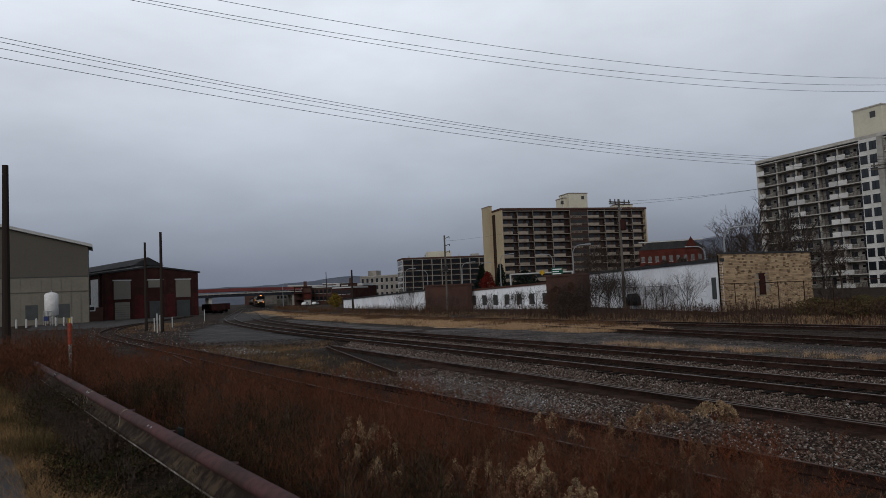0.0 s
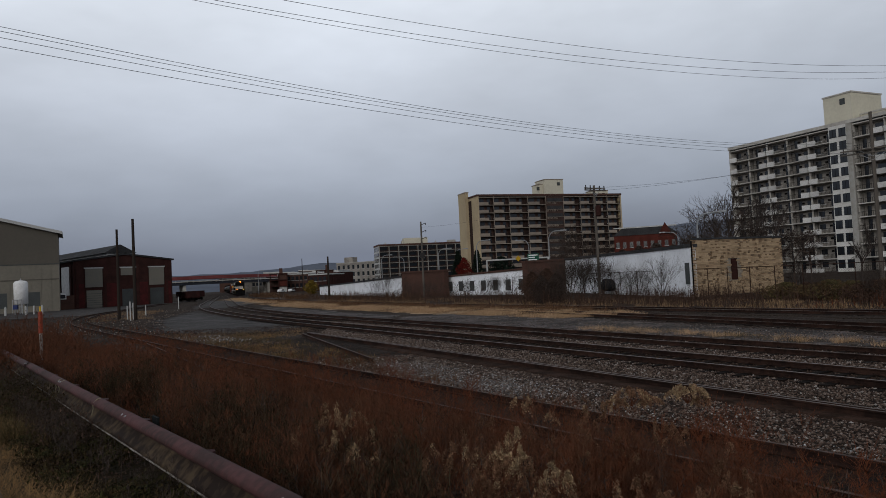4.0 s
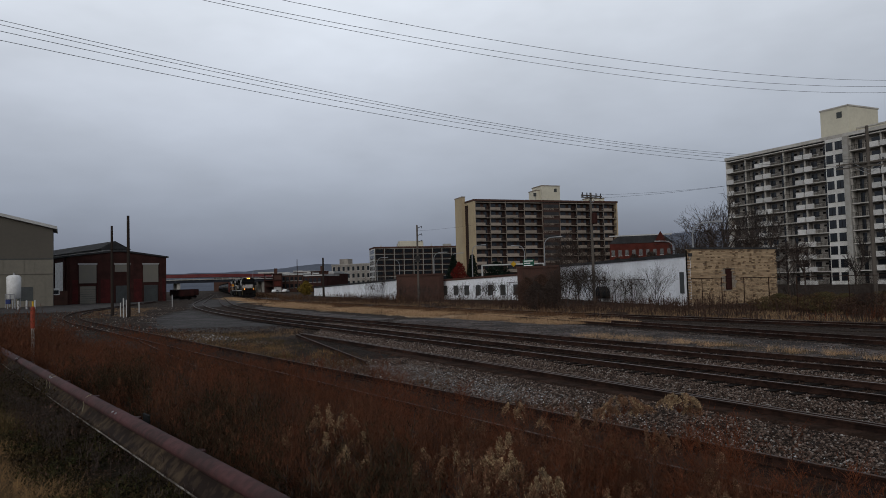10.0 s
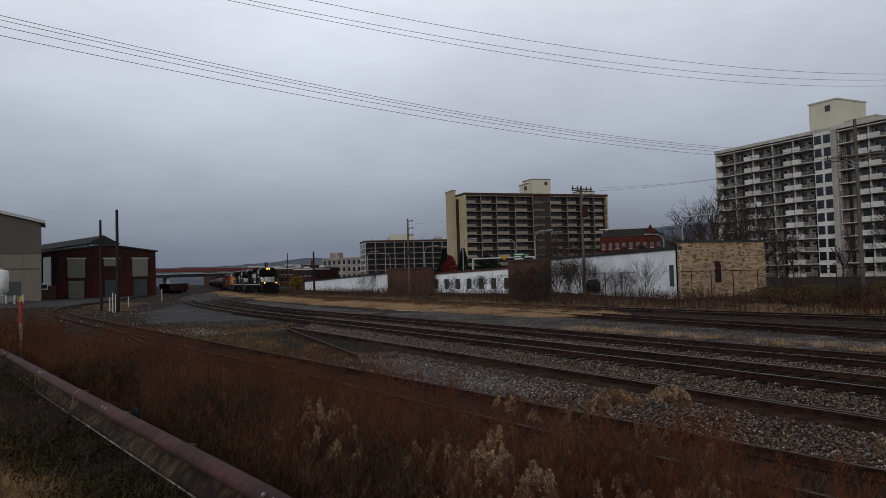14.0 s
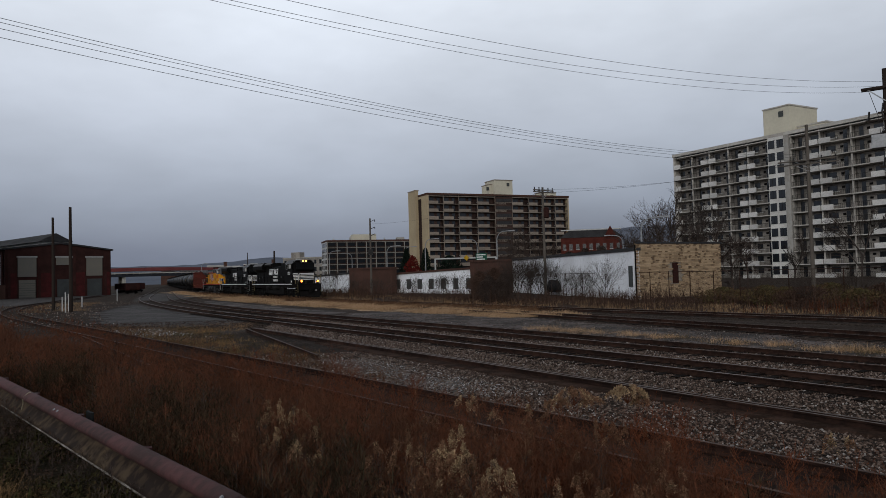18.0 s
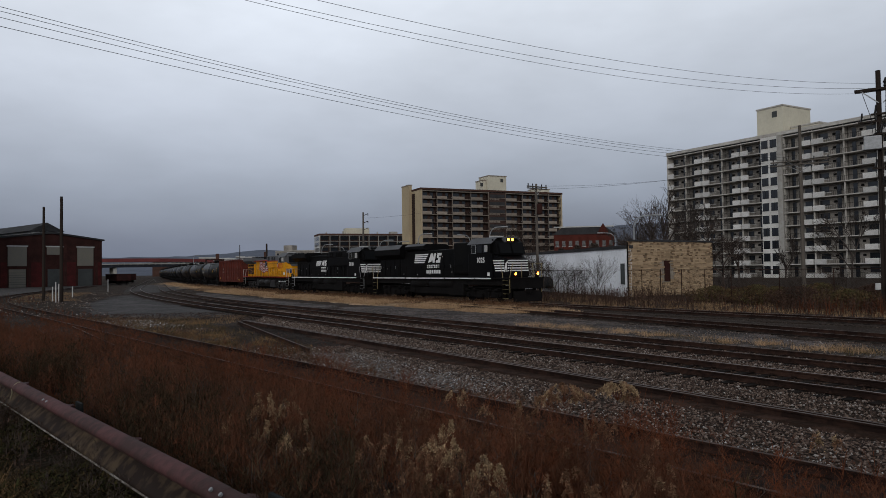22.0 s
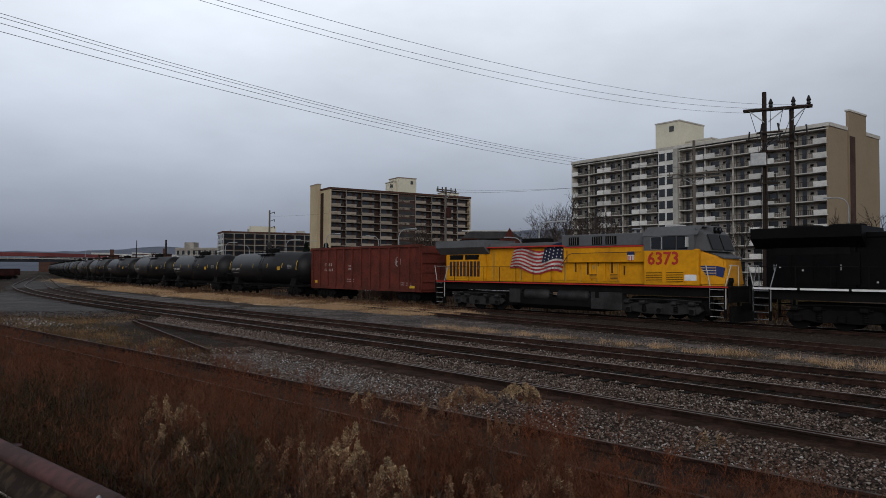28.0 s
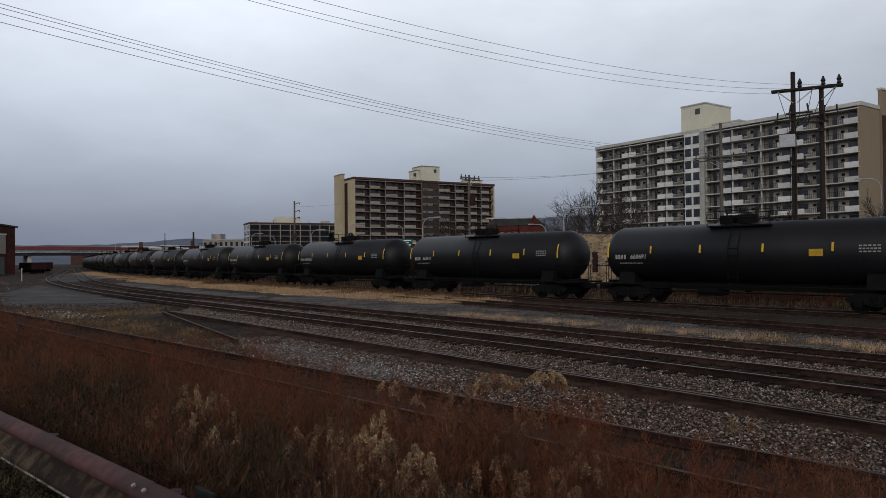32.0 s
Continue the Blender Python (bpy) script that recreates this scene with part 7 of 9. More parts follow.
for k, (x, z, w) in enumerate(((-0.5, zt + 1.2, 0.5), (0.3, zt + 1.6, 0.7), (1.2, zt + 1.0, 0.6), (0.7, zt + 0.5, 0.9), (1.9, zt + 1.4, 0.5), (0.2, zt - 1.4, 0.6), (0.4, zt - 2.4, 0.4))):
    part("side_arm", B(x - w, x + w, -0.3, -0.2, z - 0.05, z + 0.05), M["pole"], twin)
    for sg in (-1, 1):
        part("cutout", rods([((x + sg * w * 0.7, -0.3, z + 0.05), (x + sg * w * 0.6, -0.35, z + 0.5))], 0.05, 6), M["insulator"], twin)
part("jumper_wires", rods([((x, -0.25, za - 0.1), (x * 0.6 + 0.1, -0.35, zt + 1.4)) for x in (-0.8, 0.35, 1.0, 1.6, 2.2)] + [((x * 0.6 + 0.1, -0.35, zt + 1.4), (-0.3, -0.45, zt + 0.4)) for x in (-0.8, 0.35, 1.0, 1.6)], 0.016, 4), M["wire"], twin)
for x in (-0.42, 0.08):
    part("meter_box", B(x, x + 0.26, -0.38, -0.2, 1.25, 1.62, bevel=0.03), M["pale_trim"], twin)
part("conduit", rods([((0.1, -0.2, 0), (0.1, -0.2, zt))], 0.05, 6), M["pole"], twin)


def wire(a, b, sag, r=0.012, n=40, group="wires over the yard", u0=0.0, u1=1.0):
    bm = bmesh.new()
    a, b = Vector(a), Vector(b)
    prev = None
    for k in range(n + 1):
        u = u0 + (u1 - u0) * k / n
        p = a.lerp(b, u) - Vector((0, 0, 4 * sag * u * (1 - u)))
        ring = [bm.verts.new(p + Vector((0, r * math.cos(j * math.tau / 4), r * math.sin(j * math.tau / 4)))) for j in range(4)]
        if prev:
            for j in range(4):
                bm.faces.new((prev[j], prev[(j + 1) % 4], ring[(j + 1) % 4], ring[j]))
        prev = ring
    me = mesh_of(bm, M["wire"], "power_line")
    return tagged(new("power_line", me), "thin dark power cable sagging between poles", "power line", group)


d_at = polar(33.62, 75)
for off, z0, z1, sag in ((-1.6, 15.26, 13.15, 3.04), (-0.7, 14.98, 12.85, 2.95), (0.7, 14.65, 12.5, 2.91), (1.6, 14.16, 12.1, 2.79)):
    wire((-37.6, 7.65, z0), (d_at.x + off * 0.5, d_at.y - off * 0.3, z1), sag, r=0.0095)
for x, z0, z1, sag in ((-0.9, 16.05, 12.25, 3.80), (1.55, 16.1, 12.3, 4.24), (2.35, 16.4, 12.45, 4.3)):
    e1 = twin.matrix_world @ Vector((x, 0, 0))
    wire((-40.0, 0.0, z0), (e1.x, e1.y, z1), sag, r=0.0065)
for k in range(2):
    wire(polar(14.28, 78, 11.3 + k * 0.35), tuple(polar(33.62, 75, d_top - 3.2 - k * 0.3)), 0.6, r=0.010)
wire(polar(14.28, 78, 11.4), tuple(polar(0.3, 105, 10.4)), 0.7, r=0.009)

# ---------------------------------------------------------------- street lamps, sign gantry, fence


def street_lamp(az, dist, top_el, reach, side=1):
    at = polar(az, dist)
    top = EYE + dist * math.tan(radians(top_el))
    ob = thing("street_lamp", pose(at.x, at.y, 0, 0, 0, -az), "grey steel street lamp with a curved arm", "street lamp", "street lamps along the road")
    part("shaft", rod(bmesh.new(), (0, 0, -1), (0, 0, top - 1.6), 0.13, 0.09, 10), M["lamp_steel"], ob)
    pts = [(0, 0, top - 1.6)] + [(side * reach * 0.55 * (1 - math.cos(q / 7 * math.pi / 2)), 0, top - 1.6 + 1.5 * math.sin(q / 7 * math.pi / 2)) for q in range(1, 8)] + [(side * reach, 0, top - 0.05)]
    part("arm", tube(pts, 0.075, 8), M["lamp_steel"], ob)
    part("lamp_head", box(bmesh.new(), min(side * reach * 0.9, side * (reach + 0.8)), max(side * reach * 0.9, side * (reach + 0.8)), -0.16, 0.16, top - 0.14, top + 0.06, bevel=0.04), M["lamp_steel"], ob)


for az, dist, el, reach, side in ((21.8, 92, 4.0, 2.6, 1), (10.5, 118, 3.36, 2.2, 1), (8.9, 150, 2.75, 2.0, -1), (20.4, 130, 2.7, 2.4, -1), (-3.0, 180, 2.1, 2.0, 1), (1.6, 165, 2.4, 2.4, 1), (3.0, 170, 2.3, 2.2, 1), (4.7, 140, 2.9, 2.0, 1), (43.9, 118, 5.3, 2.4, -1), (-12.7, 265, 1.32, 1.2, 1), (-1.2, 200, 1.9, 2.2, -1)):
    street_lamp(az, dist, el, reach, side)

g0, g1 = polar(5.48, 132), polar(10.4, 128)
gm, gl = face_frame(tuple(g0), tuple(g1))
gan = thing("sign_gantry", gm, "white pipe sign gantry with green and yellow road signs", "sign gantry")
part("beam", rods([((0, 0, 5.55), (gl, 0, 5.5))], 0.14, 8), M["pale_trim"], gan)
for x in (0, gl):
    part("post", rods([((x, 0, -1), (x, 0, 5.6))], 0.16, 8), M["pale_trim"], gan)
part("green_sign", B(gl - 3.8, gl - 1.7, -0.25, -0.15, 4.9, 6.3), M["sign_green"], gan, "green direction sign with white bars")
for x1, z0 in ((gl - 1.9, 5.95), (gl - 2.4, 5.55), (gl - 2.0, 5.15)):
    part("sign_bar", B(gl - 3.6, x1, -0.27, -0.25, z0, z0 + 0.18), M["white"], gan)
bm = bmesh.new()
quad(bm, [(gl - 5.6 + u, -0.2, 5.6 + v) for u, v in ((-0.55, 0), (0, -0.55), (0.55, 0), (0, 0.55))])
part("yellow_sign", bm, M["sign_yellow"], gan, "yellow diamond sign")


def fence():
    pts = [Vector(p) for p in ((12.0, 92, 0), (20.5, 78, 0), (23.9, 66, 0), (24.6, 56, 0), (25.8, 47, 0), (31, 38, 0), (40, 26, 0))]
    ob = thing("chain_link_fence", Matrix(), "rusty chain-link fence with thin steel posts", "fence")
    post = mesh_of(rod(bmesh.new(), (0, 0, -0.1), (0, 0, 2.45), 0.035, n=6), M["rust"], "post")
    for a, b in zip(pts, pts[1:]):
        n = max(1, round((b - a).length / 3.0))
        for k in range(n):
            piece("post", post, ob, a.lerp(b, k / n))
        part("top_rail", rods([(a + Vector((0, 0, 2.4)), b + Vector((0, 0, 2.4)))], 0.028, 6), M["rust"], ob)
        part("bottom_wire", rods([(a + Vector((0, 0, 0.15)), b + Vector((0, 0, 0.15)))], 0.01, 4), M["rust"], ob)
        bm = bmesh.new()
        L_ = (b - a).length
        d = (b - a) / L_
        m = int(L_ / 0.16)
        for k in range(-15, m):
            for sgn in (1, -1):
                s0, s1, z0, z1 = k * 0.16, k * 0.16 + 2.25, 0.15, 2.4
                if s0 < 0:
                    z0, s0 = z0 - s0, 0.0
                if s1 > L_:
                    z1, s1 = z1 - (s1 - L_), L_
                if s1 <= s0:
                    continue
                za_, zb_ = (z0, z1) if sgn > 0 else (2.55 - z0, 2.55 - z1)
                p, q = a + d * s0, a + d * s1
                quad(bm, [(p.x, p.y, za_ - 0.004), (q.x, q.y, zb_ - 0.004), (q.x, q.y, zb_ + 0.004), (p.x, p.y, za_ + 0.004)])
        part("mesh", bm, M["rust"], ob, "thin rusty wire mesh")


fence()

# ---------------------------------------------------------------- parked cars and freight cars


def parked_car(x, y, turn, paint, label, tall=0.0):
    ob = thing("parked_car", pose(x, y, 0, 0, 0, turn), label, "car", "parked cars")
    out = [(-2.2, 0.35), (2.2, 0.35), (2.3, 0.75), (1.5, 0.95 + tall * 0.5), (0.9, 1.4 + tall), (-1.3, 1.45 + tall), (-2.1, 1.0 + tall * 0.5), (-2.3, 0.7)]
    bm = prism(bmesh.new(), out, "y", -0.85, 0.85)
    bmesh.ops.bevel(bm, geom=bm.edges[:], offset=0.07, segments=2, affect="EDGES")
    part("body", bm, paint, ob)
    for y_ in (-0.87, 0.83):
        part("side_window", prism(bmesh.new(), [(-1.2, 1.0 + tall * 0.5), (1.1, 1.0 + tall * 0.5), (0.75, 1.34 + tall), (-1.0, 1.36 + tall)], "y", y_, y_ + 0.04), M["glass"], ob)
    for x_ in (-1.4, 1.4):
        for y_ in (-0.8, 0.8):
            w = part("wheel", lathe(bmesh.new(), [(-0.1, 0.33), (0.1, 0.33)], "y", 14), M["insulator"], ob)
            w.location = (x_, y_, 0.33)
    return ob


at = polar(15.3, 84)
parked_car(at.x, at.y, 60, M["car_dark"], "dark parked car half hidden by brush", 0.25)
for az, dist, t, pm in ((-11.0, 300, 80, M["white"]), (-10.2, 310, 80, M["white"])):
    at = polar(az, dist)
    parked_car(at.x, at.y, t, pm, "parked car beyond the fence")
standing = gondola(M["shaded_maroon"], 2.7)
at = polar(-17.95, 196)
standing.matrix_world = pose(at.x, at.y, -0.1, 0, 0, 118)
tagged(standing, "low-sided dark maroon freight car standing beside the workshop", "freight car", "standing freight cars")
for k, (az, dist) in enumerate(((-17.5, 222),)):
    at = polar(az, dist)
    g = copy_thing(standing, pose(at.x, at.y, -0.1, 0, 0, 118))
    tagged(g, "low-sided dark maroon freight car standing beside the workshop", "freight car", "standing freight cars")

# small white posts and pale rubble round the two bare poles
for az, dist, h in ((-21.95, 79, 1.9), (-22.15, 83, 1.4), (-21.75, 82, 1.7), (-20.9, 95, 1.2), (-18.6, 120, 1.8)):
    at = polar(az, dist)
    ob = thing("white_post", pose(at.x, at.y, 0), "slim white marker post", "marker post", "white marker posts")
    part("post", lathe(bmesh.new(), [(-0.2, 0.065), (h, 0.065), (h + 0.05, 0.04)], "z", 8), M["pale_trim"], ob)

# diverging rails of the switch at the end of the spur
sw = thing("railway_track", Matrix(), "rusty diverging switch rails in dead grass", "railway track", "tracks of the yard", kind="structure")
for k, (xa, ya, xb, yb) in enumerate(((-6.4, 38.3, -1.7, 24.0),)):
    n = 16
    row = np.array([(q, xa + (xb - xa) * q / n, ya + (yb - ya) * q / n, math.degrees(math.atan2(xa - xb, ya - yb))) for q in range(n + 1)])
    sweep("rail", row, 0.0, 0, 100, PROFILE, M["rust"], sw, step=1)
    sweep("rail_head", row, 0.0, 0, 100, [(-0.034, 0.1478), (0.034, 0.1478), (0.030, 0.1515), (-0.030, 0.1515)], M["rust_head"], sw, step=1)

# ---------------------------------------------------------------- plants


def blades(name, base, tip, width, material, label, category, rng):
    """Thin blades from base to tip, one triangle each, as one mesh."""
    d = tip - base
    side = np.stack([d[:, 1], -d[:, 0], np.zeros(len(d))], 1)
    ln = np.linalg.norm(side, axis=1, keepdims=True)
    a = rng.random(len(d)) * math.tau
    side = np.where(ln < 1e-3, np.stack([np.cos(a), np.sin(a), 0 * a], 1), side / np.maximum(ln, 1e-6))
    side = side * (np.broadcast_to(np.asarray(width, float), (len(d),))[:, None] * 0.5)
    co = np.stack([base - side, base + side, tip], 1).reshape(-1, 3)
    n = len(d)
    me = bpy.data.meshes.new(name)
    me.vertices.add(3 * n)
    me.vertices.foreach_set("co", co.astype(np.float32).ravel())
    me.loops.add(3 * n)
    me.loops.foreach_set("vertex_index", np.arange(3 * n, dtype=np.int32))
    me.polygons.add(n)
    me.polygons.foreach_set("loop_start", np.arange(0, 3 * n, 3, dtype=np.int32))
    me.update(calc_edges=True)
    me.materials.append(material)
    return tagged(new(name, me), label, category, kind="stuff")


def ripple(x, y, size, k=0.0):
    """A smooth unevenness between 0 and 1."""
    x, y = x / size, y / size
    v = np.sin(x * 1.7 + k) * np.cos(y * 1.3 - k) + 0.6 * np.sin(x * 3.1 - y * 2.3 + 2 * k) + 0.4 * np.cos(y * 5.3 + x * 4.1 + k)
    return np.clip(0.5 + v * 0.27, 0, 1)


def weeds(name, spots, h_range, branches, material, label, seed, spread=0.35, width=0.006, tuft=0, shape=None):
    """Dead upright weeds: a stem with many fine side branches and twigs, in the hundreds."""
    rng = np.random.default_rng(seed)
    P = np.array(spots)
    x, y = P[:, 0], P[:, 1]
    h = rng.uniform(*h_range, size=len(P)) * (0.48 + 0.85 * ripple(x, y, 0.8, seed))
    if shape:
        h = h * shape(x, y)
    base = np.stack([x, y, ground_z(x, y) - 0.02], 1)
    tip = base + np.concatenate([rng.normal(size=(len(P), 2)) * 0.13, np.ones((len(P), 1))], 1) * h[:, None]
    n = len(P) * branches
    i = np.repeat(np.arange(len(P)), branches)
    u = rng.uniform(0.10, 0.98, n) ** 0.8
    p = base[i] + (tip - base)[i] * u[:, None]
    a, ln = rng.random(n) * math.tau, h[i] * spread * (1.12 - u) * rng.uniform(0.35, 1.0, n) + 0.025
    q = p + np.stack([np.cos(a) * ln, np.sin(a) * ln, ln * rng.uniform(0.3, 1.1, n)], 1)
    B0, T0, W = [base, p], [tip, q], [np.full(len(P), width * 1.5), np.full(n, width)]
    for j in range(tuft):
        m = p + (q - p) * rng.uniform(0.25, 1.0, (n, 1))
        B0.append(m), T0.append(m + rng.normal(size=(n, 3)) * (ln * 0.28)[:, None] + np.array([0, 0, 0.018])), W.append(np.full(n, width * 1.05))
    return blades(name, np.concatenate(B0), np.concatenate(T0), np.concatenate(W), material, label, "weeds", rng)


def grass(name, spots, h_range, count, material, label, seed, width=0.012, radius=0.12, category="grass", lean=0.35):
    rng = np.random.default_rng(seed)
    P = np.repeat(np.array(spots), count, axis=0)
    n = len(P)
    a, r = rng.random(n) * math.tau, radius * np.sqrt(rng.random(n))
    x, y = P[:, 0] + np.cos(a) * r, P[:, 1] + np.sin(a) * r
    h = rng.uniform(*h_range, size=n) * (0.55 + 0.7 * ripple(x, y, 1.3, seed))
    b = np.stack([x, y, ground_z(x, y)], 1)
    t = b + np.stack([rng.normal(size=n) * lean * h, rng.normal(size=n) * lean * h, h], 1)
    return blades(name, b, t, width, material, label, category, rng)


def scatter(n, y0, y1, left, right, seed, clump=0.0, thick=None):
    """Spots between two lines, thinned into clumps by noise."""
    rng = np.random.default_rng(seed)
    out = []
    while len(out) < n:
        y = rng.uniform(y0, y1)
        x = rng.uniform(left(y), right(y))
        if clump and noise.noise(Vector((x * clump, y * clump, seed * 3.1))) < rng.uniform(-0.35, 0.25):
            continue
        if thick and rng.random() > thick(x, y):
            continue
        out.append((x, y))
    return out


def guard_x(y):
    return 2.0 - 0.6965 * y


def low_by_siding(x, y):
    """Weeds grow lower towards the siding and over the sunk track."""
    d = (x_at("siding", y) - x) * 0.847
    near = np.clip((d - 1.1) / 3.0, 0.14, 1.0) * np.where((d < 3.2) & (y < 9.5), 0.4, 1.0)
    sunk = np.where((np.abs(x - x_at("weedy", y)) < 1.3) & (y > 9), np.interp(y, (18.0, 21.0), (0.4, 0.12)), 1.0)
    far = np.interp(y, (15.0, 22.0, 40.0), (1.0, 0.5, 0.32))
    return near * sunk * np.where(d < 11.0, far, np.sqrt(far))


near_right = lambda y: x_at("siding", y) - 1.2
BANK = "dense dead reddish-brown weeds on the bank"
weeds("bank_weeds", scatter(3900, 0.6, 14, lambda y: guard_x(y) + 0.45, near_right, 31, 0.45), (0.42, 0.85), 26, M["weed"], BANK, 41, 0.36, 0.0032, 7, low_by_siding)
weeds("bank_weeds", scatter(3200, 9, 36, lambda y: guard_x(y) - (0.8 if y > 13 else -0.4), near_right, 32, 0.35), (0.45, 0.9), 22, M["weed"], BANK, 42, 0.36, 0.0055, 4, low_by_siding)
weeds("bank_weeds", scatter(150, -3, 8, lambda y: x_at("siding", y) - 4.6, lambda y: x_at("siding", y) - 1.9, 33, 0.7), (0.5, 0.95), 30, M["weed_red"], "rust-red dead weeds beside the siding", 43, 0.34, 0.0042, 5)
weeds("bank_weeds", scatter(1500, 1.5, 13, lambda y: guard_x(y) + 0.4, near_right, 131), (0.25, 0.55), 26, M["weed"], BANK, 141, 0.5, 0.0034, 7, low_by_siding)
weeds("bank_weeds", scatter(420, 1.5, 17, lambda y: guard_x(y) + 0.3, near_right, 133, 0.5), (0.45, 0.85), 22, M["brush"], "dark grey-brown dead stalks among the weeds", 143, 0.3, 0.0042, 3, low_by_siding)
weeds("bank_weeds", scatter(420, 2, 24, lambda y: guard_x(y) + 0.6, near_right, 134, 0.6), (0.4, 0.85), 18, M["russet"], "tan-brown dead stalks among the weeds", 144, 0.25, 0.004, 2, low_by_siding)
weeds("bank_weeds", scatter(420, 1.5, 11, lambda y: guard_x(y) + 0.3, lambda y: guard_x(y) + 1.5, 233, 0.5), (0.4, 0.72), 26, M["dark_leaf"], "dark withered leafy weeds behind the guardrail", 243, 0.4, 0.006, 4)
weeds("siding_weeds", scatter(280, 2, 26, lambda y: x_at("siding", y) - 1.3, lambda y: x_at("siding", y) + 1.0, 34, 0.6), (0.10, 0.36), 18, M["weed"], "sparse rust-brown weeds between the rails", 44, 0.45, 0.005, 2)
weeds("siding_weeds", scatter(800, 7, 27, lambda y: x_at("siding", y) - 2.3, lambda y: x_at("siding", y) - 0.3, 234, 0.55), (0.18, 0.55), 20, M["weed"], "rust-brown weeds against the nearer rail of the siding", 244, 0.45, 0.005, 3)
weeds("bank_weeds", scatter(1700, 22, 52, lambda y: guard_x(y) - 1.0, lambda y: x_at("siding", y) - 1.5, 35, 0.25), (0.12, 0.34), 16, M["weed"], "brown dead weeds over the old tracks", 45, 0.4, 0.008, 2, lambda x, y: np.where(np.abs(x - x_at("weedy", y)) < 1.2, 0.25, 1.0))
weeds("old_yard_weeds", scatter(500, 46, 100, lambda y: x_at("siding", y) - 9, lambda y: x_at("siding", y) + 3.5, 135, 0.2), (0.1, 0.4), 14, M["weed"], "low brown weeds over the old yard", 145, 0.5, 0.022, 2)
weeds("tall_weeds", scatter(1300, 14.5, 27, lambda y: guard_x(y) - 1.4, lambda y: guard_x(y) + 0.8 + max(0, y - 15) * 0.3, 36, 0.2), (0.7, 1.25), 26, M["weed"], "tall dense brown weeds past the end of the guardrail", 46, 0.36, 0.008, 3)

weeds("siding_weeds", scatter(1100, 13, 46, lambda y: x_at("siding", y) - 1.5, lambda y: x_at("siding", y) + 0.62, 334, 0.4), (0.12, 0.34), 20, M["weed"], "low brown weeds between the rails of the siding", 344, 0.5, 0.007, 3)
weeds("siding_weeds", scatter(420, 14, 44, lambda y: x_at("siding", y) + 0.95, lambda y: x_at("siding", y) + 2.6, 335, 0.5), (0.10, 0.40), 18, M["russet"], "tan and brown weeds beyond the siding", 345, 0.5, 0.008, 2)

# rust-red bushes of dead weed that stand apart at the foot of the bank
RED = [(21.9, 6.6, -10.3, 9), (22.6, 6.9, -9.9, 6), (25.6, 6.4, -10.6, 4), (30.5, 5.2, -13.6, 5), (34.0, 5.3, -13.8, 5), (37.0, 5.4, -13.6, 6), (41.0, 5.2, -13.8, 5), (17.0, 6.6, -11.2, 6), (13.0, 7.2, -9.9, 4), (9.5, 7.6, -9.2, 3), (-1.5, 9.5, -7.8, 7), (2.0, 8.8, -8.4, 6), (-5.2, 11.5, -5.5, 9), (-2.3, 11.0, -5.9, 8), (-8.9, 13.0, -5.3, 7), (-10.6, 11.5, -6.3, 8), (7.4, 8.0, -9.2, 5), (3.6, 8.8, -8.0, 6), (16.9, 6.6, -10.6, 5), (13.4, 5.6, -12.4, 4), (20.0, 5.0, -14.2, 4), (27.5, 5.0, -13.8, 4)]
# beige seed heads that stand out of the mass: direction, distance, height of the tip, stems, paleness
SEED = [(-9.83, 5.6, -10.8, 4, 0.7), (-8.5, 5.6, -10.3, 4, 0.6), (-7.45, 5.7, -9.6, 4, 0.9), (-6.3, 5.6, -10.1, 5, 1.0), (-5.5, 5.7, -9.8, 4, 0.9), (-4.7, 5.6, -10.6, 4, 0.9), (-7.0, 5.4, -11.4, 6, 0.8), (-5.9, 5.3, -11.8, 5, 0.7), (-7.9, 5.4, -11.8, 4, 0.6), (-4.36, 5.4, -12.4, 3, 0.8), (-6.4, 5.2, -12.7, 5, 0.3), (-5.2, 5.2, -13.0, 4, 0.3),
        (0.5, 5.0, -13.5, 2, 0.3), (2.1, 5.0, -13.8, 2, 0.1), (3.2, 5.0, -13.2, 3, 0.25), (4.3, 4.9, -13.5, 4, 0.2), (5.7, 5.0, -13.0, 4, 0.25), (7.3, 5.1, -12.1, 4, 1.0), (6.9, 4.9, -13.0, 4, 0.9), (8.3, 4.8, -13.7, 5, 1.0), (9.35, 4.6, -14.7, 5, 1.0), (10.2, 4.5, -15.1, 5, 1.0), (11.5, 4.6, -14.9, 4, 1.0), (7.6, 4.7, -14.5, 5, 0.4), (6.3, 4.7, -14.5, 5, 0.2), (5.0, 4.7, -15.2, 5, 0.1), (8.6, 4.5, -15.8, 5, 0.35), (3.6, 4.7, -15.3, 4, 0.1), (10.8, 4.4, -16.4, 4, 0.6), (9.6, 4.35, -17.2, 4, 0.5), (7.0, 4.5, -16.6, 4, 0.4),
        (7.2, 6.8, -10.1, 2, 0.5), (8.1, 6.8, -9.9, 2, 0.5), (9.6, 6.9, -10.6, 2, 0.3), (13.4, 6.8, -10.8, 3, 0.3), (34.5, 5.4, -12.3, 2, 0.3)]
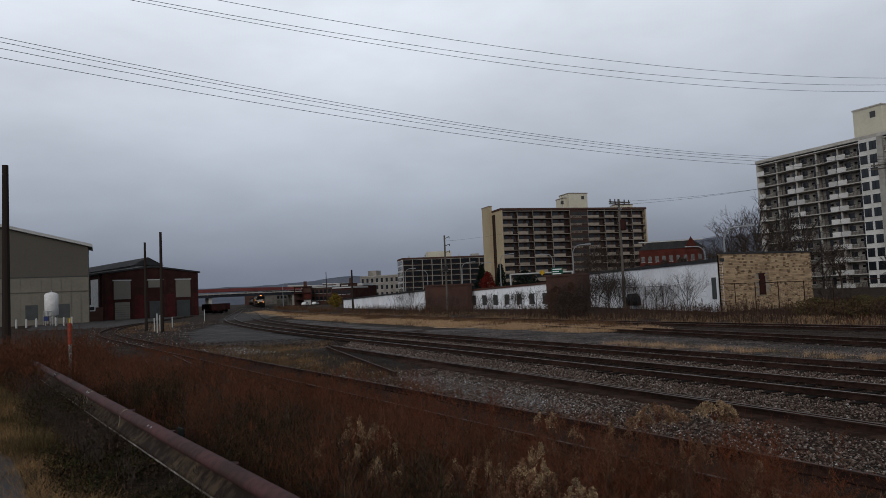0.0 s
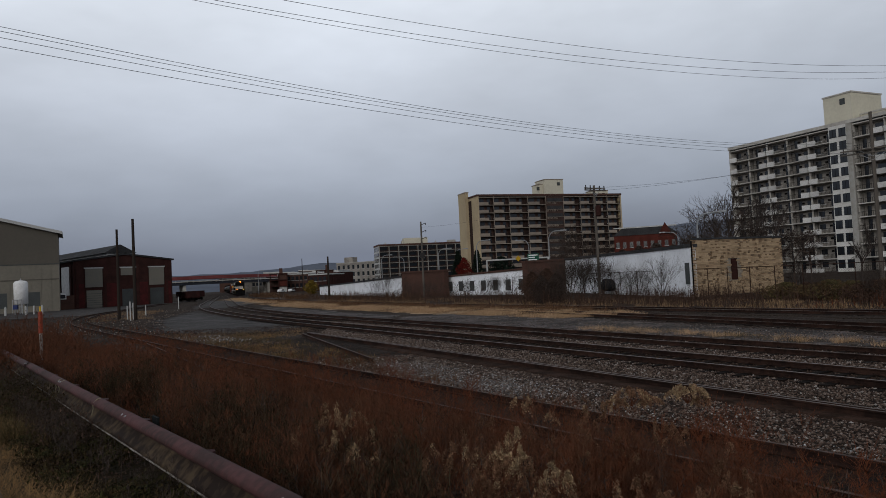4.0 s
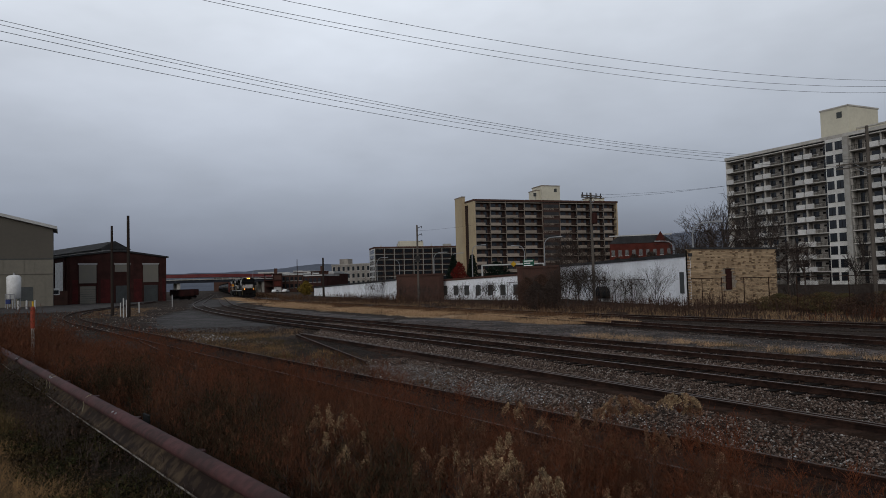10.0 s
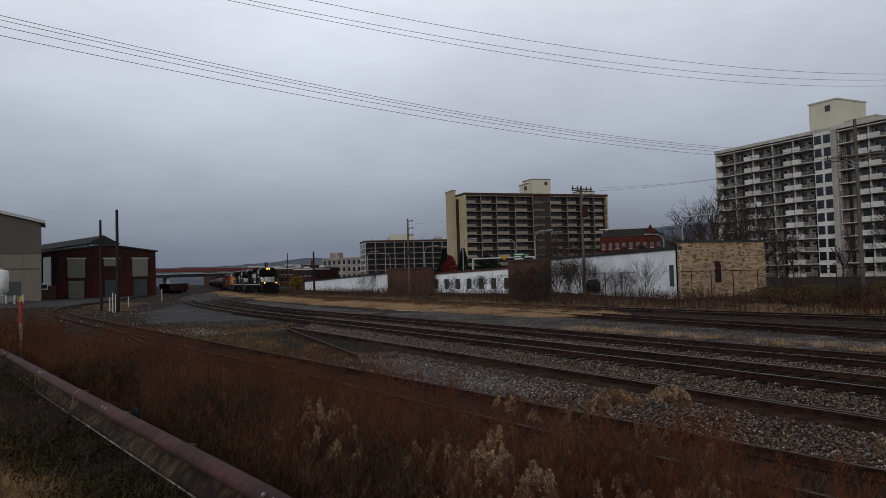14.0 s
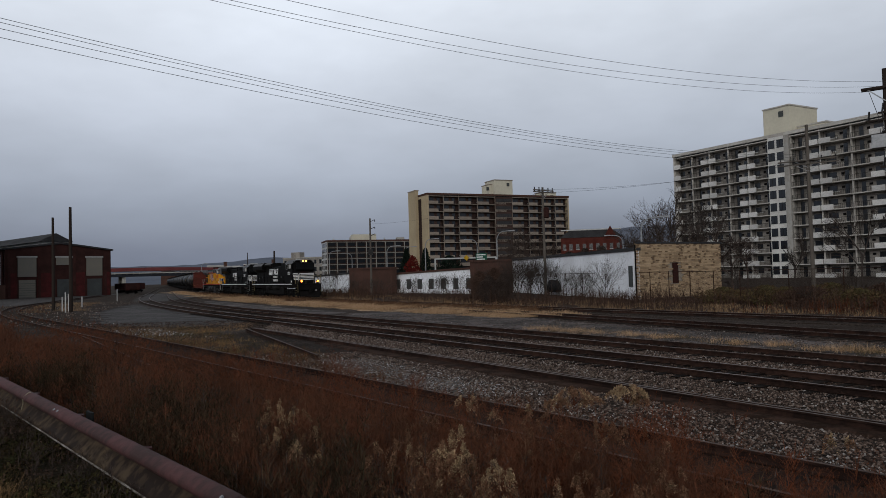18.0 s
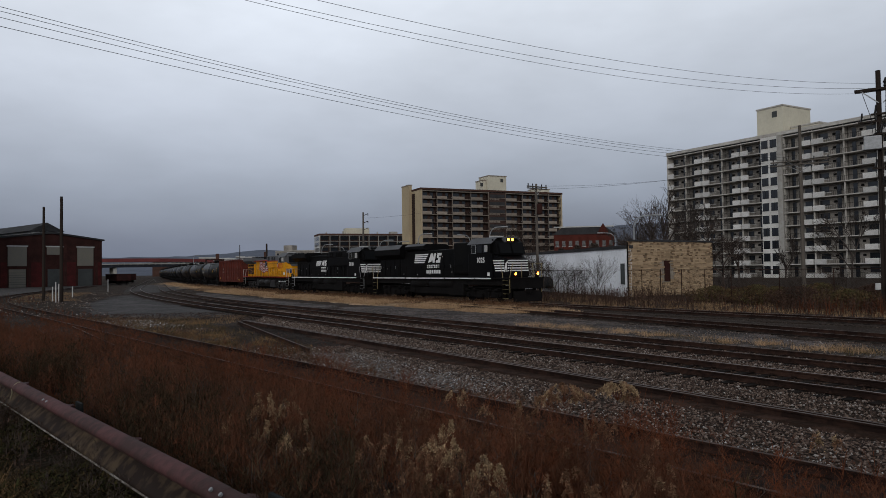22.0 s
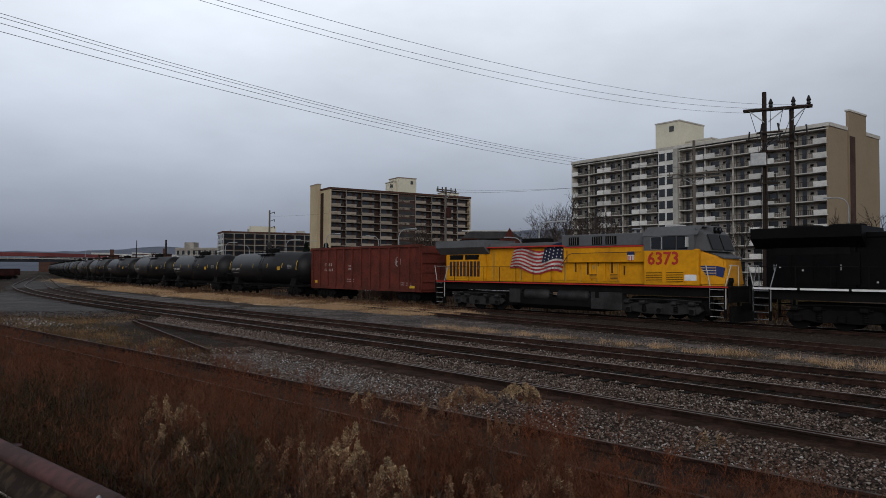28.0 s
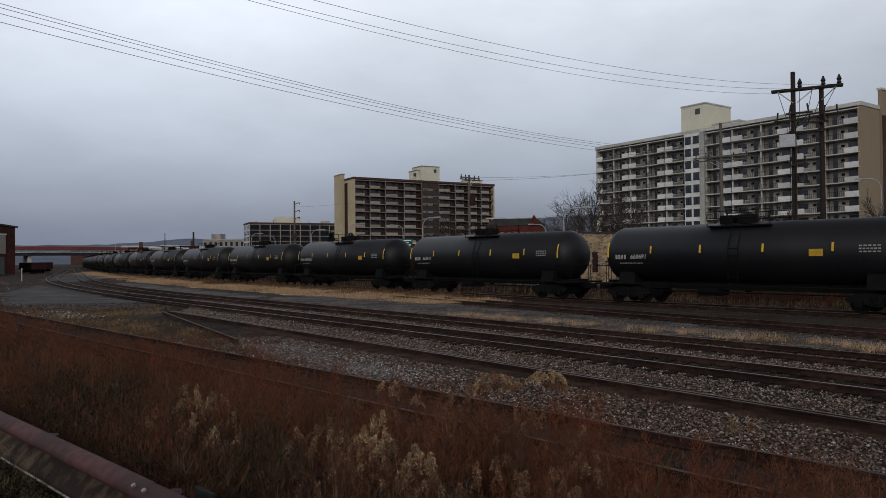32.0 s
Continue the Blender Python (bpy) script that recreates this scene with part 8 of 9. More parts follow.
# flat fuzzy crowns of goldenrod on single stems: direction, distance, height of the top, radius, paleness
DOME = [(20.3, 6.8, -8.9, 0.155, 0.75), (16.2, 6.8, -9.15, 0.15, 0.25), (14.9, 6.8, -10.0, 0.09, 0.2), (17.6, 6.8, -9.8, 0.08, 0.15), (21.4, 6.9, -9.8, 0.07, 0.4)]
rng = np.random.default_rng(77)
for k in range(64):
    dist = rng.uniform(4.5, 7.0)
    SEED.append((rng.uniform(-12, 24), dist, -10.3 - (7.0 - dist) * 2.6 - rng.random() * 1.2, 2, 0.04))
heads = {"seed": ([], []), "seed_dull": ([], [])}
stem_b, stem_t = [], []
for az, dist, el, n in RED:
    for k in range(n):
        p = polar(az + rng.normal() * 1.1, dist + rng.normal() * 0.2)
        z0 = float(ground_z(p.x, p.y))
        top = max(EYE + dist * math.tan(radians(el)) - abs(rng.normal()) * 0.16, z0 + 0.15)
        base, tip = np.array([p.x, p.y, z0]), np.array([p.x + rng.normal() * 0.06, p.y + rng.normal() * 0.06, top])
        stem_b.append(base), stem_t.append(tip)
        for j in range(70):
            m = base + (tip - base) * rng.uniform(0.25, 0.97)
            a, ln = rng.random() * math.tau, rng.uniform(0.04, 0.15) * (top - z0) / 0.6
            q = m + np.array([math.cos(a) * ln, math.sin(a) * ln, ln * rng.uniform(0.4, 1.0)])
            stem_b.append(m), stem_t.append(q)
            for w in range(5):
                c = m + (q - m) * rng.uniform(0.3, 1.0)
                stem_b.append(c), stem_t.append(c + rng.normal(size=3) * 0.022)
for az, dist, el, n, pale in SEED:
    for k in range(max(1, round(n * (0.45 if pale > 0.5 else 0.9)))):
        p = polar(az + rng.normal() * 0.36, dist + rng.normal() * 0.14)
        z0 = float(ground_z(p.x, p.y))
        top = max(EYE + dist * math.tan(radians(el)) - abs(rng.normal()) * 0.05, z0 + 0.22)
        base = np.array([p.x, p.y, z0])
        tip = np.array([p.x + rng.normal() * 0.05, p.y + rng.normal() * 0.05, top])
        stem_b.append(base), stem_t.append(tip)
        # withered leaves along the stem
        for j in range(26):
            m = base + (tip - base) * rng.uniform(0.2, 0.85)
            a, ln = rng.random() * math.tau, rng.uniform(0.03, 0.07)
            stem_b.append(m), stem_t.append(m + np.array([math.cos(a) * ln, math.sin(a) * ln, -ln * rng.uniform(0.0, 0.8)]))
        # the plume: arching sprays that droop to one side, dense with fluff
        lead = rng.random() * math.tau
        for j in range(6):
            u = j / 6
            root = tip - np.array([0, 0, 0.07 * u])
            a = lead + rng.normal() * 0.7
            reach = (0.03 + 0.06 * u) * rng.uniform(0.75, 1.25)
            v = rng.random(60)
            arc = np.stack([np.cos(a) * reach * v, np.sin(a) * reach * v, 0.035 * np.sin(v * 2.9) - 0.05 * v * v], 1)
            c = root + arc + rng.normal(size=(60, 3)) * 0.0055
            to = heads["seed" if rng.random() < pale * (1.1 - 0.7 * u) else "seed_dull"]
            to[0].extend(c), to[1].extend(c + rng.normal(size=(60, 3)) * 0.0075 + np.array([0, 0, 0.002]))
for az, dist, el, radius, pale in DOME:
    p = polar(az, dist)
    top = EYE + dist * math.tan(radians(el))
    foot = np.array([p.x, p.y, float(ground_z(p.x, p.y))])
    fork = np.array([p.x, p.y, top - radius * 1.15])
    stem_b.append(foot), stem_t.append(fork)
    for j in range(int(260 * radius)):
        a, lean = rng.random() * math.tau, math.sqrt(rng.random())
        end = np.array([p.x + math.cos(a) * radius * lean, p.y + math.sin(a) * radius * lean, top - radius * 0.55 * lean ** 2])
        stem_b.append(fork), stem_t.append(end)
        v = rng.uniform(0.0, 1.0, (70, 1))
        droop = np.array([math.cos(a), math.sin(a), 0.0]) * 0.05 * v - np.array([0, 0, 0.05]) * v ** 2
        c = end + droop + rng.normal(size=(70, 3)) * 0.007
        to = heads["seed" if rng.random() < pale else "seed_dull"]
        to[0].extend(c), to[1].extend(c + rng.normal(size=(70, 3)) * 0.009)
for nm, (hb, ht) in heads.items():
    blades("seed_heads", np.array(hb), np.array(ht), 0.012, M[nm], "beige fluffy dead goldenrod seed heads" if nm == "seed" else "brown withered goldenrod seed heads", "weeds", rng)
blades("red_weeds", np.array(stem_b), np.array(stem_t), 0.0045, M["weed_red"], "thin rust-red dead weed stems and twigs", "weeds", rng)

# leafy verge: small leaves turned every way, and flattened straw towards the road
verge_rng = np.random.default_rng(78)


def leaf_field(n, each, y0, y1, left, right, seed, low, high, jitter):
    at = np.repeat(np.array(scatter(n, y0, y1, left, right, seed, 0.7)), each, axis=0)
    at = at + verge_rng.normal(size=at.shape) * jitter
    lift = verge_rng.random(len(at)) * (low + high * ripple(at[:, 0], at[:, 1], 0.55, seed))
    return np.stack([at[:, 0], at[:, 1], ground_z(at[:, 0], at[:, 1]) + 0.03 + lift], 1)


leaf_b = np.concatenate([leaf_field(2000, 26, -1.0, 10.5, lambda y: guard_x(y) - 0.95, lambda y: guard_x(y) + 0.2, 51, 0.06, 0.17, 0.08),
                         leaf_field(1000, 26, 9.5, 18.0, lambda y: guard_x(y) - 0.8, lambda y: guard_x(y) + 0.05, 151, 0.15, 0.30, 0.07)])
blades("verge_greenery", leaf_b, leaf_b + verge_rng.normal(size=leaf_b.shape) * 0.02, 0.02, M["green"], "low green and brown leafy plants under the guardrail", "plants", verge_rng)
leaf_b = leaf_field(480, 22, 6.0, 18.0, lambda y: guard_x(y) - 0.9, lambda y: guard_x(y) + 0.1, 152, 0.12, 0.34, 0.06)
blades("verge_greenery", leaf_b, leaf_b + verge_rng.normal(size=leaf_b.shape) * 0.017, 0.016, M["brown_brush"], "withered brown leaves under the guardrail", "plants", verge_rng)
grass("verge_straw", scatter(1700, 1.0, 18, lambda y: guard_x(y) - 1.5, lambda y: guard_x(y) - 0.8, 52), (0.05, 0.16), 30, M["verge_straw"], "flattened golden-brown dead grass on the verge", 62, 0.006, 0.16, lean=1.5)
grass("verge_straw", scatter(700, 8.0, 20, lambda y: guard_x(y) - 1.4, lambda y: guard_x(y) - 0.7, 252, 0.9), (0.10, 0.32), 14, M["dull_grass"], "brownish dead grass tufts on the verge", 262, 0.007, 0.14, lean=0.7)
weeds("guardrail_weeds", scatter(70, 0.5, 8.5, lambda y: guard_x(y) - 0.6, lambda y: guard_x(y) - 0.12, 353), (0.35, 0.62), 24, M["brush"], "thin dark leafy twigs before the guardrail", 363, 0.35, 0.005, 3)
weeds("guardrail_weeds", scatter(420, 7.5, 18.5, lambda y: guard_x(y) - 0.7, lambda y: guard_x(y) - 0.05, 53), (0.25, 0.6), 22, M["brush"], "thin brown weeds in front of the guardrail", 63, 0.4, 0.003, 3)
# dry golden grass between the tracks
grass("dry_grass", scatter(620, 3, 34, lambda y: x_at("far_lead", y) + 2.7, lambda y: x_at("far_lead", y) + 4.1, 54, 1.1), (0.05, 0.30), 22, M["straw"], "tufts of dry golden grass beside the gravel road", 64, 0.009, 0.16, lean=0.6)
grass("dry_grass", scatter(520, 2, 33, lambda y: x_at("far_lead", y) + 2.4, lambda y: x_at("far_lead", y) + 4.6, 154, 0.8), (0.04, 0.2), 18, M["dull_grass"], "dull olive-brown grass beside the gravel road", 164, 0.010, 0.22, lean=0.8)
grass("dry_grass", scatter(5000, 42, 105, lambda y: max(x_at("far_lead", y) + 4.6, x_at("main", y) - 8.6), lambda y: x_at("main", y) - 3.4, 55, 0.28), (0.08, 0.36), 24, M["straw"], "band of dry golden grass before the main line", 65, 0.02, 0.45, lean=0.7)
grass("dry_grass", scatter(900, 95, 190, lambda y: x_at("main", y) - 5.0, lambda y: x_at("main", y) - 2.2, 56), (0.12, 0.45), 20, M["straw"], "band of dry golden grass before the main line", 66, 0.04, 0.8, lean=0.6)
grass("russet_grass", scatter(2200, 46, 150, lambda y: x_at("main", y) - 4.2, lambda y: x_at("main", y) - 1.5, 255, 0.16), (0.18, 0.6), 16, M["russet"], "russet-brown dead grass along the main line", 265, 0.026, 0.4, lean=0.5)
grass("russet_grass", scatter(700, 44, 120, lambda y: x_at("main", y) - 8.5, lambda y: x_at("main", y) - 4.0, 256, 0.3), (0.1, 0.3), 16, M["russet"], "russet-brown tufts in the golden grass", 266, 0.022, 0.4, lean=0.6)
grass("dead_grass", scatter(190, 25, 41, lambda y: x_at("siding", y) + 1.4, lambda y: x_at("spur", y) - 1.2, 57, 0.7), (0.04, 0.30), 18, M["verge_straw"], "golden dead grass at the end of the spur", 67, 0.009, 0.25, lean=0.6)
grass("dead_grass", scatter(420, 24, 43, lambda y: x_at("siding", y) + 1.2, lambda y: x_at("spur", y) - 1.0, 157, 0.6), (0.04, 0.26), 16, M["dull_grass"], "dull olive grass at the end of the spur", 167, 0.010, 0.25, lean=0.6)
grass("dead_grass", scatter(260, 39, 46, lambda y: x_at("siding", y) + 1.5, lambda y: x_at("spur", y), 58), (0.05, 0.18), 20, M["straw_pale"], "pale dead grass at the edge of the asphalt", 68, 0.012, 0.35, lean=0.8)
grass("dead_grass", scatter(260, 75, 110, lambda y: x_at("siding", y) + 1.0, lambda y: x_at("siding", y) + 8.0, 59, 0.3), (0.08, 0.25), 14, M["straw_pale"], "pale dead grass and rubble round the poles", 69, 0.03, 0.5, lean=0.7)
weeds("brown_undergrowth", scatter(3200, 34, 130, lambda y: x_at("main", y) + 2.6, lambda y: x_at("main", y) + 3.0 + min(13, 9 + (y - 34) * 0.12), 60, 0.15), (0.4, 1.5), 14, M["brown_brush"], "brown undergrowth between the main line and the wall", 70, 0.5, 0.03)
weeds("brown_undergrowth", scatter(1500, 92, 235, lambda y: x_at("main", y) + 2.4, lambda y: x_at("main", y) + 8.5, 161, 0.1), (0.5, 1.5), 14, M["russet"], "russet-brown brush along the far side of the main line", 171, 0.5, 0.04)
grass("undergrowth_grass", scatter(2000, 12, 120, lambda y: x_at("main", y) + 2.3, lambda y: x_at("main", y) + 12, 61, 0.2), (0.1, 0.35), 8, M["straw_pale"], "dull dead grass beyond the main line", 71, 0.05, 0.4)
weeds("brown_undergrowth", scatter(1500, 18, 64, lambda y: x_at("main", y) + 4.0, lambda y: x_at("main", y) + 20, 160, 0.2), (0.3, 1.2), 16, M["brown_brush"], "brown undergrowth on the bank beyond the fence", 170, 0.5, 0.026, 1)
weeds("right_undergrowth", scatter(1500, 8, 40, lambda y: x_at("main", y) + 3.0, lambda y: x_at("main", y) + 18, 62, 0.2), (0.3, 1.1), 14, M["weed_red"], "rusty brown weeds beyond the main line", 72, 0.5, 0.022)


def branch_mesh(rng, base, tip, r, depth, bm_v, bm_f, forks, spread):
    """Tapered limbs, forking; thin twigs at the ends."""
    d = tip - base
    n = len(bm_v)
    q = Vector(d).to_track_quat("Z", "Y")
    k_n = 5 if depth > 1 else 3
    for c, rr in ((base, r), (tip, r * 0.62)):
        for k in range(k_n):
            o = q @ Vector((rr * math.cos(k * math.tau / k_n), rr * math.sin(k * math.tau / k_n), 0))
            bm_v.append(np.array(c) + np.array(o))
    for k in range(k_n):
        bm_f.append((n + k, n + (k + 1) % k_n, n + k_n + (k + 1) % k_n, n + k_n + k))
    if depth == 0:
        return
    ln = np.linalg.norm(d)
    for k in range(forks):
        u = rng.uniform(0.45, 1.0) if k else 1.0
        p = base + d * u
        nd = d / ln + rng.normal(size=3) * spread
        nd[2] += 0.12
        nd = nd / np.linalg.norm(nd) * ln * rng.uniform(0.55, 0.85)
        branch_mesh(rng, p, p + nd, r * 0.62 * (1.15 - 0.4 * (1 - u)), depth - 1, bm_v, bm_f, forks, spread)


def bare_tree(az, dist, h, depth, forks, seed, r=0.14, label="bare leafless tree with fine grey twigs", spread=0.42, stems=1, material="bark"):
    at = polar(az, dist)
    rng = np.random.default_rng(seed)
    name = "bare_tree" if stems == 1 else "bare_shrub"
    ob = thing(name, pose(at.x, at.y, 0), label, "tree" if stems == 1 else "shrub", "bare trees and shrubs")
    for s in range(stems):
        V, F = [], []
        b = np.array([rng.normal() * 0.15 * (stems > 1), rng.normal() * 0.15 * (stems > 1), -0.1])
        t = b + np.array([rng.normal() * (0.05 if stems == 1 else 0.35), rng.normal() * (0.05 if stems == 1 else 0.35), 1.0]) * h * (0.36 if stems == 1 else 0.42)
        branch_mesh(rng, b, t, r, depth, V, F, forks, spread)
        me = bpy.data.meshes.new("stem")
        me.from_pydata([tuple(v) for v in V], [], F)
        me.materials.append(M[material])
        o = new("stem" if stems > 1 else "trunk", me)
        o.parent = ob
    return ob


bare_tree(25.3, 112, 13.0, 6, 3, 1, 0.2)
bare_tree(24.0, 125, 16.0, 6, 3, 2, 0.2)
bare_tree(26.6, 128, 15.0, 6, 3, 3, 0.2)
bare_tree(36.6, 95, 10.5, 6, 3, 4, 0.14)
bare_tree(20.8, 150, 10.5, 6, 3, 5, 0.2)
bare_tree(22.3, 140, 11.5, 6, 3, 15, 0.2)
bare_tree(18.2, 160, 6.0, 5, 3, 16, 0.2)
for k, (az, dist, h) in enumerate(((22.9, 118, 12.5), (24.1, 116, 13.4), (23.4, 122, 10.0), (25.0, 108, 10.0), (26.0, 106, 9.4), (27.0, 104, 8.8), (28.2, 102, 8.2), (29.3, 100, 6.0), (21.6, 130, 8.6))):
    bare_tree(az, dist, h, 6, 3, 300 + k, 0.13, "bare grey-brown tree before the balconies", 0.5, 1, "brush")
bare_tree(32.4, 95, 5.4, 6, 3, 320, 0.13, "bare pale tree before the stair wall")
for k, (az, dist, h) in enumerate(((10.8, 190, 9.5), (11.8, 185, 12.5), (12.6, 192, 16.0), (13.2, 188, 16.5), (13.9, 194, 12.0), (14.6, 190, 10.0))):
    bare_tree(az, dist, h, 6, 3, 340 + k, 0.2, "bare brown tree before the tan block", 0.5, 1, "brush")
bare_tree(44.0, 88, 9.5, 6, 3, 6, 0.12)
bare_tree(45.8, 80, 8.5, 6, 3, 7, 0.12)
bare_tree(28.6, 58, 2.6, 4, 3, 8, 0.09, "broken bare stump with thin limbs")
bare_tree(42.6, 60, 4.0, 5, 3, 17, 0.09)
for k, (az, dist, h, stems) in enumerate(((18.9, 63, 4.0, 9), (13.2, 79, 4.6, 9), (14.6, 76, 4.2, 8), (12.2, 82, 4.6, 8), (15.6, 73, 3.8, 8), (11.2, 84, 4.2, 8), (10.0, 84, 3.8, 8), (8.8, 86, 3.6, 7), (7.2, 88, 3.2, 7), (5.6, 90, 3.0, 6), (16.6, 71, 3.2, 7), (-2.6, 100, 4.4, 9), (-3.4, 104, 3.6, 7), (0.6, 98, 2.8, 6), (2.6, 94, 2.8, 6), (17.4, 69, 2.8, 6), (29.8, 54, 2.4, 5), (33.5, 50, 2.6, 5), (36.2, 52, 2.8, 6), (40.5, 52, 3.0, 6), (9.4, 80, 3.2, 7), (10.8, 79, 3.0, 7), (11.9, 80, 4.4, 9), (12.7, 78, 4.0, 9), (13.8, 77, 4.4, 9), (3.8, 92, 2.6, 7), (6.4, 90, 3.0, 7), (4.8, 91, 2.6, 6), (1.4, 97, 2.4, 6), (-1.0, 101, 2.6, 6), (12.0, 81, 5.0, 9), (13.0, 79, 5.0, 9), (14.0, 78, 4.6, 8))):
    bare_tree(az, dist, h * 0.8, 4, 3, 20 + k, 0.018, "bare many-stemmed shrub before the white wall", 0.36, stems, "shrub")


def leafy(az, dist, h, width, z0, n, material, label, seed, leaf=0.28, conical=False):
    at = polar(az, dist)
    rng = np.random.default_rng(seed)
    ob = thing("tree" if h > 3 else "shrub", pose(at.x, at.y, 0), label, "tree", "far trees")
    part("trunk", rod(bmesh.new(), (0, 0, -0.5), (0, 0, h * 0.6), 0.16, 0.06, 8), M["bark"], ob)
    V, F = [], []
    for k in range(n):
        u = rng.random()
        rr = width * ((1 - u) ** 0.9 + 0.05 if conical else math.sin(math.pi * min(0.98, u * 0.85 + 0.12)))
        a, q = rng.random() * math.tau, rng.random() ** 0.5
        wob = 1 + 0.25 * math.sin(a * 3 + u * 9)
        c = np.array([math.cos(a) * rr * q * wob, math.sin(a) * rr * q * wob, z0 + (h - z0) * u])
        d1, d2 = rng.normal(size=3), rng.normal(size=3)
        i = len(V)
        V.extend((c, c + d1 / np.linalg.norm(d1) * leaf, c + d2 / np.linalg.norm(d2) * leaf))
        F.append((i, i + 1, i + 2))
    me = bpy.data.meshes.new("crown")
    me.from_pydata([tuple(v) for v in V], [], F)
    me.materials.append(M[material])
    o = new("crown", me)
    o.parent = ob


leafy(9.7, 64, 2.5, 1.0, 0.0, 7000, "brush", "dense brown twiggy bush before the wall", 190, 0.09)
leafy(10.9, 64, 2.6, 1.0, 0.0, 7000, "brush", "dense brown twiggy bush before the wall", 191, 0.09)
leafy(9.0, 72, 2.9, 1.2, 0.0, 7000, "brown_brush", "dense brown twiggy bush before the wall", 192, 0.10)
leafy(10.2, 74, 3.2, 1.4, 0.0, 8000, "brown_brush", "dense brown twiggy bush before the wall", 193, 0.10)
leafy(3.65, 150, 6.7, 1.7, 1.5, 1500, "red_leaf", "tree with red autumn leaves", 91, 0.35)
leafy(3.15, 158, 8.4, 2.2, 0.5, 3000, "evergreen", "dark evergreen beside the road", 92, 0.4, True)
leafy(4.7, 156, 8.4, 2.2, 0.5, 2600, "evergreen", "dark evergreen beside the road", 93, 0.4, True)
leafy(-8.65, 205, 3.9, 2.0, 0.2, 1500, "yellow_leaf", "shrub with yellow autumn leaves", 94, 0.4)
leafy(6.6, 150, 6.5, 3.4, 0.3, 2600, "evergreen", "dark evergreen beside the road", 95, 0.4)
for k, (az, dist, h, w) in enumerate(((27.6, 56, 1.9, 1.5), (29.0, 60, 1.6, 1.7), (30.4, 54, 2.1, 1.6), (31.8, 58, 1.7, 1.8), (33.2, 52, 2.0, 1.6), (34.7, 56, 2.2, 1.9), (36.4, 50, 1.8, 1.6), (38.0, 54, 2.1, 1.8), (40.0, 50, 1.9, 1.7), (42.2, 52, 2.2, 1.8))):
    leafy(az, dist, h * 0.62, w * 1.3, 0.0, 3000, "bank_green" if k % 3 != 1 else "brown_brush", "low tangle of dull green and brown scrub", 220 + k, 0.12)
for k in range(7):
    leafy(16.2 + k * 1.25, 170 + (k % 3) * 12, 7.0 + (k * 37 % 5) * 0.5, 4.0, 0.2, 1500, "brush", "brown leafless thicket on the slope", 100 + k, 0.5)

# ---------------------------------------------------------------- loose stones on the nearer ballast


def loose_stones(n, y0, y1, left, right, size, seed, material, label):
    """Angular stones of eight faces each, strewn between two lines."""
    rng = np.random.default_rng(seed)
    y = rng.uniform(y0, y1, n)
    x = left(y) + (right(y) - left(y)) * rng.random(n)
    s = rng.uniform(*size, size=n) ** 1.0
    sc = rng.uniform(0.55, 1.25, size=(n, 3)) * s[:, None]
    a = rng.random(n) * math.tau
    ca, sa = np.cos(a), np.sin(a)
    out = []
    for vx, vy, vz in ((1, 0.2, 0.1), (-1, -0.1, 0), (0.1, 1, 0), (-0.2, -1, 0.1), (0.3, 0.2, 0.75), (0, 0, -0.7)):
        px, py = vx * sc[:, 0], vy * sc[:, 1]
        out.append(np.stack([x + px * ca - py * sa, y + px * sa + py * ca, -0.018 + vz * sc[:, 2] + s * 0.3], 1))
    co = np.stack(out, 1).reshape(-1, 3)
    oct_f = np.array(((0, 2, 4), (2, 1, 4), (1, 3, 4), (3, 0, 4), (2, 0, 5), (1, 2, 5), (3, 1, 5), (0, 3, 5)))
    idx = (np.arange(n)[:, None, None] * 6 + oct_f[None]).reshape(-1)
    me = bpy.data.meshes.new("loose_ballast")
    me.vertices.add(6 * n)
    me.vertices.foreach_set("co", co.astype(np.float32).ravel())
    me.loops.add(24 * n)
    me.loops.foreach_set("vertex_index", idx.astype(np.int32))
    me.polygons.add(8 * n)
    me.polygons.foreach_set("loop_start", np.arange(0, 24 * n, 3, dtype=np.int32))
    me.update(calc_edges=True)
    me.materials.append(material)
    tagged(new("loose_ballast", me), label, "ballast", kind="stuff")


GREY_STONES = "loose brown-grey crushed stones between the tracks"
loose_stones(31000, 1.0, 26, lambda y: x_at("siding", y) + 0.9, lambda y: mud_edge(y) + 0.02, (0.016, 0.037), 201, M["stone"], GREY_STONES)
loose_stones(40000, 1.0, 44, lambda y: x_at("spur", y) + 1.10, lambda y: x_at("near_lead", y) - 1.0, (0.016, 0.037), 213, M["stone"], GREY_STONES)
loose_stones(34000, 4, 52, lambda y: x_at("near_lead", y) + 1.0, lambda y: x_at("far_lead", y) - 1.0, (0.017, 0.038), 202, M["stone"], GREY_STONES)
loose_stones(7000, 4, 36, lambda y: x_at("far_lead", y) + 0.85, lambda y: x_at("far_lead", y) + 2.4, (0.017, 0.038), 206, M["stone"], GREY_STONES)
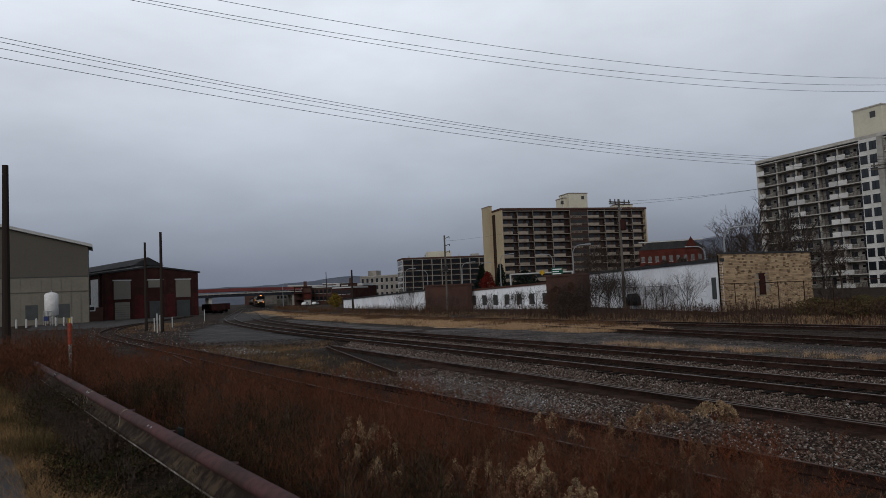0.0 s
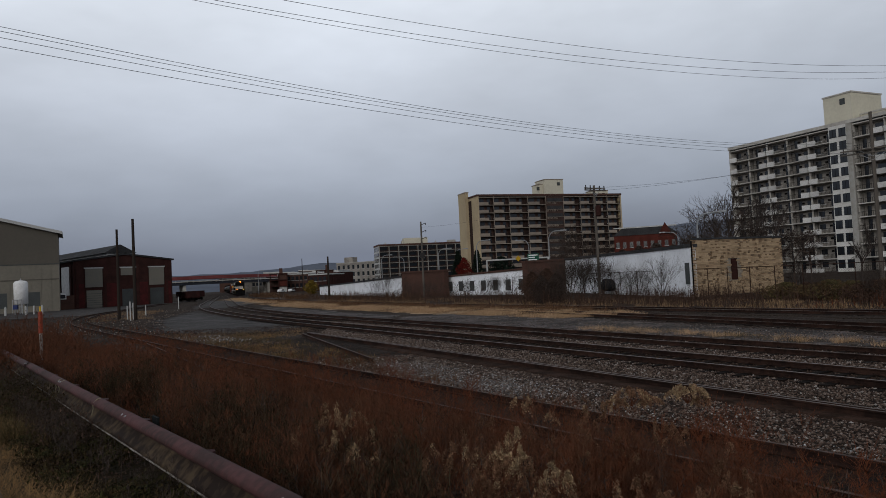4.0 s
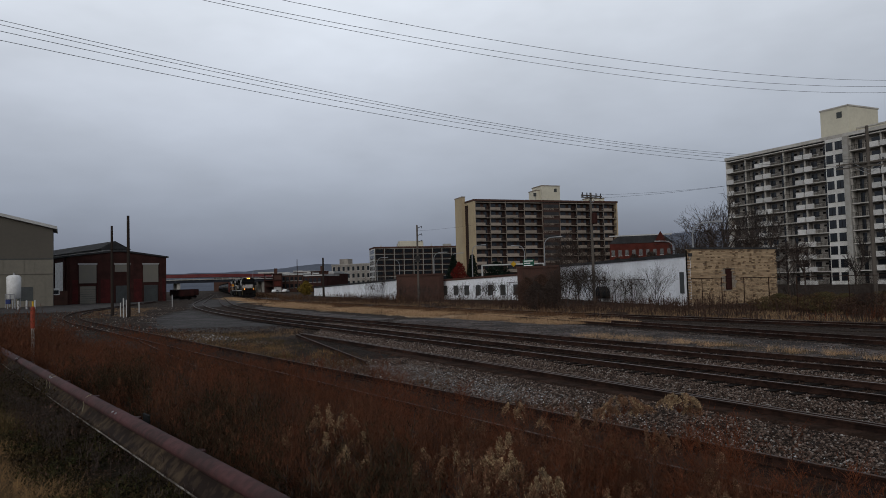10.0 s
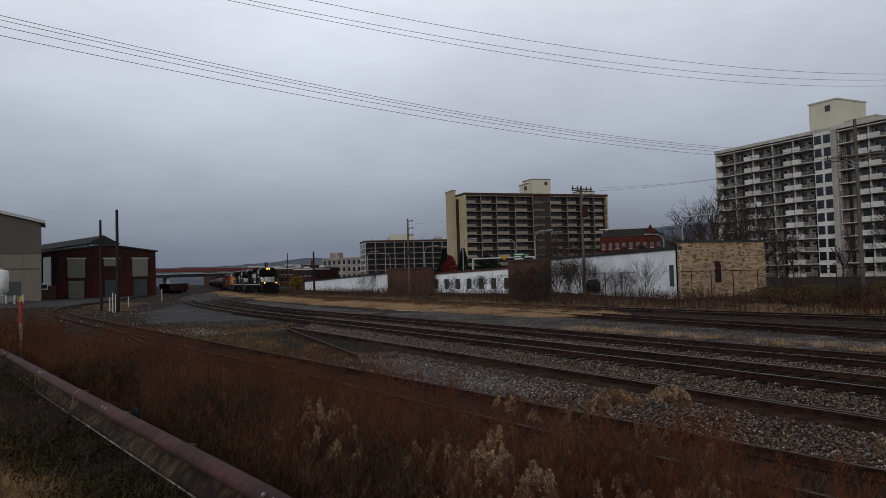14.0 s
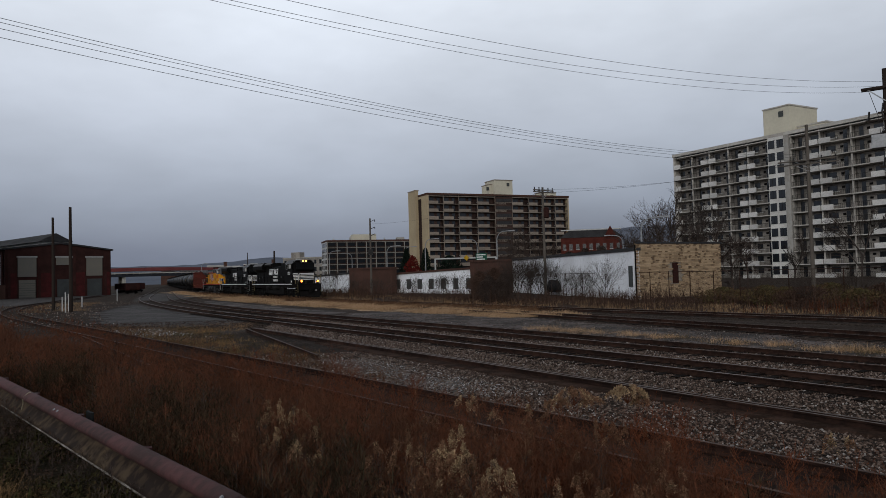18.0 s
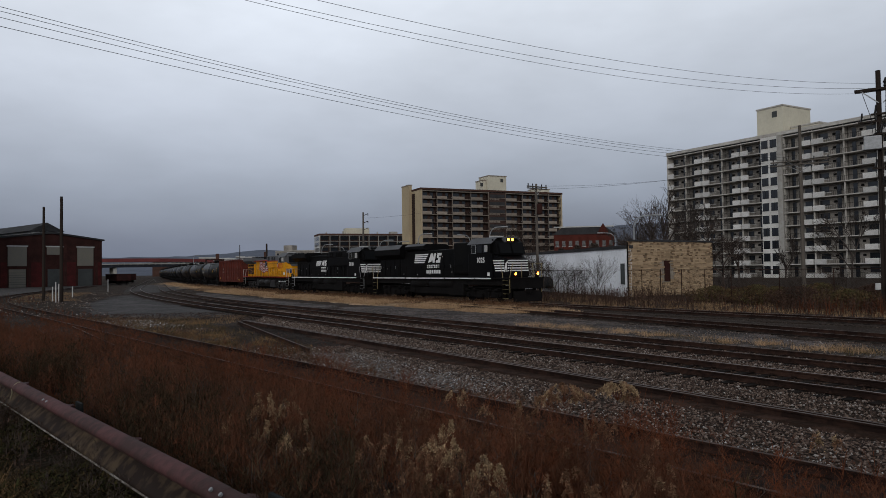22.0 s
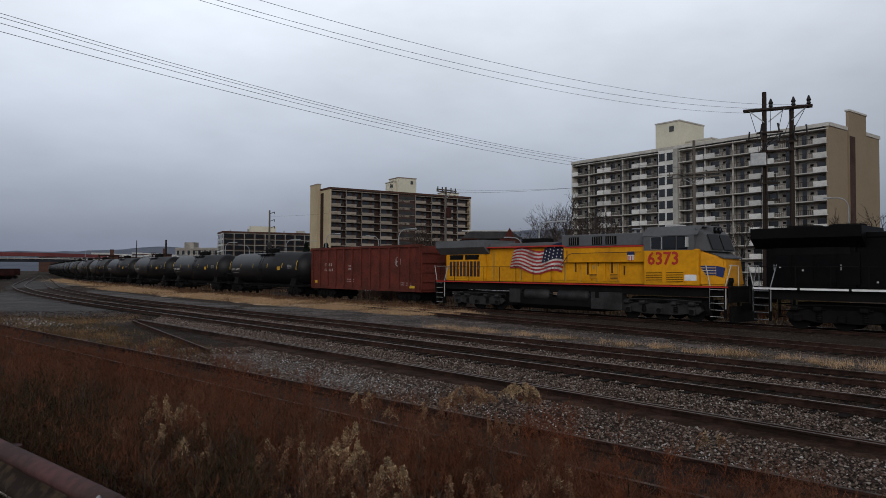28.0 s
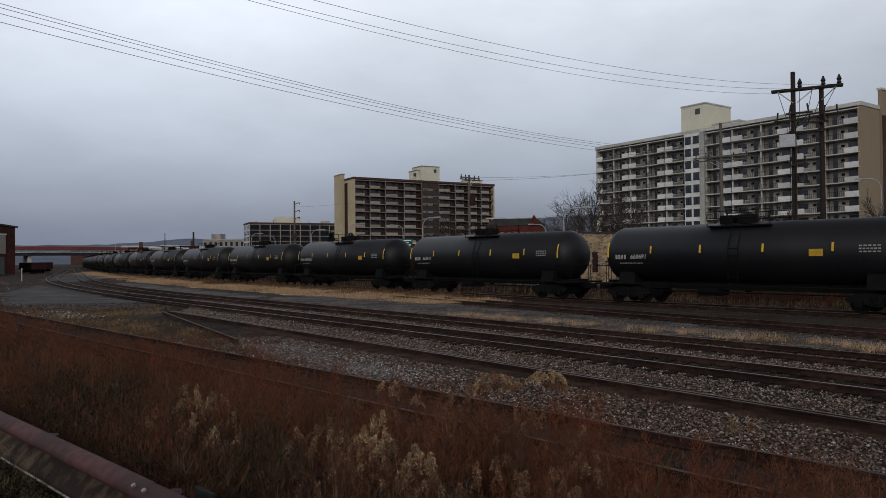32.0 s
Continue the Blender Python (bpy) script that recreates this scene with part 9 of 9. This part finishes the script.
loose_stones(3400, 15.5, 24, lambda y: x_at("spur", y) - 2.3, lambda y: x_at("spur", y) - 0.6, (0.010, 0.028), 203, M["pale_stone"], "loose pale crushed stones between the tracks")
loose_stones(900, 5, 15, lambda y: x_at("siding", y) + 1.3, lambda y: x_at("spur", y) - 1.3, (0.010, 0.024), 207, M["pale_stone"], "a few pale crushed stones between the tracks")
loose_stones(800, 34, 44, lambda y: x_at("siding", y) + 1.4, lambda y: x_at("siding", y) + 4.8, (0.02, 0.06), 214, M["stone"], "pale rubble at the edge of the asphalt")
loose_stones(2400, 41, 50, lambda y: x_at("siding", y) + 1.4, lambda y: x_at("near_lead", y) - 1.6, (0.02, 0.05), 215, M["dark_stone"], "dark crumbled asphalt and stones at its edge")
loose_stones(500, 37, 43, lambda y: x_at("siding", y) + 1.6, lambda y: x_at("siding", y) + 4.4, (0.02, 0.06), 216, M["pale_stone"], "pale rubble at the edge of the asphalt")
loose_stones(2600, 48, 108, lambda y: x_at("siding", y) - 4.0, lambda y: x_at("siding", y) + 4.0 + np.maximum(0, y - 50) * 0.2, (0.025, 0.075), 208, M["stone"], "rubble and broken stone over the old yard")
loose_stones(7000, 3, 40, lambda y: x_at("near_lead", y) - 0.66, lambda y: x_at("near_lead", y) + 0.66, (0.02, 0.04), 209, M["dark_stone"], "dark stones between the rails")
loose_stones(7000, 3, 40, lambda y: x_at("far_lead", y) - 0.66, lambda y: x_at("far_lead", y) + 0.66, (0.02, 0.04), 212, M["stone"], GREY_STONES)
loose_stones(3600, 3, 30, lambda y: x_at("siding", y) - 0.6, lambda y: x_at("siding", y) + 0.66, (0.018, 0.04), 210, M["dark_stone"], "dark rust-stained stones between the rails of the siding")
loose_stones(9000, 2, 50, lambda y: x_at("far_lead", y) + 2.7, lambda y: x_at("runaround", y) - 1.4, (0.012, 0.032), 211, M["stone"], "stray stones over the gravel road")


def motions():
    times = [k * 0.5 for k in range(65)]
    for ob, behind in VEHICLES:
        walk(ob, [(t, vehicle_pose(nose_at(t) + behind)) for t in times])


motions()
